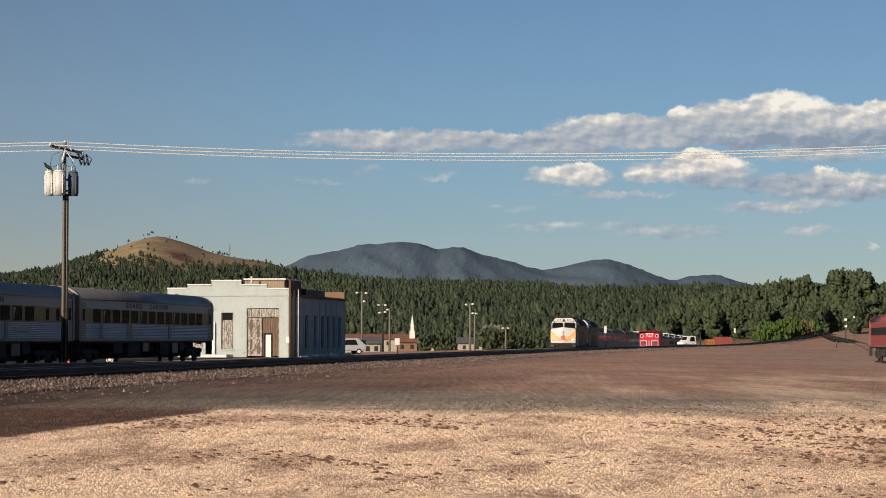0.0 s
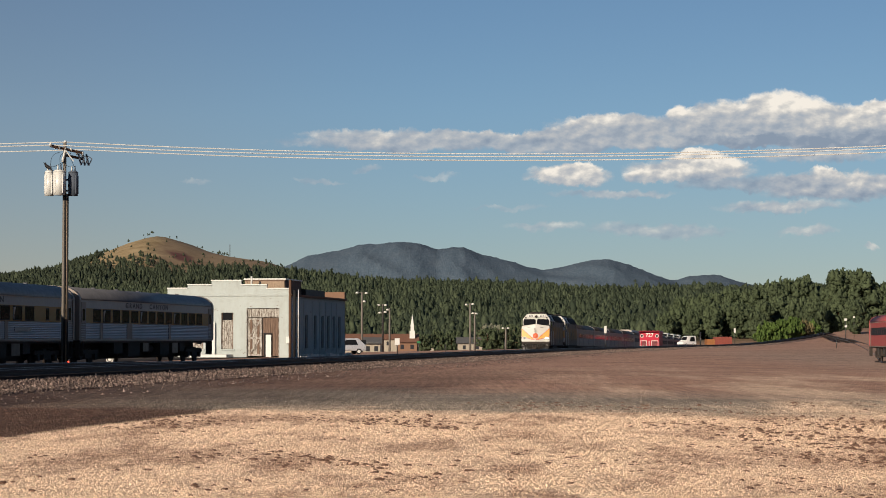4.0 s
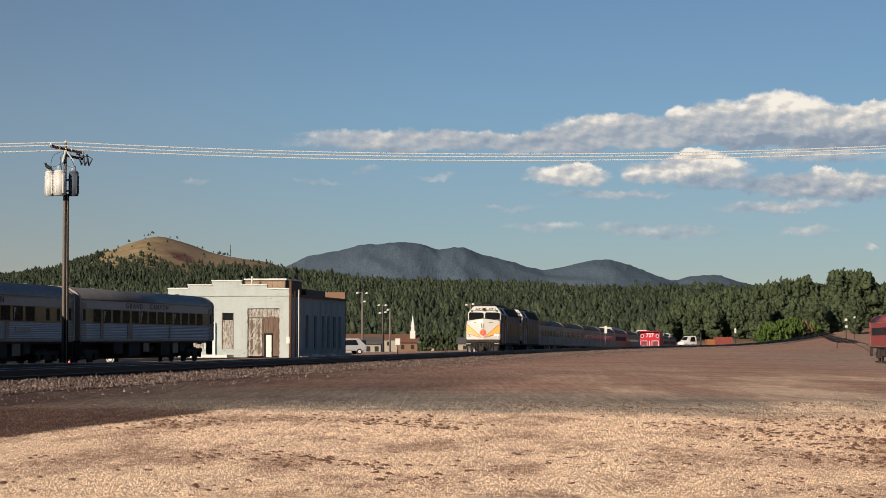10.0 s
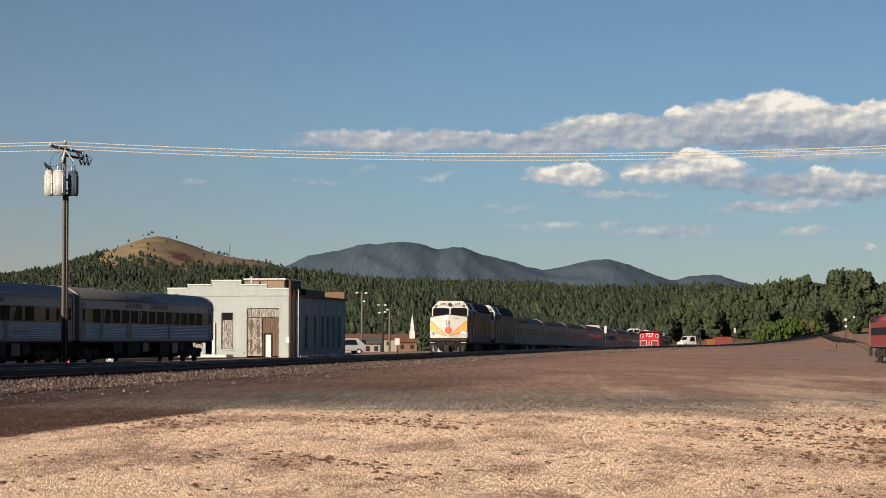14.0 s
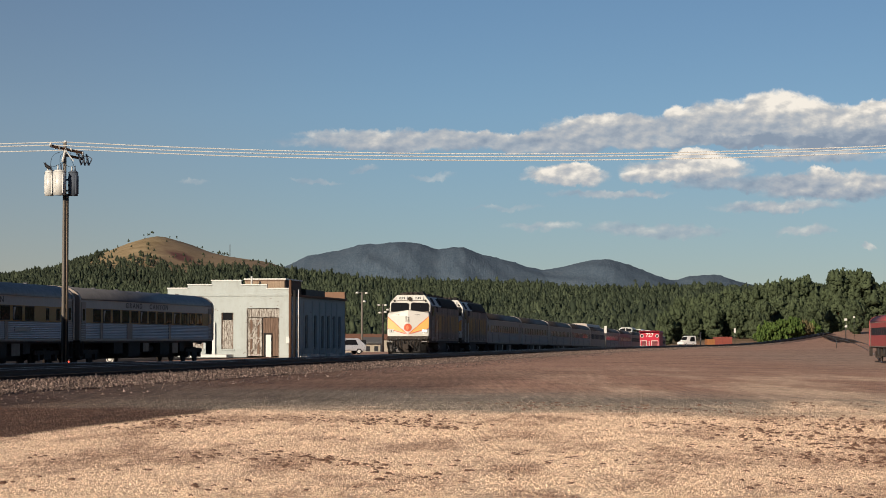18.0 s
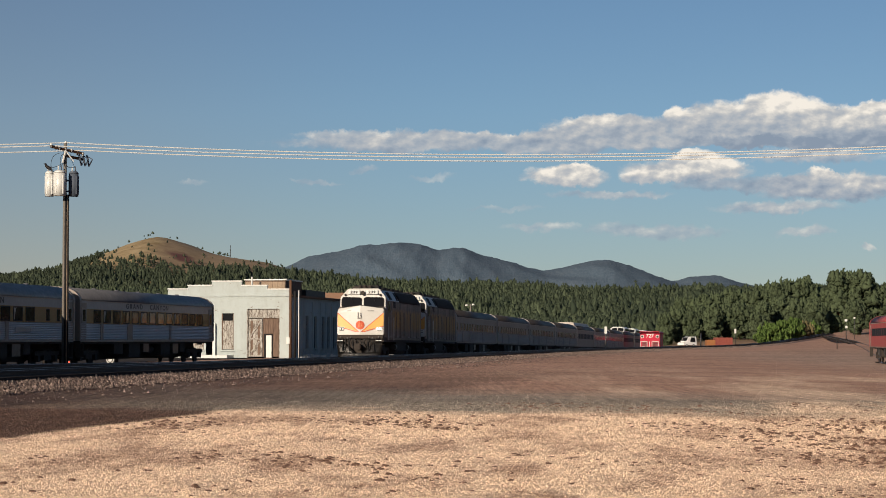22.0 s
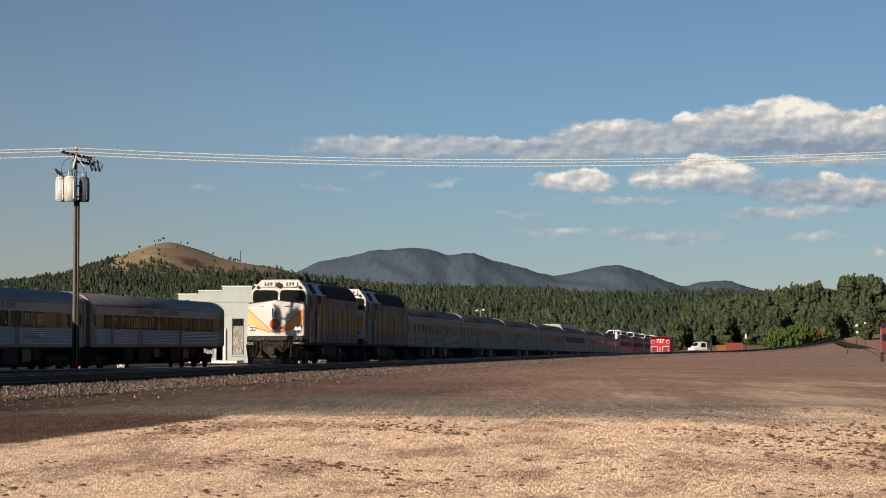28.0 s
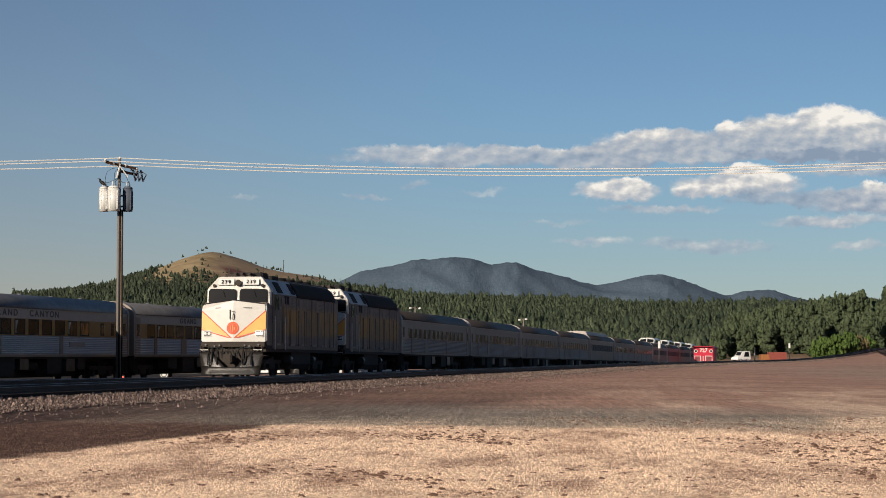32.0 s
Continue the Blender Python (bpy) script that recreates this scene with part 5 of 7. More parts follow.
# ---- pole with transformers and wires
def utility_pole():
    p = new("utility_pole")
    tagged(p, "weathered wooden utility pole with three transformers and crossarms", "utility pole")
    x, y = on(105.3, 34.9)
    p.location = (x, y, -0.02)
    bm = bmesh.new()
    rod(bm, (-0.045, 0, -0.6), (-0.02, 0, 11.19), 0.105, 0.08, 12)
    part("pole", bm, M_POLE, p)
    bm = bmesh.new()
    rod(bm, (0.035, -0.14, 0), (0.04, -0.12, 8.76), 0.052, None, 8)
    part("conduit", bm, M_BLACK, p, "dark cable conduit")
    bm = bmesh.new()
    rod(bm, (0.105, -0.10, 0), (0.10, -0.09, 8.70), 0.032, None, 8)
    part("cable_moulding", bm, M_TANBOARD, p, "tan wooden cable moulding")
    bm = bmesh.new()
    rod(bm, (0.165, -0.07, 0), (0.16, -0.06, 8.70), 0.036, None, 8)
    part("conduit", bm, M_BLACK, p, "dark cable conduit")
    for z, y0 in ((10.87, -0.13), (10.59, 0.13)):
        bm = bmesh.new()
        for w in box(bm, -0.60 if y0 < 0 else -0.12, 0.76, y0 - 0.055, y0 + 0.055, z - 0.065, z + 0.065):
            w.co.y += w.co.x * 1.1
            w.co.z -= w.co.x * 0.17
        part("crossarm", bm, M_BARK, p, "dark weathered crossarm")
    for ix, iz, yy in ((-0.58, 11.12, -0.13), (-0.42, 11.06, 0.1), (-0.24, 11.02, -0.13), (0.0, 11.29, 0), (0.25, 10.94, -0.13), (0.46, 10.86, 0.13), (0.72, 10.82, -0.13)):
        bm = bmesh.new()
        rod(bm, (ix, ix * 1.1 + yy, iz - 0.2), (ix, ix * 1.1 + yy, iz), 0.05, 0.05, 8)
        rod(bm, (ix, ix * 1.1 + yy, iz - 0.1), (ix, ix * 1.1 + yy, iz - 0.02), 0.085, 0.05, 10)
        part("insulator", bm, M_ENAMEL, p, "white insulator")
    bm = bmesh.new()
    rod(bm, (0.05, -0.2, 10.80), (0.42, -0.1, 10.28), 0.03, None, 6)
    part("brace", bm, M_ENAMEL, p)
    bm = bmesh.new()
    rod(bm, (0.05, -0.2, 10.91), (-0.12, -0.2, 10.23), 0.045, None, 6)
    part("lightning_arrester", bm, M_ENAMEL, p)
    for k in range(3):
        cx = 0.55 + 0.16 * k
        bm = bmesh.new()
        rod(bm, (cx, cx * 1.1, 10.70), (cx + 0.12, cx * 1.1, 10.14), 0.05, None, 6)
        rod(bm, (cx + 0.12, cx * 1.1, 10.14), (cx + 0.28, cx * 1.1, 10.49), 0.03, None, 6)
        rod(bm, (cx + 0.28, cx * 1.1, 10.49), (cx + 0.02, cx * 1.1, 10.64), 0.025, None, 6)
        part("fuse_cutout", bm, M_SLATE, p)
    for cx, cy, r0, mat, lab in ((-0.78, 0.05, 0.22, M_ENAMEL, "pale grey transformer can"), (-0.21, -0.42, 0.30, M_ENAMEL, "pale grey transformer can"), (0.38, 0.1, 0.235, M_SLATE, "slate-blue transformer can")):
        bm = bmesh.new()
        rod(bm, (cx, cy, 8.61), (cx, cy, 9.72), r0, None, 20)
        rod(bm, (cx, cy, 9.72), (cx, cy, 9.83), r0 + 0.02, r0 * 0.7, 20)
        t = part("transformer", bm, mat, p, lab)
        for bx in (-0.07, 0.08):
            bm = bmesh.new()
            rod(bm, (cx + bx, cy, 9.79), (cx + bx, cy, 10.07), 0.04, 0.025, 8)
            part("bushing", bm, M_ENAMEL if bx < 0 else M_SLATE, t)
        for k in range(5):
            a0 = 0.4 + k / 5 * math.tau
            bm = bmesh.new()
            box(bm, cx + r0 * math.cos(a0) - 0.025, cx + r0 * math.cos(a0) + 0.025, cy + r0 * math.sin(a0) - 0.025, cy + r0 * math.sin(a0) + 0.025, 8.71, 9.60)
            part("cooling_fin", bm, mat, t)
        for q0, sag in (((0.1 + cx * 0.4, cx * 0.4, 10.70), 0.16), ((0.02, -0.1, 10.28), -0.1)):
            bm = bmesh.new()
            a1, b1 = Vector((cx + 0.05, cy, 10.02)), Vector(q0)
            path = []
            for k in range(8):
                f = k / 7
                path.append(a1.lerp(b1, f) + Vector((-0.12 * math.sin(f * math.pi), 0, sag * math.sin(f * math.pi))))
            for u0, u1 in zip(path, path[1:]):
                rod(bm, u0, u1, 0.011, None, 5)
            part("lead_wire", bm, M_BLACK, t)
    for z in (8.81, 9.34):
        bm = bmesh.new()
        box(bm, -0.62, 0.32, -0.06, 0.06, z, z + 0.08)
        part("bracket", bm, M_SLATE, p)
    return x, y


px, py = utility_pole()
# wires: from the pole to the next ones out of view on both sides
for ix, z0, zmid, z1, yo in ((0.05, 11.20, 10.62, 11.3, 0.0), (-0.5, 11.0, 10.44, 11.12, -0.6), (0.72, 10.86, 10.34, 11.02, 0.4)):
    X0, X1 = px + ix, 27.0
    path = [(X0 - 20 * f, py + yo, z0 - 0.45 * f * (1.2 - f) - 0.12 * f) for f in (1, .75, .5, .25)]
    for j in range(33):
        f = j / 32
        path.append((X0 + (X1 - X0) * f, py + yo, z0 + (z1 - z0) * f - 4 * ((z0 + z1) / 2 - zmid) * f * (1 - f)))
    bm = bmesh.new()
    sweep(bm, path, [(0.025 * math.cos(a0), 0.025 * math.sin(a0)) for a0 in (0, 1.05, 2.1, 3.14, 4.19, 5.24)], 0)
    w = part("power_line", bm, M_WIRE)
    tagged(w, "bright bare wire strung between poles", "power line", "power lines")


# ---- mountains and woods
def mountains():
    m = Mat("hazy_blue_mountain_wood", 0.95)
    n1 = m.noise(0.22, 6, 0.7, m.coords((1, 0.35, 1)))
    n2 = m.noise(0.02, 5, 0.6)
    # blue-grey base colours stand in for the haze of distance
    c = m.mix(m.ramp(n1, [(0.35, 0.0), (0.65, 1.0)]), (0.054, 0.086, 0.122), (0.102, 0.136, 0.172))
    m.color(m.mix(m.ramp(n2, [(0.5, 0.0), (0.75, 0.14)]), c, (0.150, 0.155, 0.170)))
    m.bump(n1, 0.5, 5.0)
    Y = 4300.0
    nx, ny = 260, 40
    verts, faces = [], []
    skyline = [(380, 520), (470, 497), (500, 475), (545, 453), (575, 448), (605, 443), (640, 433), (670, 432), (706, 428), (740, 431), (775, 442), (800, 438), (820, 438), (850, 450),
               (880, 457), (905, 463), (930, 472), (960, 478), (990, 474), (1020, 466), (1050, 460), (1075, 459), (1100, 465), (1130, 476), (1160, 488), (1190, 498), (1215, 490), (1240, 487), (1270, 487), (1300, 497), (1330, 505), (1420, 515), (1600, 520)]
    for j in range(ny + 1):
        f = j / ny
        prof = math.sin(min(f / 0.75, 1.0) * math.pi / 2) ** 0.9 if f <= 0.75 else 1.0 - (f - 0.75) * 2.5
        y = Y - 500 + 660 * f
        for i in range(nx + 1):
            px_ = 360 + 1260 * i / nx
            x = (px_ - 784) / 4000 * Y
            top = 1.6 + (602 - lerp_rows(skyline, px_)) / 4000 * (Y - 5)
            ridge = 0.5 + 0.5 * noise.noise((x / 60 + 0.6 * y / 90, y / 130, 1.0))
            rough = 0.22 * (1 - abs(f - 0.75) / 0.75) * (1 - prof) + 0.09 * math.sin(min(1, f / 0.75) * math.pi)
            z = -5 + (top + 5) * (prof - rough * ridge * (0.9 if f < 0.75 else 0)) + 2.2 * noise.noise((x / 12, y / 20, 3))
            verts.append((x, y, z))
    for j in range(ny):
        for i in range(nx):
            a0 = j * (nx + 1) + i
            faces.append((a0, a0 + 1, a0 + nx + 2, a0 + nx + 1))
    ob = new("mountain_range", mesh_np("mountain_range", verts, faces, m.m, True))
    tagged(ob, "far wooded mountain range, haze put into its blue-grey colour", "mountains", kind="structure")


mountains()

OCT = (np.array([(1, 0, 0), (0, 1, 0), (-1, 0, 0), (0, -1, 0), (0, 0, 1), (0, 0, -0.6)], float),
       np.array([(0, 1, 4), (1, 2, 4), (2, 3, 4), (3, 0, 4), (1, 0, 5), (2, 1, 5), (3, 2, 5), (0, 3, 5)]))
PYR = (np.array([(1, 0, -0.3), (0, 1, -0.3), (-1, 0, -0.3), (0, -1, -0.3), (0, 0, 1.1)], float), np.array([(0, 1, 4), (1, 2, 4), (2, 3, 4), (3, 0, 4)]))
G = (1 + 5 ** 0.5) / 2
ICO = (np.array([(-1, G, 0), (1, G, 0), (-1, -G, 0), (1, -G, 0), (0, -1, G), (0, 1, G), (0, -1, -G), (0, 1, -G), (G, 0, -1), (G, 0, 1), (-G, 0, -1), (-G, 0, 1)], float) / (1 + G * G) ** 0.5,
       np.array([(0, 11, 5), (0, 5, 1), (0, 1, 7), (0, 7, 10), (0, 10, 11), (1, 5, 9), (5, 11, 4), (11, 10, 2), (10, 7, 6), (7, 1, 8), (3, 9, 4), (3, 4, 2), (3, 2, 6), (3, 6, 8), (3, 8, 9), (4, 9, 5), (2, 4, 11), (6, 2, 10), (8, 6, 7), (9, 8, 1)]))


def tufts(name, cs, rs, material, rng, rough=0.4, shape=None, soft=False):
    """Many small eight-sided tufts in one mesh."""
    v, f = shape or OCT
    n, q = len(cs), len(v)
    jit = 1 + rng.uniform(-rough, rough, (n, q, 3))
    spin = rng.uniform(0, 1.6, n)
    c, s = np.cos(spin)[:, None], np.sin(spin)[:, None]
    p = v[None] * jit
    p = np.stack([p[:, :, 0] * c - p[:, :, 1] * s, p[:, :, 0] * s + p[:, :, 1] * c, p[:, :, 2]], 2)
    verts = p * np.asarray(rs)[:, None, :] + np.asarray(cs)[:, None, :]
    faces = f[None] + (np.arange(n) * q)[:, None, None]
    return mesh_np(name, verts.reshape(-1, 3), faces.reshape(-1, 3), material, soft)


RINGS = ((0.12, 0.70), (0.32, 0.85), (0.58, 0.62), (0.82, 0.34))


def crowns(name, base, heights, widths, material, rng):
    """Many trees in one mesh, each crown one lumpy closed skin with a drawn-out top."""
    n, sides = len(base), 5
    base, heights, widths = np.asarray(base, float), np.asarray(heights, float), np.asarray(widths, float)
    a = (np.arange(sides) / sides * math.tau)[None, None, :] + rng.uniform(0, 1.0, (n, len(RINGS), 1))
    f = np.array([r[0] for r in RINGS])[None, :, None]
    g = np.array([r[1] for r in RINGS])[None, :, None] * rng.uniform(0.72, 1.2, (n, len(RINGS), 1))
    rad = widths[:, None, None] * g * rng.uniform(0.5, 1.4, a.shape)
    lean = rng.normal(0, 0.12, (n, len(RINGS), 1)) * widths[:, None, None]
    zz = heights[:, None, None] * (f + rng.uniform(-0.05, 0.05, a.shape))
    ring = np.stack([rad * np.cos(a) + lean, rad * np.sin(a), zz], 3).reshape(n, -1, 3)
    top = np.stack([rng.normal(0, 0.08, n) * widths, np.zeros(n), heights], 1)[:, None, :]
    foot = np.stack([np.zeros(n), np.zeros(n), heights * 0.04], 1)[:, None, :]
    v = np.concatenate([ring, top, foot], 1) + base[:, None, :]
    faces = []
    for r in range(len(RINGS) - 1):
        for k in range(sides):
            p, q = r * sides + k, r * sides + (k + 1) % sides
            faces += [(p, q, q + sides), (p, q + sides, p + sides)]
    last, tip = (len(RINGS) - 1) * sides, len(RINGS) * sides
    for k in range(sides):
        faces.append((last + k, last + (k + 1) % sides, tip))
        faces.append(((k + 1) % sides, k, tip + 1))
    faces = np.asarray(faces)[None] + (np.arange(n) * v.shape[1])[:, None, None]
    # sprays of needles standing off each crown
    q = 7
    ff = rng.uniform(0.14, 1.0, (n, q)) * np.linspace(0.55, 1.0, q)[None]
    away = np.interp(ff, [0.0, 0.3, 0.6, 0.85, 1.05], [0.75, 1.0, 0.72, 0.40, 0.05]) * widths[:, None] * rng.uniform(0.5, 1.12, (n, q))
    turn = rng.uniform(0, math.tau, (n, q))
    c = np.stack([away * np.cos(turn), away * np.sin(turn), ff * heights[:, None]], 2) + base[:, None, :]
    size = np.stack([widths[:, None] * rng.uniform(0.22, 0.5, (n, q))] * 2 + [heights[:, None] * rng.uniform(0.05, 0.12, (n, q))], 2)
    spray = (PYR[0][None, None] * rng.uniform(0.6, 1.4, (n, q, 5, 3))) * size[:, :, None, :] + c[:, :, None, :]
    first = n * v.shape[1]
    sf = PYR[1][None] + first + (np.arange(n * q) * 5)[:, None, None]
    me = bpy.data.meshes.new(name)
    fl = np.concatenate([faces.reshape(-1, 3), sf.reshape(-1, 3)])
    co = np.concatenate([v.reshape(-1, 3), spray.reshape(-1, 3)])
    me.vertices.add(len(co))
    me.vertices.foreach_set("co", co.reshape(-1))
    me.loops.add(fl.size)
    me.loops.foreach_set("vertex_index", fl.reshape(-1).astype(np.int32))
    me.polygons.add(len(fl))
    me.polygons.foreach_set("loop_start", np.arange(0, fl.size, 3, dtype=np.int32))
    me.update(calc_edges=True)
    me.materials.append(material)
    return me


def forest():
    rng = np.random.default_rng(5)
    for name, y0, y1, count, lab in (("woods", 640, 900, 1100, "trees and bushes behind the houses"), ("woods", 900, 1500, 7500, "pine wood behind the town"), ("woods", 1500, 2620, 14500, "broad belt of dark green pine forest on rising land"), ("hill_woods", 2050, 2700, 7500, "dark pine wood round the foot of the bare hill")):
        base, hs, ws = [], [], []
        for k in range(count):
            y = (y0 ** 2 + (y1 ** 2 - y0 ** 2) * rng.random()) ** 0.5
            x = y * rng.uniform(-0.215, 0.235)
            if name == "hill_woods":
                x = y * rng.uniform(-0.215, -0.06)
            elif y > 2050 and x / y < -0.06:
                continue
            if y < 900 and x / y > 0.09:
                continue
            z = terrain(x, y)
            dens = noise.noise((x / 70, y / 140, 9))
            line = 89 + 9 * noise.noise((x / 25, y / 50, 4)) + max(0.0, -(x + 362)) * 0.6 - 0.075 * max(0.0, x + 325)
            bare = name == "hill_woods" and z > line
            if bare and rng.random() < 0.94:
                continue
            if name == "hill_woods" and not bare and z > line - 14 and rng.random() < 0.45 + 0.4 * dens:
                continue
            if dens < -0.25 and rng.random() < 0.55:
                continue
            h = rng.uniform(6.0, 12.0) * (1.25 if rng.random() < 0.10 else 1) * (1 + 0.25 * noise.noise((x / 60, y / 90, 6))) * (0.34 if bare else 0.55 if z > 68 else 1) * (0.7 if y < 900 else 0.85 if y < 1300 else 1)
            base.append((x, y, z - 0.3)), hs.append(h)
            ws.append(h * rng.uniform(0.20, 0.33) * (1.5 if bare else 1.25 if z > 68 else 1))
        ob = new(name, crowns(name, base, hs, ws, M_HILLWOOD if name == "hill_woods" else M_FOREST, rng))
        tagged(ob, lab, "forest", kind="stuff")
    # unseen woods added right of the view to block low sky and darken reflections
    cs, rs = [], []
    for k in range(420):
        y = rng.uniform(-80, 330)
        x = max(75.0, 0.24 * y + 22) + rng.uniform(0, 45)
        h = rng.uniform(13, 21)
        z = terrain(x, y)
        for j in range(26):
            f = rng.uniform(0.12, 1.0)
            w = h * 0.2 * (1.15 - f)
            cs.append((x + rng.normal() * w, y + rng.normal() * w, z + h * f))
            r0 = rng.uniform(0.5, 1.2)
            rs.append((r0, r0, r0 * 0.8))
    for k in range(700):
        y = rng.uniform(330, 900)
        x = y * rng.uniform(0.26, 0.75)
        h = rng.uniform(12, 20)
        z = terrain(x, y)
        for j in range(12):
            f = rng.uniform(0.1, 1.0)
            w = h * 0.2 * (1.15 - f)
            cs.append((x + rng.normal() * w, y + rng.normal() * w, z + h * f))
            r0 = rng.uniform(0.8, 1.8)
            rs.append((r0, r0, r0 * 0.8))
    ob = new("woods", tufts("woods", cs, rs, M_FOREST, rng))
    tagged(ob, "unseen pine wood added right of the lot to block low sky", "forest", kind="stuff")


forest()


def tree(x, y, h, w, label, material=None, seed=0, base=0.18, group="trees by the lot", kind="pine", dense=1.0):
    rng = np.random.default_rng(seed)
    t = new("tree")
    tagged(t, label, "tree", group)
    t.location = (x, y, terrain(x, y) - 0.1)
    bm = bmesh.new()
    rod(bm, (0, 0, -0.3), (0.1, 0, h * 0.55), h * 0.022, h * 0.013, 8)
    rod(bm, (0.1, 0, h * 0.55), (0, 0.1, h * 0.96), h * 0.013, 0.03, 8)
    part("trunk", bm, M_BARK, t)
    limbs, base_at, hs, ws = bmesh.new(), [], [], []
    nl = 18
    size = (1.5 + 0.085 * h) * (1.0 if kind == "pine" else 0.6)

    def spread(f):
        """How far the crown reaches at a share f of its height."""
        k = (f - base) / (1 - base)
        if kind == "pine":
            return max(0.10, math.sin(min(1.0, max(0.0, 1.02 - k)) ** 0.75 * math.pi * 0.93)) ** 0.65
        return math.sin(max(0.03, min(0.97, k)) * math.pi) ** 0.6

    def tuft(x0, y0, z0):
        hh = size * rng.uniform(0.6, 1.25)
        base_at.append((x0, y0, z0 - hh * 0.45)), hs.append(hh), ws.append(hh * rng.uniform(0.26, 0.44))

    for k in range(nl):
        f = base + (0.93 - base) * (k + 0.5) / nl
        a0 = k * 2.4 + rng.uniform(-.4, .4)
        ln = w * spread(f) * rng.uniform(0.7, 1.12)
        p, q = Vector((0.05, 0, h * f)), Vector((ln * math.cos(a0), ln * math.sin(a0), h * f + ln * rng.uniform(-0.05, 0.35)))
        rod(limbs, p, q, h * 0.006, 0.02, 5)
        for n_ in range(max(3, int(7 * dense))):
            c = p.lerp(q, rng.uniform(0.3, 1.05))
            tuft(c.x + rng.normal() * 0.3, c.y + rng.normal() * 0.3, c.z + rng.normal() * 0.3)
    for n_ in range(int(150 * dense) + 12):
        f = base + (0.97 - base) * rng.random() ** 0.9
        a0, q0 = rng.uniform(0, math.tau), w * spread(f) * (0.8 + 0.45 * noise.noise((seed * 3.1, f * 6.0, (n_ % 4) * 1.7))) * rng.random() ** 0.4
        tuft(q0 * math.cos(a0), q0 * math.sin(a0), h * f)
    tuft(0, 0.05, h * 0.95)
    part("limbs", limbs, M_BARK, t)
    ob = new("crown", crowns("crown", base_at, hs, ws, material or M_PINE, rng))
    ob.parent = t
    return t


def at_px(px_, y):
    return (px_ - 784) / 4000 * y


TREES = [(1345, 700, 507, 3.6), (1372, 690, 500, 3.8), (1400, 700, 497, 3.6), (1425, 690, 492, 3.8), (1445, 700, 505, 3.4), (1482, 640, 478, 3.6), (1503, 660, 483, 3.2), (1526, 640, 481, 3.6),
         (1545, 650, 503, 3.0), (1562, 640, 506, 3.2), (1465, 680, 510, 3.0), (1325, 720, 515, 3.2), (1300, 740, 515, 3.4), (1275, 760, 520, 3.2), (1250, 770, 522, 3.2),
         (1352, 640, 535, 2.6), (1380, 650, 528, 2.8), (1410, 640, 530, 2.8), (1440, 630, 532, 2.8), (1512, 560, 535, 2.4), (1590, 640, 500, 3.2), (1230, 780, 530, 3.0), (1205, 790, 528, 3.0),
         (1178, 640, 556, 2.4), (1200, 650, 548, 2.6), (1222, 640, 552, 2.4), (1243, 650, 545, 2.6), (1262, 640, 540, 2.6), (1284, 650, 543, 2.6), (1306, 640, 538, 2.6), (1326, 640, 545, 2.4), (1340, 620, 556, 2.2)]
for k, (px_, y, top, w) in enumerate(TREES):
    x = at_px(px_, y)
    h = 1.6 + (602 - top) / 4000 * y - terrain(x, y)
    tree(x, y, h, w * (0.88 + 0.35 * ((k * 7) % 5) / 4), "tall dark green ponderosa pine at the edge of the lot", None, 40 + k, 0.12)
for k, (px_, y, top, w) in enumerate(((1362, 590, 572, 3.0), (1385, 580, 566, 3.4), (1405, 585, 562, 3.0), (1350, 585, 580, 2.4), (1425, 590, 568, 2.4), (1438, 600, 570, 2.2))):
    x = at_px(px_, y)
    h = max(2.5, 1.6 + (602 - top) / 4000 * y - terrain(x, y))
    tree(x, y, h, w, "dry straw-coloured bush below the pines" if k == 4 else "bright green leafy bush below the pines", M_DRY if k == 4 else M_BUSH, 90 + k, 0.05, "bushes below the pines", "round")


for k, (px_, y, top, w) in enumerate(((752, 500, 592, 2.4), (776, 520, 586, 2.6), (798, 540, 590, 2.2), (800, 600, 585, 3.0), (862, 470, 582, 3.0), (872, 480, 584, 3.0), (892, 470, 578, 3.4), (908, 480, 576, 3.2), (925, 500, 582, 3.0), (935, 560, 585, 2.8), (958, 540, 588, 2.4), (985, 560, 586, 2.6))):
    x = at_px(px_, y)
    h = max(3.0, 1.6 + (602 - top) / 4000 * y - terrain(x, y))
    tree(x, y, h, w, "small dark green tree among the houses", None, 140 + k, 0.05, "trees among the houses", "round", 0.35)


for k, (px_, y, top) in enumerate(((858, 590, 576), (870, 595, 574), (884, 590, 577))):
    x = at_px(px_, y)
    tree(x, y, 1.6 + (602 - top) / 4000 * y - terrain(x, y), 2.4, "pale silvery shrub in the sun among the houses", M_SILVERLEAF, 170 + k, 0.1, "pale shrubs among the houses", "round", 0.35)


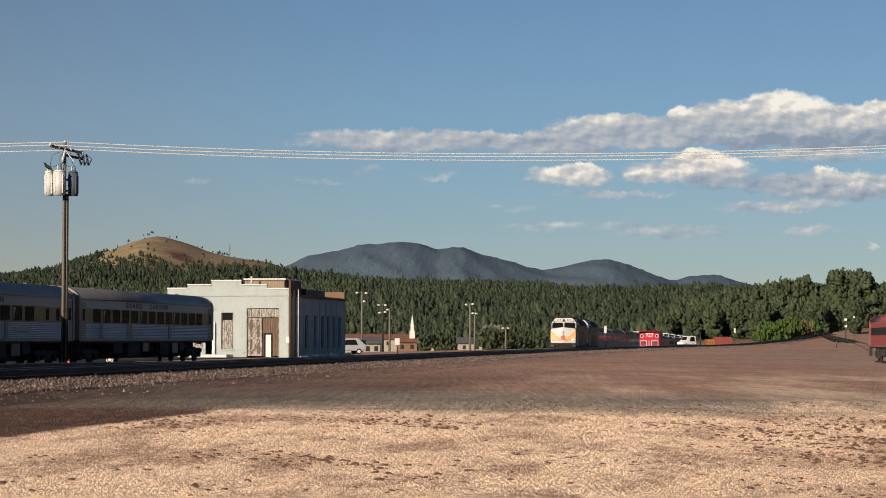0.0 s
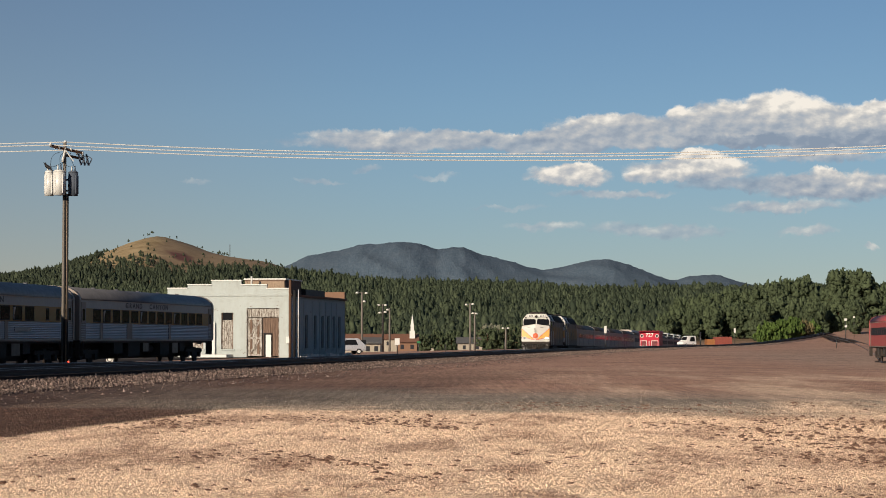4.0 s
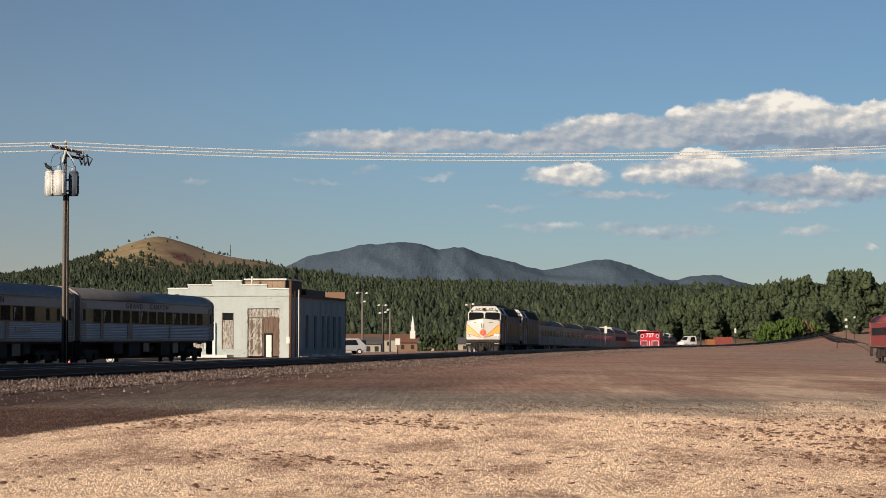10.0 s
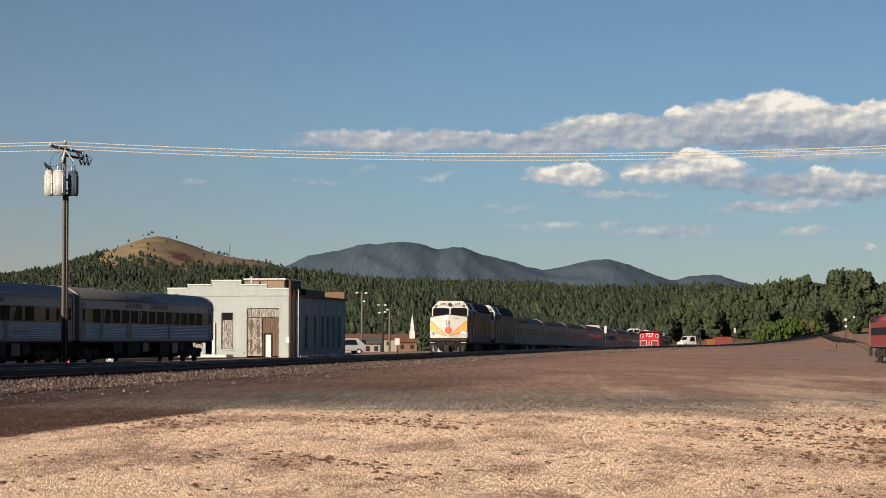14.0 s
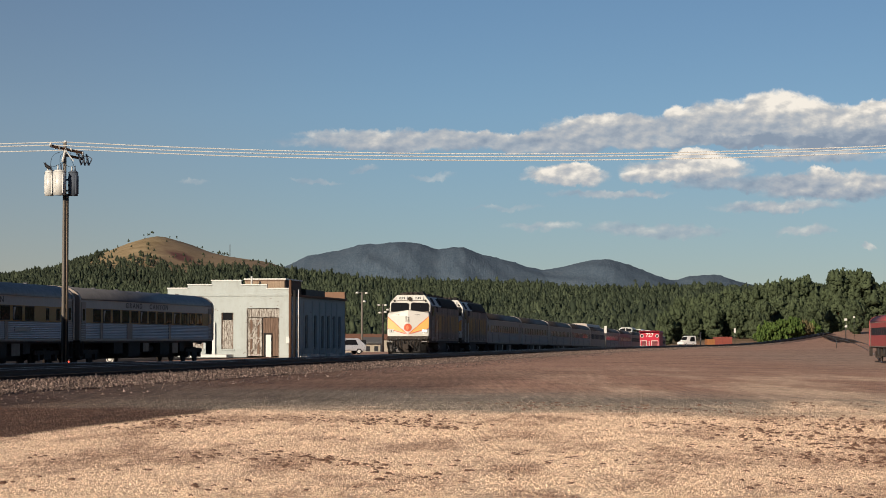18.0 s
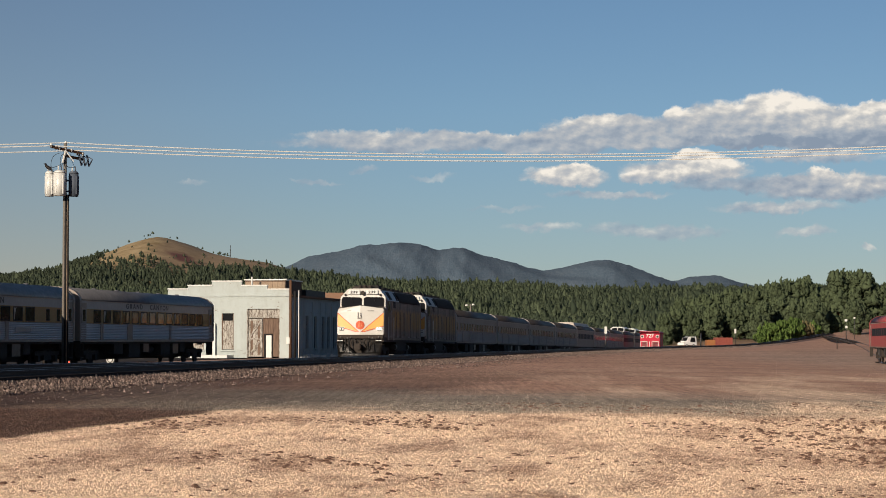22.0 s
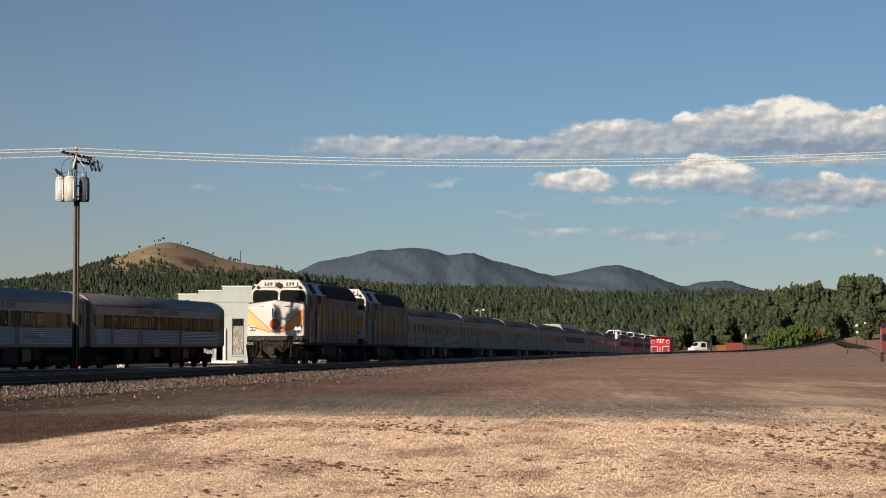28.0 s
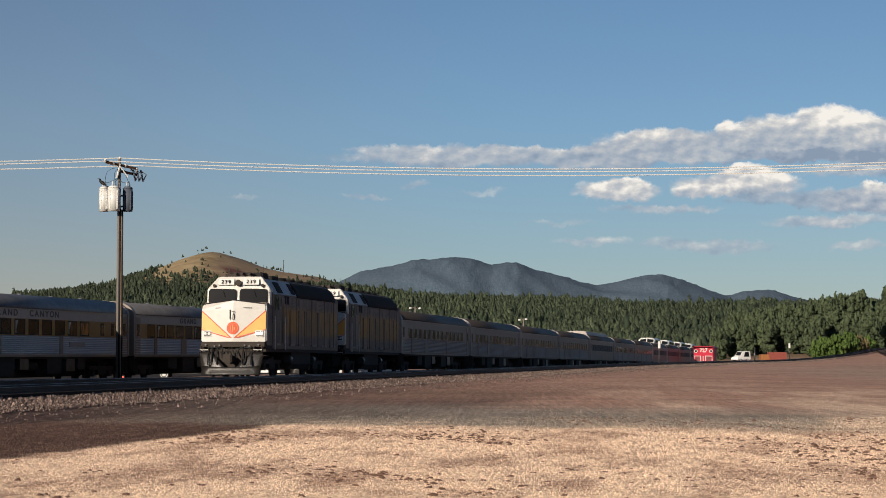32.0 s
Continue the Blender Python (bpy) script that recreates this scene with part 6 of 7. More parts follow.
# ---- clouds: a far backdrop that drifts slowly
# each body: middle, half width, height above and below the middle, thickness, brightness at its base and at its top
BODIES = [
    (880, 250, 400, 20, 20, 0.80, 0.30, 0.62), (640, 236, 130, 10, 9, 0.7, 0.40, 0.70), (740, 252, 170, 9, 11, 0.6, 0.35, 0.55), (1090, 224, 125, 26, 36, 0.9, 0.30, 0.74),
    (1010, 238, 90, 16, 24, 0.85, 0.28, 0.66), (1400, 236, 270, 60, 30, 1.0, 0.16, 0.62), (1330, 214, 140, 42, 40, 0.95, 0.28, 0.78),
    (1205, 200, 30, 17, 26, 0.9, 0.45, 0.98), (1395, 192, 88, 34, 24, 1.0, 0.52, 1.08), (1460, 206, 60, 22, 18, 0.9, 0.40, 0.90), (1555, 196, 75, 24, 24, 1.0, 0.48, 1.02),
    (1500, 222, 110, 16, 18, 0.85, 0.28, 0.72), (1285, 240, 70, 14, 18, 0.8, 0.26, 0.60), (1420, 252, 250, 14, 14, 0.95, 0.10, 0.22), (1190, 256, 90, 12, 8, 0.7, 0.24, 0.52),
    (1455, 278, 140, 15, 14, 0.75, 0.32, 0.66), (1090, 342, 130, 9, 9, 0.6, 0.40, 0.62), (1300, 326, 120, 14, 14, 0.75, 0.18, 0.36),
    (1010, 310, 78, 24, 20, 0.92, 0.40, 0.90), (1035, 296, 34, 13, 12, 0.9, 0.62, 1.02), (985, 304, 24, 10, 10, 0.8, 0.60, 0.98),
    (1225, 306, 120, 30, 18, 0.95, 0.30, 0.86), (1262, 292, 66, 22, 18, 0.95, 0.56, 1.06), (1222, 276, 36, 13, 12, 0.9, 0.66, 1.08), (1165, 312, 60, 14, 14, 0.8, 0.45, 0.86),
    (1475, 328, 140, 26, 30, 0.9, 0.20, 0.66), (1462, 306, 30, 12, 12, 0.9, 0.55, 0.98), (1520, 330, 50, 12, 12, 0.7, 0.35, 0.80), (1385, 366, 130, 14, 11, 0.75, 0.30, 0.68),
    (1170, 408, 150, 15, 13, 0.55, 0.34, 0.52), (965, 400, 74, 9, 8, 0.45, 0.45, 0.68), (1435, 410, 62, 12, 9, 0.55, 0.38, 0.70), (1547, 436, 14, 7, 7, 0.6, 0.5, 0.8),
    (655, 299, 26, 8, 7, 0.4, 0.5, 0.75), (565, 321, 55, 6, 5, 0.38, 0.45, 0.65), (770, 312, 46, 7, 6, 0.28, 0.45, 0.6), (900, 366, 80, 6, 6, 0.26, 0.45, 0.6), (345, 320, 34, 6, 5, 0.25, 0.45, 0.6)]


def clouds():
    m = Mat("sunlit_cloud", 1.0)
    t = m.t

    def warped(shift):
        """Places pushed about by billows at three sizes."""
        v = m.coords(loc=shift)
        for size, reach, det in ((0.011, 34, 2), (0.034, 30, 3), (0.10, 13, 5)):
            n = t.nodes.new("ShaderNodeTexNoise")
            n.inputs["Scale"].default_value, n.inputs["Detail"].default_value, n.inputs["Roughness"].default_value = size, det, 0.6
            m.link(v, n.inputs["Vector"])
            off = t.nodes.new("ShaderNodeVectorMath")
            off.operation = "SUBTRACT"
            m.link(n.outputs["Color"], off.inputs[0])
            off.inputs[1].default_value = (0.5, 0.5, 0.5)
            add = t.nodes.new("ShaderNodeVectorMath")
            add.operation = "MULTIPLY_ADD"
            m.link(off.outputs[0], add.inputs[0])
            add.inputs[1].default_value = (reach, reach * 0.8, 0)
            m.link(v, add.inputs[2])
            v = add.outputs[0]
        return v

    v = warped((0, 0, 0))
    x, y, _ = m.xyz(v)
    # billows shaded as if lit: the change of a soft relief towards the sun
    relief = m.math("SUBTRACT", m.noise(0.022, 4, 0.5, m.coords((0.8, 1.3, 1), loc=(6, -9, 0))), m.noise(0.022, 4, 0.5, m.coords((0.8, 1.3, 1))))
    fine = m.math("SUBTRACT", m.noise(0.055, 6, 0.65, m.coords((0.7, 1.2, 1))), 0.5)
    alpha, col = None, None
    for cx, cy, rx, up, down, thick, low, high in BODIES:
        ex = m.math("MULTIPLY", m.math("SUBTRACT", x, cx - 784.0), 1.0 / rx)
        dy = m.math("SUBTRACT", y, 602.0 - cy)
        ey = m.math("MULTIPLY_ADD", m.math("MAXIMUM", dy, 0.0), 1.0 / up, m.math("MULTIPLY", m.math("MINIMUM", dy, 0.0), 1.0 / down))
        d = m.math("SUBTRACT", 1.0, m.math("MULTIPLY_ADD", ex, ex, m.math("MULTIPLY", ey, ey)))
        d = m.math("MULTIPLY_ADD", fine, 0.6, d)
        soft = t.nodes.new("ShaderNodeMapRange")
        soft.interpolation_type = "SMOOTHSTEP"
        m.link(d, soft.inputs["Value"])
        soft.inputs["From Min"].default_value, soft.inputs["From Max"].default_value = -0.12, 0.55 if thick > 0.75 else 1.0
        soft.inputs["To Max"].default_value = min(1.0, thick * 1.15)
        a = soft.outputs[0]
        lit = m.math("ADD", m.math("MULTIPLY_ADD", ey, (high - low) * 0.5, (high + low) * 0.5), m.math("MULTIPLY_ADD", relief, 1.7, m.math("MULTIPLY", fine, 0.16)))
        lit = m.math("MINIMUM", m.math("MAXIMUM", m.math("MULTIPLY_ADD", lit, 1.12, -0.07), 0.0), 1.1)
        if alpha is None:
            alpha, col = a, m.math("MULTIPLY", lit, a)
        else:
            keep = m.math("SUBTRACT", 1.0, a)
            alpha = m.math("SUBTRACT", 1.0, m.math("MULTIPLY", keep, m.math("SUBTRACT", 1.0, alpha)))
            col = m.math("ADD", m.math("MULTIPLY", col, keep), m.math("MULTIPLY", lit, a))
    col = m.math("DIVIDE", col, m.math("MAXIMUM", alpha, 0.001))
    # sunlit tops and grey bases are painted in; the sheet glows by itself
    shade = m.ramp(col, [(0.05, (0.205, 0.255, 0.325)), (0.35, (0.295, 0.335, 0.385)), (0.62, (0.41, 0.42, 0.43)), (0.82, (0.56, 0.54, 0.505)), (1.0, (0.74, 0.69, 0.615))])
    em = t.nodes.new("ShaderNodeEmission")
    m.link(shade, em.inputs[0])
    tr = t.nodes.new("ShaderNodeBsdfTransparent")
    mx = t.nodes.new("ShaderNodeMixShader")
    m.link(alpha, mx.inputs[0]), m.link(tr.outputs[0], mx.inputs[1]), m.link(em.outputs[0], mx.inputs[2])
    m.link(mx.outputs[0], t.nodes["Material Output"].inputs["Surface"])
    bm = bmesh.new()
    bm.faces.new([bm.verts.new(p) for p in ((-560, 120, 0), (1000, 120, 0), (1000, 520, 0), (-560, 520, 0))])
    ob = part("cloud_bank", bm, m.m)
    k = 4800 / 4000
    ob.matrix_basis = Matrix.Translation((0, 4800, 1.6)) @ Matrix.Rotation(radians(90), 4, "X") @ Matrix.Scale(k, 4)
    tagged(ob, "bank of white cumulus clouds with grey bases in the evening sky", "clouds", kind="structure")
    return ob


cloud_bank = clouds()


# ---- wagons, posts, town
def caboose():
    c = new("caboose")
    tagged(c, "bright red caboose with white-rimmed round end windows", "caboose")
    bm = bmesh.new()
    extrude(bm, [(-1.6, 1.1), (1.6, 1.1), (1.6, 3.55), (1.45, 3.8), (-1.45, 3.8), (-1.6, 3.55)], 1.0, 10.5)
    part("body", bm, M_CABOOSE, c)
    bm = bmesh.new()
    extrude(bm, [(-1.72, 3.62), (-1.5, 3.83), (1.5, 3.83), (1.72, 3.62), (1.72, 3.7), (1.5, 3.93), (-1.5, 3.93), (-1.72, 3.7)], 0.3, 11.3)
    part("roof", bm, M_CABOOSE, c)
    digits("727", 0.85, M_ENAMEL, c, pose(0, 0.98, 3.2, 90, 0, 0))
    for sx in (-1, 1):
        bm = bmesh.new()
        disc(bm, (sx * 1.24, 0.99, 3.1), (0, -1, 0), 0.28, 0.05, 18)
        r = part("window_rim", bm, M_ENAMEL, c, "white ring round the end window")
        bm = bmesh.new()
        disc(bm, (sx * 1.24, 0.95, 3.1), (0, -1, 0), 0.19, 0.03, 16)
        part("glass", bm, M_GLASS, r)
        bm = bmesh.new()
        box(bm, sx * 0.85 - 0.42, sx * 0.85 + 0.42, 0.97, 1.02, 1.2, 2.3)
        part("end_panel", bm, M_MAROON, c)
        bm = bmesh.new()
        rod(bm, (sx * 1.45, 0.15, 1.0), (sx * 1.45, 0.15, 2.3), 0.05, None, 6)
        rod(bm, (sx * 1.45, 0.15, 2.3), (sx * 0.4, 0.15, 2.3), 0.05, None, 6)
        rod(bm, (sx * 0.4, 0.15, 2.3), (sx * 0.4, 0.15, 1.0), 0.05, None, 6)
        part("railing", bm, M_ENAMEL, c, "white-painted end railing")
        for k in range(3):
            bm = bmesh.new()
            box(bm, sx * 1.5 - 0.02, sx * 1.5 + 0.03, 2.5 + k * 2.6, 3.3 + k * 2.6, 2.3, 3.1)
            part("window", bm, M_GLASS, c)
    bm = bmesh.new()
    rod(bm, (0, 0.12, 1.0), (0, 0.12, 2.3), 0.06, None, 6)
    part("brake_post", bm, M_ENAMEL, c)
    part_box("bumper_beam", M_ENAMEL, c, -1.45, 1.45, 0.02, 0.14, 1.32, 1.45)
    part_box("platform", M_CABOOSE, c, -1.5, 1.5, 0.05, 11.2, 0.85, 1.1)
    bogie(c, 2.6, 2, 1.7)
    bogie(c, 8.8, 2, 1.7)
    c.matrix_basis = on_track(371.5, 23.5, main_rail(371) + 0.06)


caboose()
track("short rails under the red caboose", straight(23.5, 345, 420, lambda s, y: main_rail(s) + 0.02), (340, 400), 0.7)

M_REDCOACH = worn('sun_faded_red_paint', (0.34, 0.075, 0.07), (0.22, 0.05, 0.048), 0.55, 0, 5)
red_coach = passenger_car("dull red coach parked on the siding", 25.5, "maroon", "coaches on the siding")
for o in red_coach.children:
    if o.name.split(".")[0] == "roof":
        o.data.materials[0] = M_REDCOACH
    elif o.name.split(".")[0] in ("body", "pier", "end_sheet"):
        o.data.materials[0] = M_REDCOACH
d0 = Vector((40.5 - 34.5, 205 - 150))
red_coach.matrix_basis = pose(40.2 - 25.5 * d0.normalized().x, 205 - 25.5 * d0.normalized().y, -0.28, 0, 0, -math.degrees(math.atan2(d0.x, d0.y)))


def post(px_, y, top, label, w=0.0, h=0.0, mat=None, r=0.06, base=None):
    x = at_px(px_, y)
    g = terrain(x, y) if base is None else base
    z1 = 1.6 + (602 - top) / 4000 * y
    p = new("marker_post")
    tagged(p, label, "post")
    p.location = (x, y, g)
    bm = bmesh.new()
    rod(bm, (0, 0, -0.3), (0, 0, z1 - g), r, None, 8)
    part("post", bm, M_PLOW, p)
    if w:
        part_box("sign", mat or M_ENAMEL, p, -w / 2, w / 2, -0.12, -0.06, z1 - g - h, z1 - g)


post(1071, 300, 577, "grey post with a narrow white sign beside the track", 0.34, 0.95)
post(1239, 380, 588, "plain grey post beside the track", 0, 0, None, 0.12)
post(1300, 440, 581, "grey post with a white sign beside the track", 0.36, 0.9)
post(1496, 420, 564, "signal post with a white target near the switch", 0.5, 0.42)
post(1496.5, 419, 576, "low white marker near the switch", 0.45, 0.4)
post(1511, 520, 560, "far white-topped post near the switch", 0.45, 0.4)
post(1480, 300, 597, "short dark switch stand beside the rails", 0.22, 0.3, M_BLACK)
post(703, 260, 599, "white square sign on a thin post", 0.55, 0.75)
post(741, 330, 604, "small green sign on a post", 0.5, 0.3, worn("green_sign_paint", (0.03, 0.16, 0.06), None, 0.5))
post(788, 300, 610, "short grey post by the road", 0, 0)
post(893, 320, 600, "short grey post by the road", 0, 0)


def lamp_pole(px_, y, top, lamps, label):
    x = at_px(px_, y)
    g = terrain(x, y)
    h = 1.6 + (602 - top) / 4000 * y - g
    p = new("street_lamp")
    tagged(p, label, "street lamp", "poles in the town")
    p.location = (x, y, g)
    bm = bmesh.new()
    rod(bm, (0, 0, -0.3), (0, 0, h), 0.17, 0.12, 8)
    part("pole", bm, M_POLE, p)
    for dx, dz in lamps:
        bm = bmesh.new()
        rod(bm, (0, 0, h - dz), (dx, -0.1, h - dz + 0.05), 0.04, None, 6)
        a0 = part("arm", bm, M_POLE, p)
        bm = bmesh.new()
        rod(bm, (dx, -0.1, h - dz + 0.12), (dx, -0.1, h - dz - 0.12), 0.16, 0.26, 10)
        part("lamp_head", bm, M_ENAMEL, a0, "white lamp head")


mast = new("radio_mast")
tagged(mast, "thin radio mast on the shoulder of the hill", "mast")
mast.location = (at_px(406.5, 2520), 2520, terrain(at_px(406.5, 2520), 2520))
bm = bmesh.new()
rod(bm, (0, 0, -1), (0, 0, 1.6 + (602 - 433) / 4000 * 2520 - mast.location.z), 0.4, 0.3, 6)
part("lattice", bm, M_UNDER, mast)
lamp_pole(640.5, 325, 517, ((-0.7, 0.1), (0.65, 0.15), (0.35, 1.35)), "wooden pole with white flood lamps")
lamp_pole(677.5, 330, 539, ((-0.6, 0.1), (0.4, 0.1), (-0.45, 1.2), (0.35, 1.1)), "wooden pole with four white flood lamps")
lamp_pole(689.5, 340, 546, ((-0.3, 0.2),), "wooden pole in the town")
lamp_pole(832, 340, 537, ((-0.6, 0.2), (0.4, 0.1)), "wooden pole with lamp heads")
lamp_pole(840, 350, 553, ((-0.3, 0.15), (0.25, 0.2)), "shorter wooden pole with lamp heads beside another")
lamp_pole(895, 400, 580, ((-0.5, 0.1), (0.4, 0.1)), "low lamp pole among the trees")


def house(px0, px1, y, eave, ridge, wall, roof, label, depth=9.0):
    x0, x1 = at_px(px0, y), at_px(px1, y)
    xc = (x0 + x1) / 2
    g = terrain(xc, y) - 0.3
    ze, zr = 1.6 + (602 - eave) / 4000 * y - g, 1.6 + (602 - ridge) / 4000 * y - g
    h = new("house")
    tagged(h, label, "house", "houses of the town")
    h.location = (xc, y, g)
    w = (x1 - x0) / 2
    part_box("wall", wall, h, -w, w, 0, depth, -0.5, ze)
    bm = bmesh.new()
    v = [bm.verts.new(p) for p in ((-w - .4, -0.5, ze - .15), (w + .4, -0.5, ze - .15), (w + .4, depth / 2, zr), (-w - .4, depth / 2, zr), (-w - .4, depth + .5, ze - .15), (w + .4, depth + .5, ze - .15))]
    for f in ((0, 1, 2, 3), (3, 2, 5, 4), (0, 3, 4), (1, 5, 2), (0, 4, 5, 1)):
        bm.faces.new([v[i] for i in f])
    part("roof", bm, roof, h)
    n = max(2, int(w))
    for k in range(n):
        xx = -w + (k + 0.5) * 2 * w / n
        part_box("window", M_DULL, h, xx - 0.35, xx + 0.35, -0.04, 0.05, ze - 1.5, ze - 0.6)
    return h


M_CARWHITE = worn("white_car_paint", (0.72, 0.72, 0.70), (0.6, 0.6, 0.58), 0.25, 0, 5, 0.2)
M_SHINGLE = worn("brown_shingle", (0.20, 0.10, 0.065), (0.12, 0.06, 0.04), 0.9, 0, 6)
M_GREYROOF = worn("grey_shingle", (0.11, 0.11, 0.11), (0.06, 0.06, 0.06), 0.9, 0, 6)
M_STUCCO = worn("cream_stucco", (0.32, 0.29, 0.235), (0.24, 0.21, 0.17), 0.9)
house(611, 712, 520, 600, 591, M_STUCCO, M_SHINGLE, "long low house with brown shingle roof")
house(644, 673, 400, 607, 597, M_STUCCO, M_GREYROOF, "small cream house with grey roof")
church = house(703, 738, 460, 605, 591, M_BRICK, M_SHINGLE, "brick church with brown roof and white steeple", 12)
bm = bmesh.new()
box(bm, -0.55, 0.55, 2.5, 3.6, 4.0, 5.6)
box(bm, -0.35, 0.35, 2.7, 3.4, 5.6, 6.6)
v = [bm.verts.new(p) for p in ((-0.35, 2.7, 6.6), (0.35, 2.7, 6.6), (0.35, 3.4, 6.6), (-0.35, 3.4, 6.6), (0, 3.05, 9.0))]
for f in ((0, 1, 4), (1, 2, 4), (2, 3, 4), (3, 0, 4)):
    bm.faces.new([v[i] for i in f])
steeple = part("steeple", bm, M_ENAMEL, church, "slender white steeple")
church_top = 1.6 + (602 - 556) / 4000 * 460 - church.location.z
steeple.location = (1.0, 0, church_top - 9.0)
house(810, 856, 520, 607, 597, M_STUCCO, M_GREYROOF, "low house with grey roof among trees")
house(868, 882, 540, 608, 600, M_BRICK, M_GREYROOF, "low brick house with grey roof among trees")
house(745, 775, 600, 606, 600, M_STUCCO, M_GREYROOF, "small house among trees")


def car(px_, y, label, paint, length=4.8, width=1.85, height=1.75, rz=0.0, boxy=False, lift=0.0):
    x = at_px(px_, y)
    c = new("van" if boxy else "car")
    tagged(c, label, "van" if boxy else "car", "parked vehicles")
    c.matrix_basis = pose(x, y, terrain(x, y) + lift, 0, 0, rz)
    w, L, H = width / 2, length, height
    if boxy:
        prof = [(0, 0.45), (0.1, 0.95), (0.9, 1.15), (1.5, H - 0.1), (1.9, H), (L - 0.1, H), (L, H - 0.3), (L, 0.45)]
    else:
        prof = [(0, 0.4), (0.05, 0.85), (1.2, 1.0), (1.95, H - 0.06), (2.3, H), (L - 0.9, H), (L - 0.15, 1.05), (L, 0.95), (L, 0.4)]
    bm = bmesh.new()
    extrude(bm, prof, -w, w)
    for v in bm.verts:
        if v.co.z > 1.1:
            v.co.y *= 0.86
    bmesh.ops.bevel(bm, geom=bm.edges[:], offset=0.06, segments=2, affect="EDGES")
    part("body", bm, paint, c)
    z0, z1 = 1.08, H - 0.18
    for sy in (-1, 1):
        bm = bmesh.new()
        a0 = [(1.75, z0), (L - 1.0 if not boxy else L - 0.4, z0), (L - 1.25 if not boxy else L - 0.5, z1), (2.15, z1)]
        plate(bm, [(x_, sy * w * (0.99 if z_ < 1.3 else 0.88), z_) for x_, z_ in a0], (0, sy, 0), 0.015)
        part("side_glass", bm, M_GLASS, c)
        for wx in (0.85, L - 0.9):
            bm = bmesh.new()
            rod(bm, (wx, sy * (w - 0.2), 0.33), (wx, sy * (w + 0.01), 0.33), 0.33, None, 16)
            wh = part("wheel", bm, M_BLACK, c)
            bm = bmesh.new()
            rod(bm, (wx, sy * (w + 0.01), 0.33), (wx, sy * (w + 0.03), 0.33), 0.2, None, 12)
            part("rim", bm, M_ENAMEL, wh)
        bm = bmesh.new()
        box(bm, L - 0.02, L + 0.03, sy * (w - 0.3) - 0.12, sy * (w - 0.3) + 0.12, 0.75, 1.0)
        part("tail_light", bm, M_RED, c)
    bm = bmesh.new()
    box(bm, L - 0.1, L + 0.02, -w * 0.72, w * 0.72, 1.1, H - 0.2)
    part("rear_window", bm, M_GLASS, c)
    (xa, za), (xb, zb) = prof[2], prof[3]
    bm = bmesh.new()
    plate(bm, [(xa + (xb - xa) * f, w * g, za + (zb - za) * f + 0.03) for f, g in ((0.15, -0.78), (0.15, 0.78), (0.9, 0.7), (0.9, -0.7))], (-0.7, 0, 0.7), 0.02)
    part("windshield", bm, M_GLASS, c)
    part_box("bumper", M_UNDER, c, L - 0.02, L + 0.06, -w * 0.95, w * 0.95, 0.42, 0.6)


M_CARSILVER = worn("silver_car_paint", (0.50, 0.51, 0.53), None, 0.3, 0.3, 5, 0.2)


def trailer(px_, y):
    x = at_px(px_, y)
    t = new("trailer")
    tagged(t, "low flat trailer with a white-banded wheel behind the parked coaches", "trailer", "parked vehicles")
    t.matrix_basis = pose(x, y, terrain(x, y) + 0.02, 0, 0, 0)
    part_box("bed", M_UNDER, t, -0.4, 2.6, -0.75, 0.75, 0.40, 0.52, label="dark steel bed")
    part_box("side_rail", M_PLOW, t, 0.5, 2.4, -0.79, -0.75, 0.36, 0.56)
    part_box("tongue", M_STUCCO, t, -2.4, -0.4, -0.05, 0.05, 0.34, 0.42, label="pale drawbar")
    bm = bmesh.new()
    rod(bm, (1.5, -0.5, 0.62), (2.5, -0.5, 0.62), 0.13, None, 10)
    part("tank", bm, M_PLOW, t)
    for sy in (-1, 1):
        bm = bmesh.new()
        rod(bm, (0.2, sy * 0.7, 0.31), (0.2, sy * 0.9, 0.31), 0.31, None, 20)
        w = part("wheel", bm, M_BLACK, t)
        for r0, lift, mt, nm in ((0.25, 0.012, M_ENAMEL, "white_band"), (0.19, 0.024, M_BLACK, "rim"), (0.13, 0.036, M_ENAMEL, "hub")):
            bm = bmesh.new()
            rod(bm, (0.2, sy * 0.9, 0.31), (0.2, sy * (0.9 + lift), 0.31), r0, None, 18)
            part(nm, bm, mt, w)
        bm = bmesh.new()
        extrude(bm, [(-0.18, 0.42), (0.0, 0.62), (0.4, 0.62), (0.58, 0.42), (0.54, 0.42), (0.39, 0.59), (0.01, 0.59), (-0.14, 0.42)], sy * 0.8 - 0.13, sy * 0.8 + 0.13)
        part("fender", bm, M_UNDER, t)


trailer(193, 152)
post(121, 110, 639, "low marker with a small red lamp beside the parked coaches", 0.14, 0.07, M_REDLAMP, 0.03)
car(577, 262, "silver estate car parked beside the warehouse", M_CARSILVER, 4.6, 1.95, 1.85, 20)
car(1203, 462, "white camper van parked behind the tracks", M_CARWHITE, 3.6, 2.0, 2.2, 35, True, 0.35)


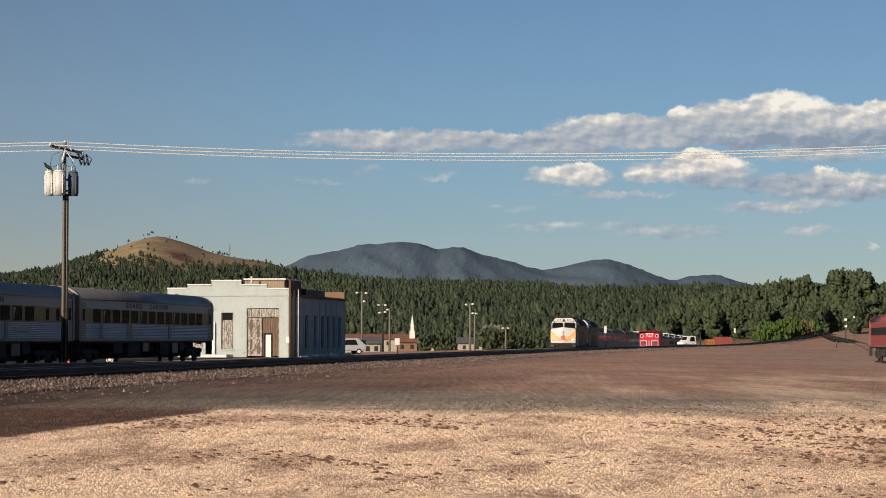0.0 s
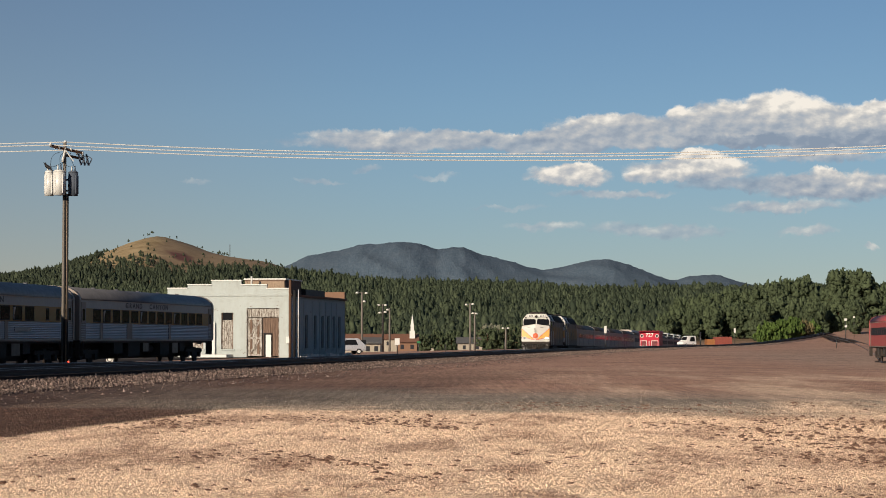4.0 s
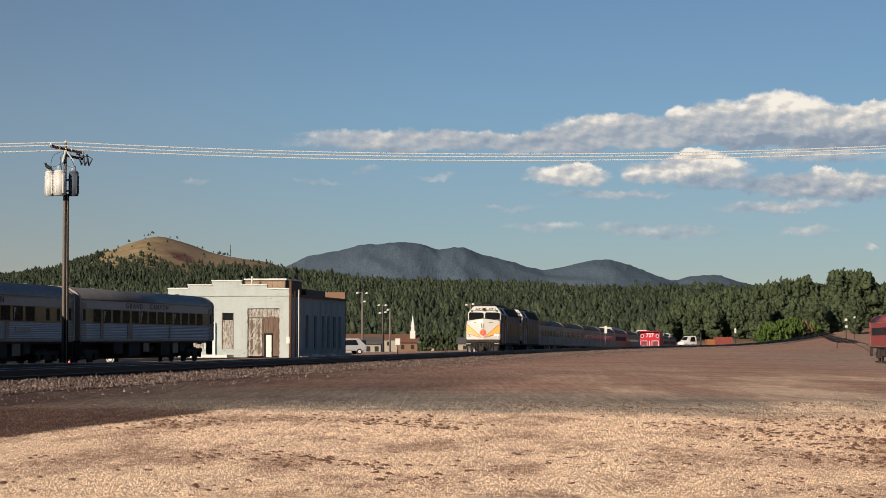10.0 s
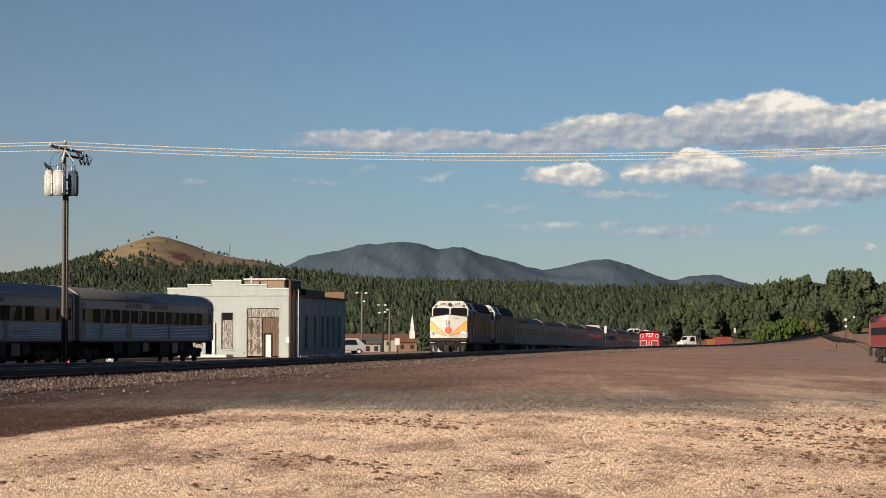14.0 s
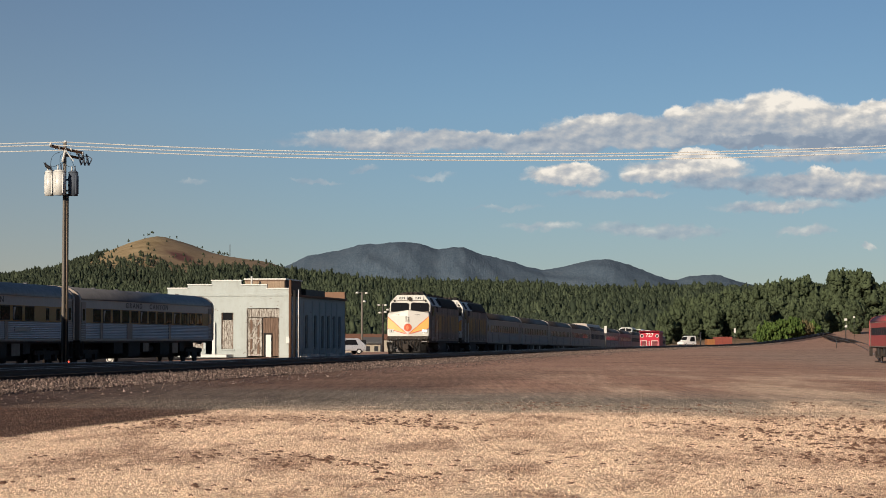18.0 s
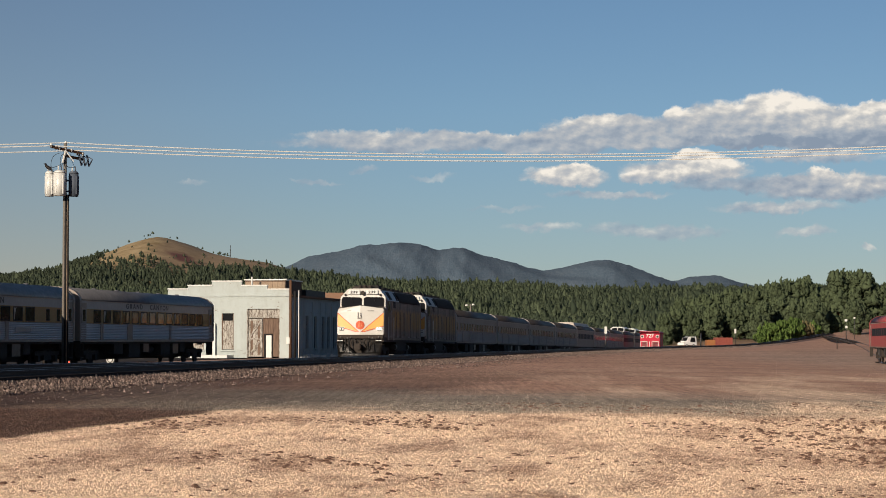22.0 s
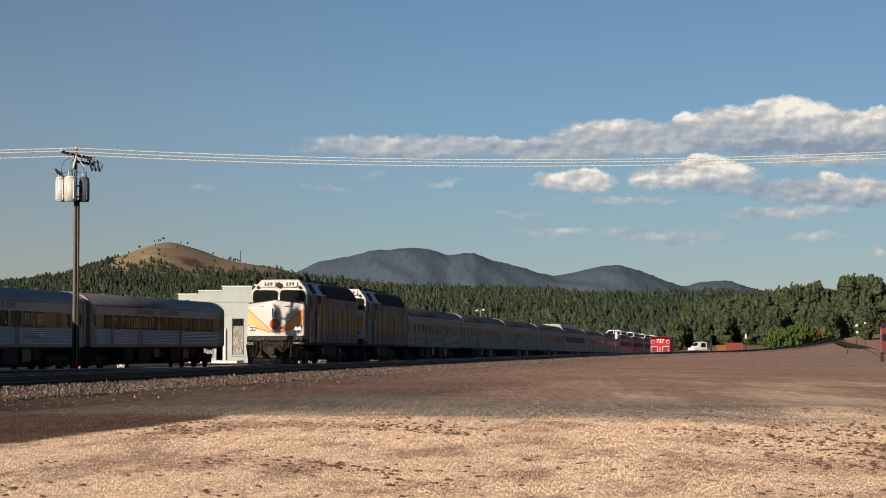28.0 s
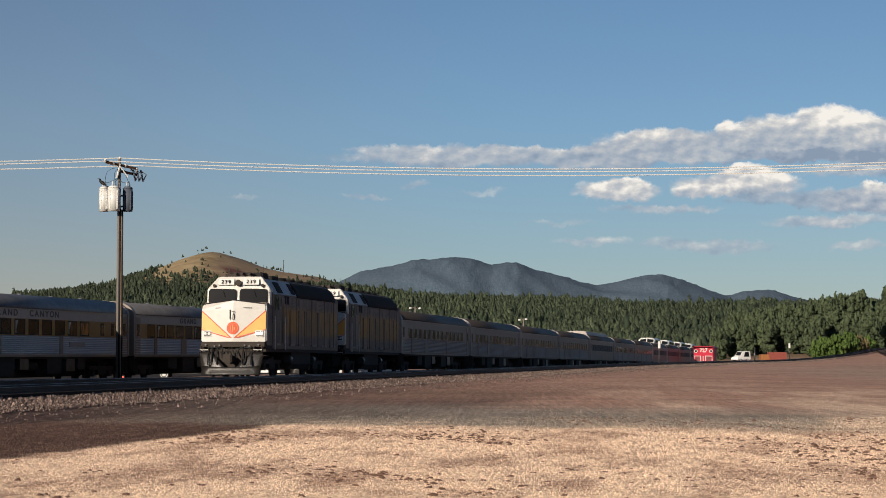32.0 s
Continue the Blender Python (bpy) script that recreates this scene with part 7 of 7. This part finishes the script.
def wagon(px_, y, label, paint, w, h, top):
    x = at_px(px_, y)
    z1 = 1.6 + (602 - top) / 4000 * y
    c = new("freight_wagon")
    tagged(c, label, "freight wagon", "wagons in the yard")
    c.matrix_basis = pose(x, y, z1 - h, 0, 0, 4)
    part_box("body", paint, c, -w / 2, w / 2, -1.3, 1.3, 0.9, h)
    for k in range(6):
        xx = -w / 2 + k * w / 5
        part_box("rib", paint, c, xx - 0.07, xx + 0.07, -1.36, 1.36, 0.9, h - 0.05)
    part_box("sill", M_UNDER, c, -w / 2 - 0.2, w / 2 + 0.2, -1.2, 1.2, 0.6, 0.92)
    for xx in (-w / 2 + 0.8, w / 2 - 0.8):
        for sy in (-0.75, 0.75):
            bm = bmesh.new()
            rod(bm, (xx, sy - 0.06, 0.42), (xx, sy + 0.06, 0.42), 0.42, None, 14)
            part("wheel", bm, M_UNDER, c)


M_YARDORANGE = worn("orange_wagon_paint", (0.28, 0.12, 0.045), (0.18, 0.08, 0.035), 0.6)
M_YARDRED = worn("rust_red_wagon_paint", (0.22, 0.060, 0.045), (0.13, 0.04, 0.03), 0.6)
wagon(1256, 490, "orange open wagon in the yard", M_YARDORANGE, 1.7, 2.2, 600.5)
wagon(1278, 490, "rust-red wagon in the yard", M_YARDRED, 3.6, 2.7, 596.5)


# ---- birds
M_FEATHER = worn("black_feathers", (0.02, 0.018, 0.018), (0.01, 0.01, 0.01), 0.6)


def bird(label, spread):
    b = new("bird")
    tagged(b, label, "bird")
    bm = bmesh.new()
    bmesh.ops.create_uvsphere(bm, u_segments=12, v_segments=8, radius=0.1)
    for v in bm.verts:
        v.co = Vector((v.co.x * 2.0, v.co.y * 0.85, v.co.z * 0.85))
    part("body", bm, M_FEATHER, b)
    bm = bmesh.new()
    bmesh.ops.create_uvsphere(bm, u_segments=10, v_segments=7, radius=0.06)
    for v in bm.verts:
        v.co += Vector((-0.2, 0, 0.05))
    rod(bm, (-0.24, 0, 0.05), (-0.33, 0, 0.04), 0.022, 0.005, 6)
    part("head", bm, M_FEATHER, b)
    bm = bmesh.new()
    plate(bm, [(0.15, -0.04, 0), (0.36, -0.08, 0), (0.38, 0.08, 0), (0.15, 0.04, 0)], (0, 0, 1), 0.012)
    part("tail", bm, M_FEATHER, b)
    wings = []
    for sy in (-1, 1):
        bm = bmesh.new()
        pts = [(-0.12, 0), (-0.15, 0.2), (-0.06, 0.42), (0.08, 0.44), (0.12, 0.2), (0.14, 0)] if spread else [(-0.1, 0), (-0.06, 0.05), (0.3, 0.03), (0.1, 0)]
        plate(bm, [(x, sy * y, 0) for x, y in pts], (0, 0, 1), 0.014)
        w = part("wing", bm, M_FEATHER, b)
        w.location = (0, sy * 0.05, 0.04)
        wings.append((w, sy))
    return b, wings


perched, _ = bird("black bird perched on a transformer", False)
perched.matrix_basis = pose(px - 0.86, py + 0.05, 10.0, 0, 35, -20)
flyer, flaps = bird("black bird flying low over the lot with spread wings", True)
# seconds, and the place on its low flight across the lot
FLIGHT = [(0, 2100, 640, 40), (22.9, 2090, 640, 40), (23.2, 1800, 668, 43), (23.5, 1483, 671, 46), (23.6, 1402, 664, 47), (23.8, 1176, 652, 50), (24.0, 962, 630, 54), (24.2, 750, 606, 58), (24.4, 562, 564, 62), (24.5, 453, 543, 64),
          (24.7, 290, 517, 68), (25.0, 41, 494, 73), (25.3, -190, 478, 78), (26.2, -760, 440, 84), (32, -770, 440, 84)]


def bird_flight():
    rows = []
    for t, x, y, d in FLIGHT:
        rows.append((t, pose(at_px(x, d), d, 1.6 + (602 - y) / 4000 * d, 0, 8, -18)))
    walk(flyer, rows)
    for w, sy in flaps:
        rows = [(0, pose(0, sy * 0.05, 0.04))]
        k = 0
        while 23.2 + k * 0.1 < 25.2:
            rows.append((23.2 + k * 0.1, pose(0, sy * 0.05, 0.04, sy * (48 if k % 2 else -36))))
            k += 1
        rows.append((25.3, pose(0, sy * 0.05, 0.04)))
        rows.append((32, pose(0, sy * 0.05, 0.04)))
        walk(w, rows)


# ---- loose stones: gravel on the lot and ballast beside the rails
def stones(name, places, sizes, material, rng, label, shape=OCT, flat=0.75):
    v, f = shape
    k = len(v)
    n = len(places)
    spin = rng.uniform(0, math.tau, n)
    c, s = np.cos(spin)[:, None], np.sin(spin)[:, None]
    jit = v[None] * (1 + rng.uniform(-0.4, 0.4, (n, k, 3)))
    x, y = jit[:, :, 0] * c - jit[:, :, 1] * s, jit[:, :, 0] * s + jit[:, :, 1] * c
    verts = np.stack([x, y, jit[:, :, 2] * flat], 2) * np.asarray(sizes)[:, None, None] + np.asarray(places)[:, None, :]
    faces = f[None] + (np.arange(n) * k)[:, None, None]
    ob = new(name, mesh_np(name, verts.reshape(-1, 3), faces.reshape(-1, 3), material))
    tagged(ob, label, "gravel", kind="stuff")


M_CLOD = worn("dark_cinder_clod", (0.15, 0.085, 0.06), (0.075, 0.042, 0.03), 0.95, 0, 12)


def scatter():
    rng = np.random.default_rng(11)
    pl, sz = [], []
    for y0, y1, count, r0, r1 in ((20, 36, 95000, 0.007, 0.018), (36, 58, 85000, 0.010, 0.024), (58, 100, 24000, 0.010, 0.028), (100, 190, 9000, 0.018, 0.042), (190, 330, 4000, 0.03, 0.06)):
        for k in range(count):
            y = y0 + (y1 - y0) * rng.random()
            y += rng.normal() * 0.1 * max(0.0, y - 30)
            x = y * rng.uniform(-0.235, 0.21)
            s, l = along(x, y)
            if l > 20.6 or y < 19:
                continue
            pl.append((x, y, terrain(x, y) + 0.02 * noise.noise((x * 0.2, y * 0.1, 5)) + 0.004 * noise.noise((x * 1.7, y * 0.9, 7))))
            sz.append(r0 + (r1 - r0) * rng.random() ** 2.2)
    split = 58 + rng.normal(0, 9, len(pl))
    near = [k for k, p in enumerate(pl) if p[1] < split[k]]
    far = [k for k, p in enumerate(pl) if p[1] >= split[k]]
    stones("gravel", [pl[k] for k in near], [sz[k] for k in near], M_LOOSE, rng, "loose pale gravel spread over the lot", PYR, 0.85)
    stones("gravel", [pl[k] for k in far], [sz[k] for k in far], M_LOOSE, rng, "loose cinder spread over the far lot", PYR, 0.5)
    pl, sz = [], []
    for k in range(26000):
        y = 20 + 38 * rng.random() ** 1.25
        x = y * rng.uniform(-0.235, 0.21)
        n = noise.noise((x * 0.30 + y * 0.1, y * 0.10, 21)) + 0.35 * noise.noise((x * 1.3, y * 0.6, 23)) + 0.3 * smooth(0.02, 0.2, x / y - 0.002 * (y - 24))
        s, l = along(x, y)
        if l > 12.6 or (rng.random() > 0.03 and (n < 0.10 + 0.1 * rng.random() or rng.random() > (n + 0.02) * 1.5)):
            continue
        pl.append((x, y, terrain(x, y)))
        sz.append(0.012 + 0.055 * rng.random() ** 3)
    stones("clods", pl, sz, M_CLOD, rng, "dark brown clods and cinders strewn on the pale gravel", ICO, 0.5)
    pl, sz = [], []
    for k in range(52000):
        s = 40 + 500 * rng.random() ** 1.9
        l = 21.49 - (1.15 * rng.random() ** 1.1 if k % 14 else 2.4 * rng.random())
        x, y = on(s, l)
        x, y = x + near_track_x(s) * TY, y - near_track_x(s) * TX
        z = near_rail(y) - 0.26 - min(1.15, 21.49 - l) * 0.25 - max(0.0, 20.34 - l) * 0.12
        pl.append((x, y, z + rng.uniform(-0.02, 0.03)))
        sz.append((0.014 + 0.040 * rng.random() ** 2.5) * (1 + s / 420))
    stones("ballast", pl, sz, M_BALLAST, rng, "coarse reddish grey ballast below the rails", PYR)


scatter()

# ---- how the train rolls in: seconds and metres short of its last place
TRAIN_U = [(0, 181.36), (2, 165.73), (4, 150.27), (6, 133.0), (8, 118.5), (10, 106.34), (12, 95.76), (14, 85.05), (16, 74.26), (18, 64.65), (20, 55.29), (22, 45.46), (24, 35.87), (26, 26.67), (28, 17.62), (30, 8.97), (32, 0.1)]


def motions():
    rows = [(t, u) for t, u in TRAIN_U]
    tilt = -math.degrees(math.atan(0.0055))
    for thing, back in train:
        out = []
        for t, u in rows:
            s = u + 104.45 - 0.95 + back
            out.append((t, on_track(s, L_MAIN, main_rail(s), tilt)))
        walk(thing, out)
    def rolled(t):
        for (t0, a0), (t1, b0) in zip(TRAIN_U, TRAIN_U[1:]):
            if t <= t1:
                return TRAIN_U[0][1] - (a0 + (b0 - a0) * (t - t0) / (t1 - t0))

    wheels = [(o, o.location.copy()) for o in loco.children if o.name.split(".")[0] == "wheelset"]
    for o, c in wheels:
        walk(o, [(k / 15, pose(*c, math.degrees(rolled(k / 15) / 0.5))) for k in range(481)])
    bird_flight()
    base = cloud_bank.matrix_basis.copy()
    sx = Matrix.Translation((-13, 0, 0))
    cloud_bank.scale = (1.2, 1.2, 1.2)
    walk(cloud_bank, [(0, base), (16, Matrix.Translation((-7.5, 0, 0)) @ base), (32, sx @ base)])


motions()
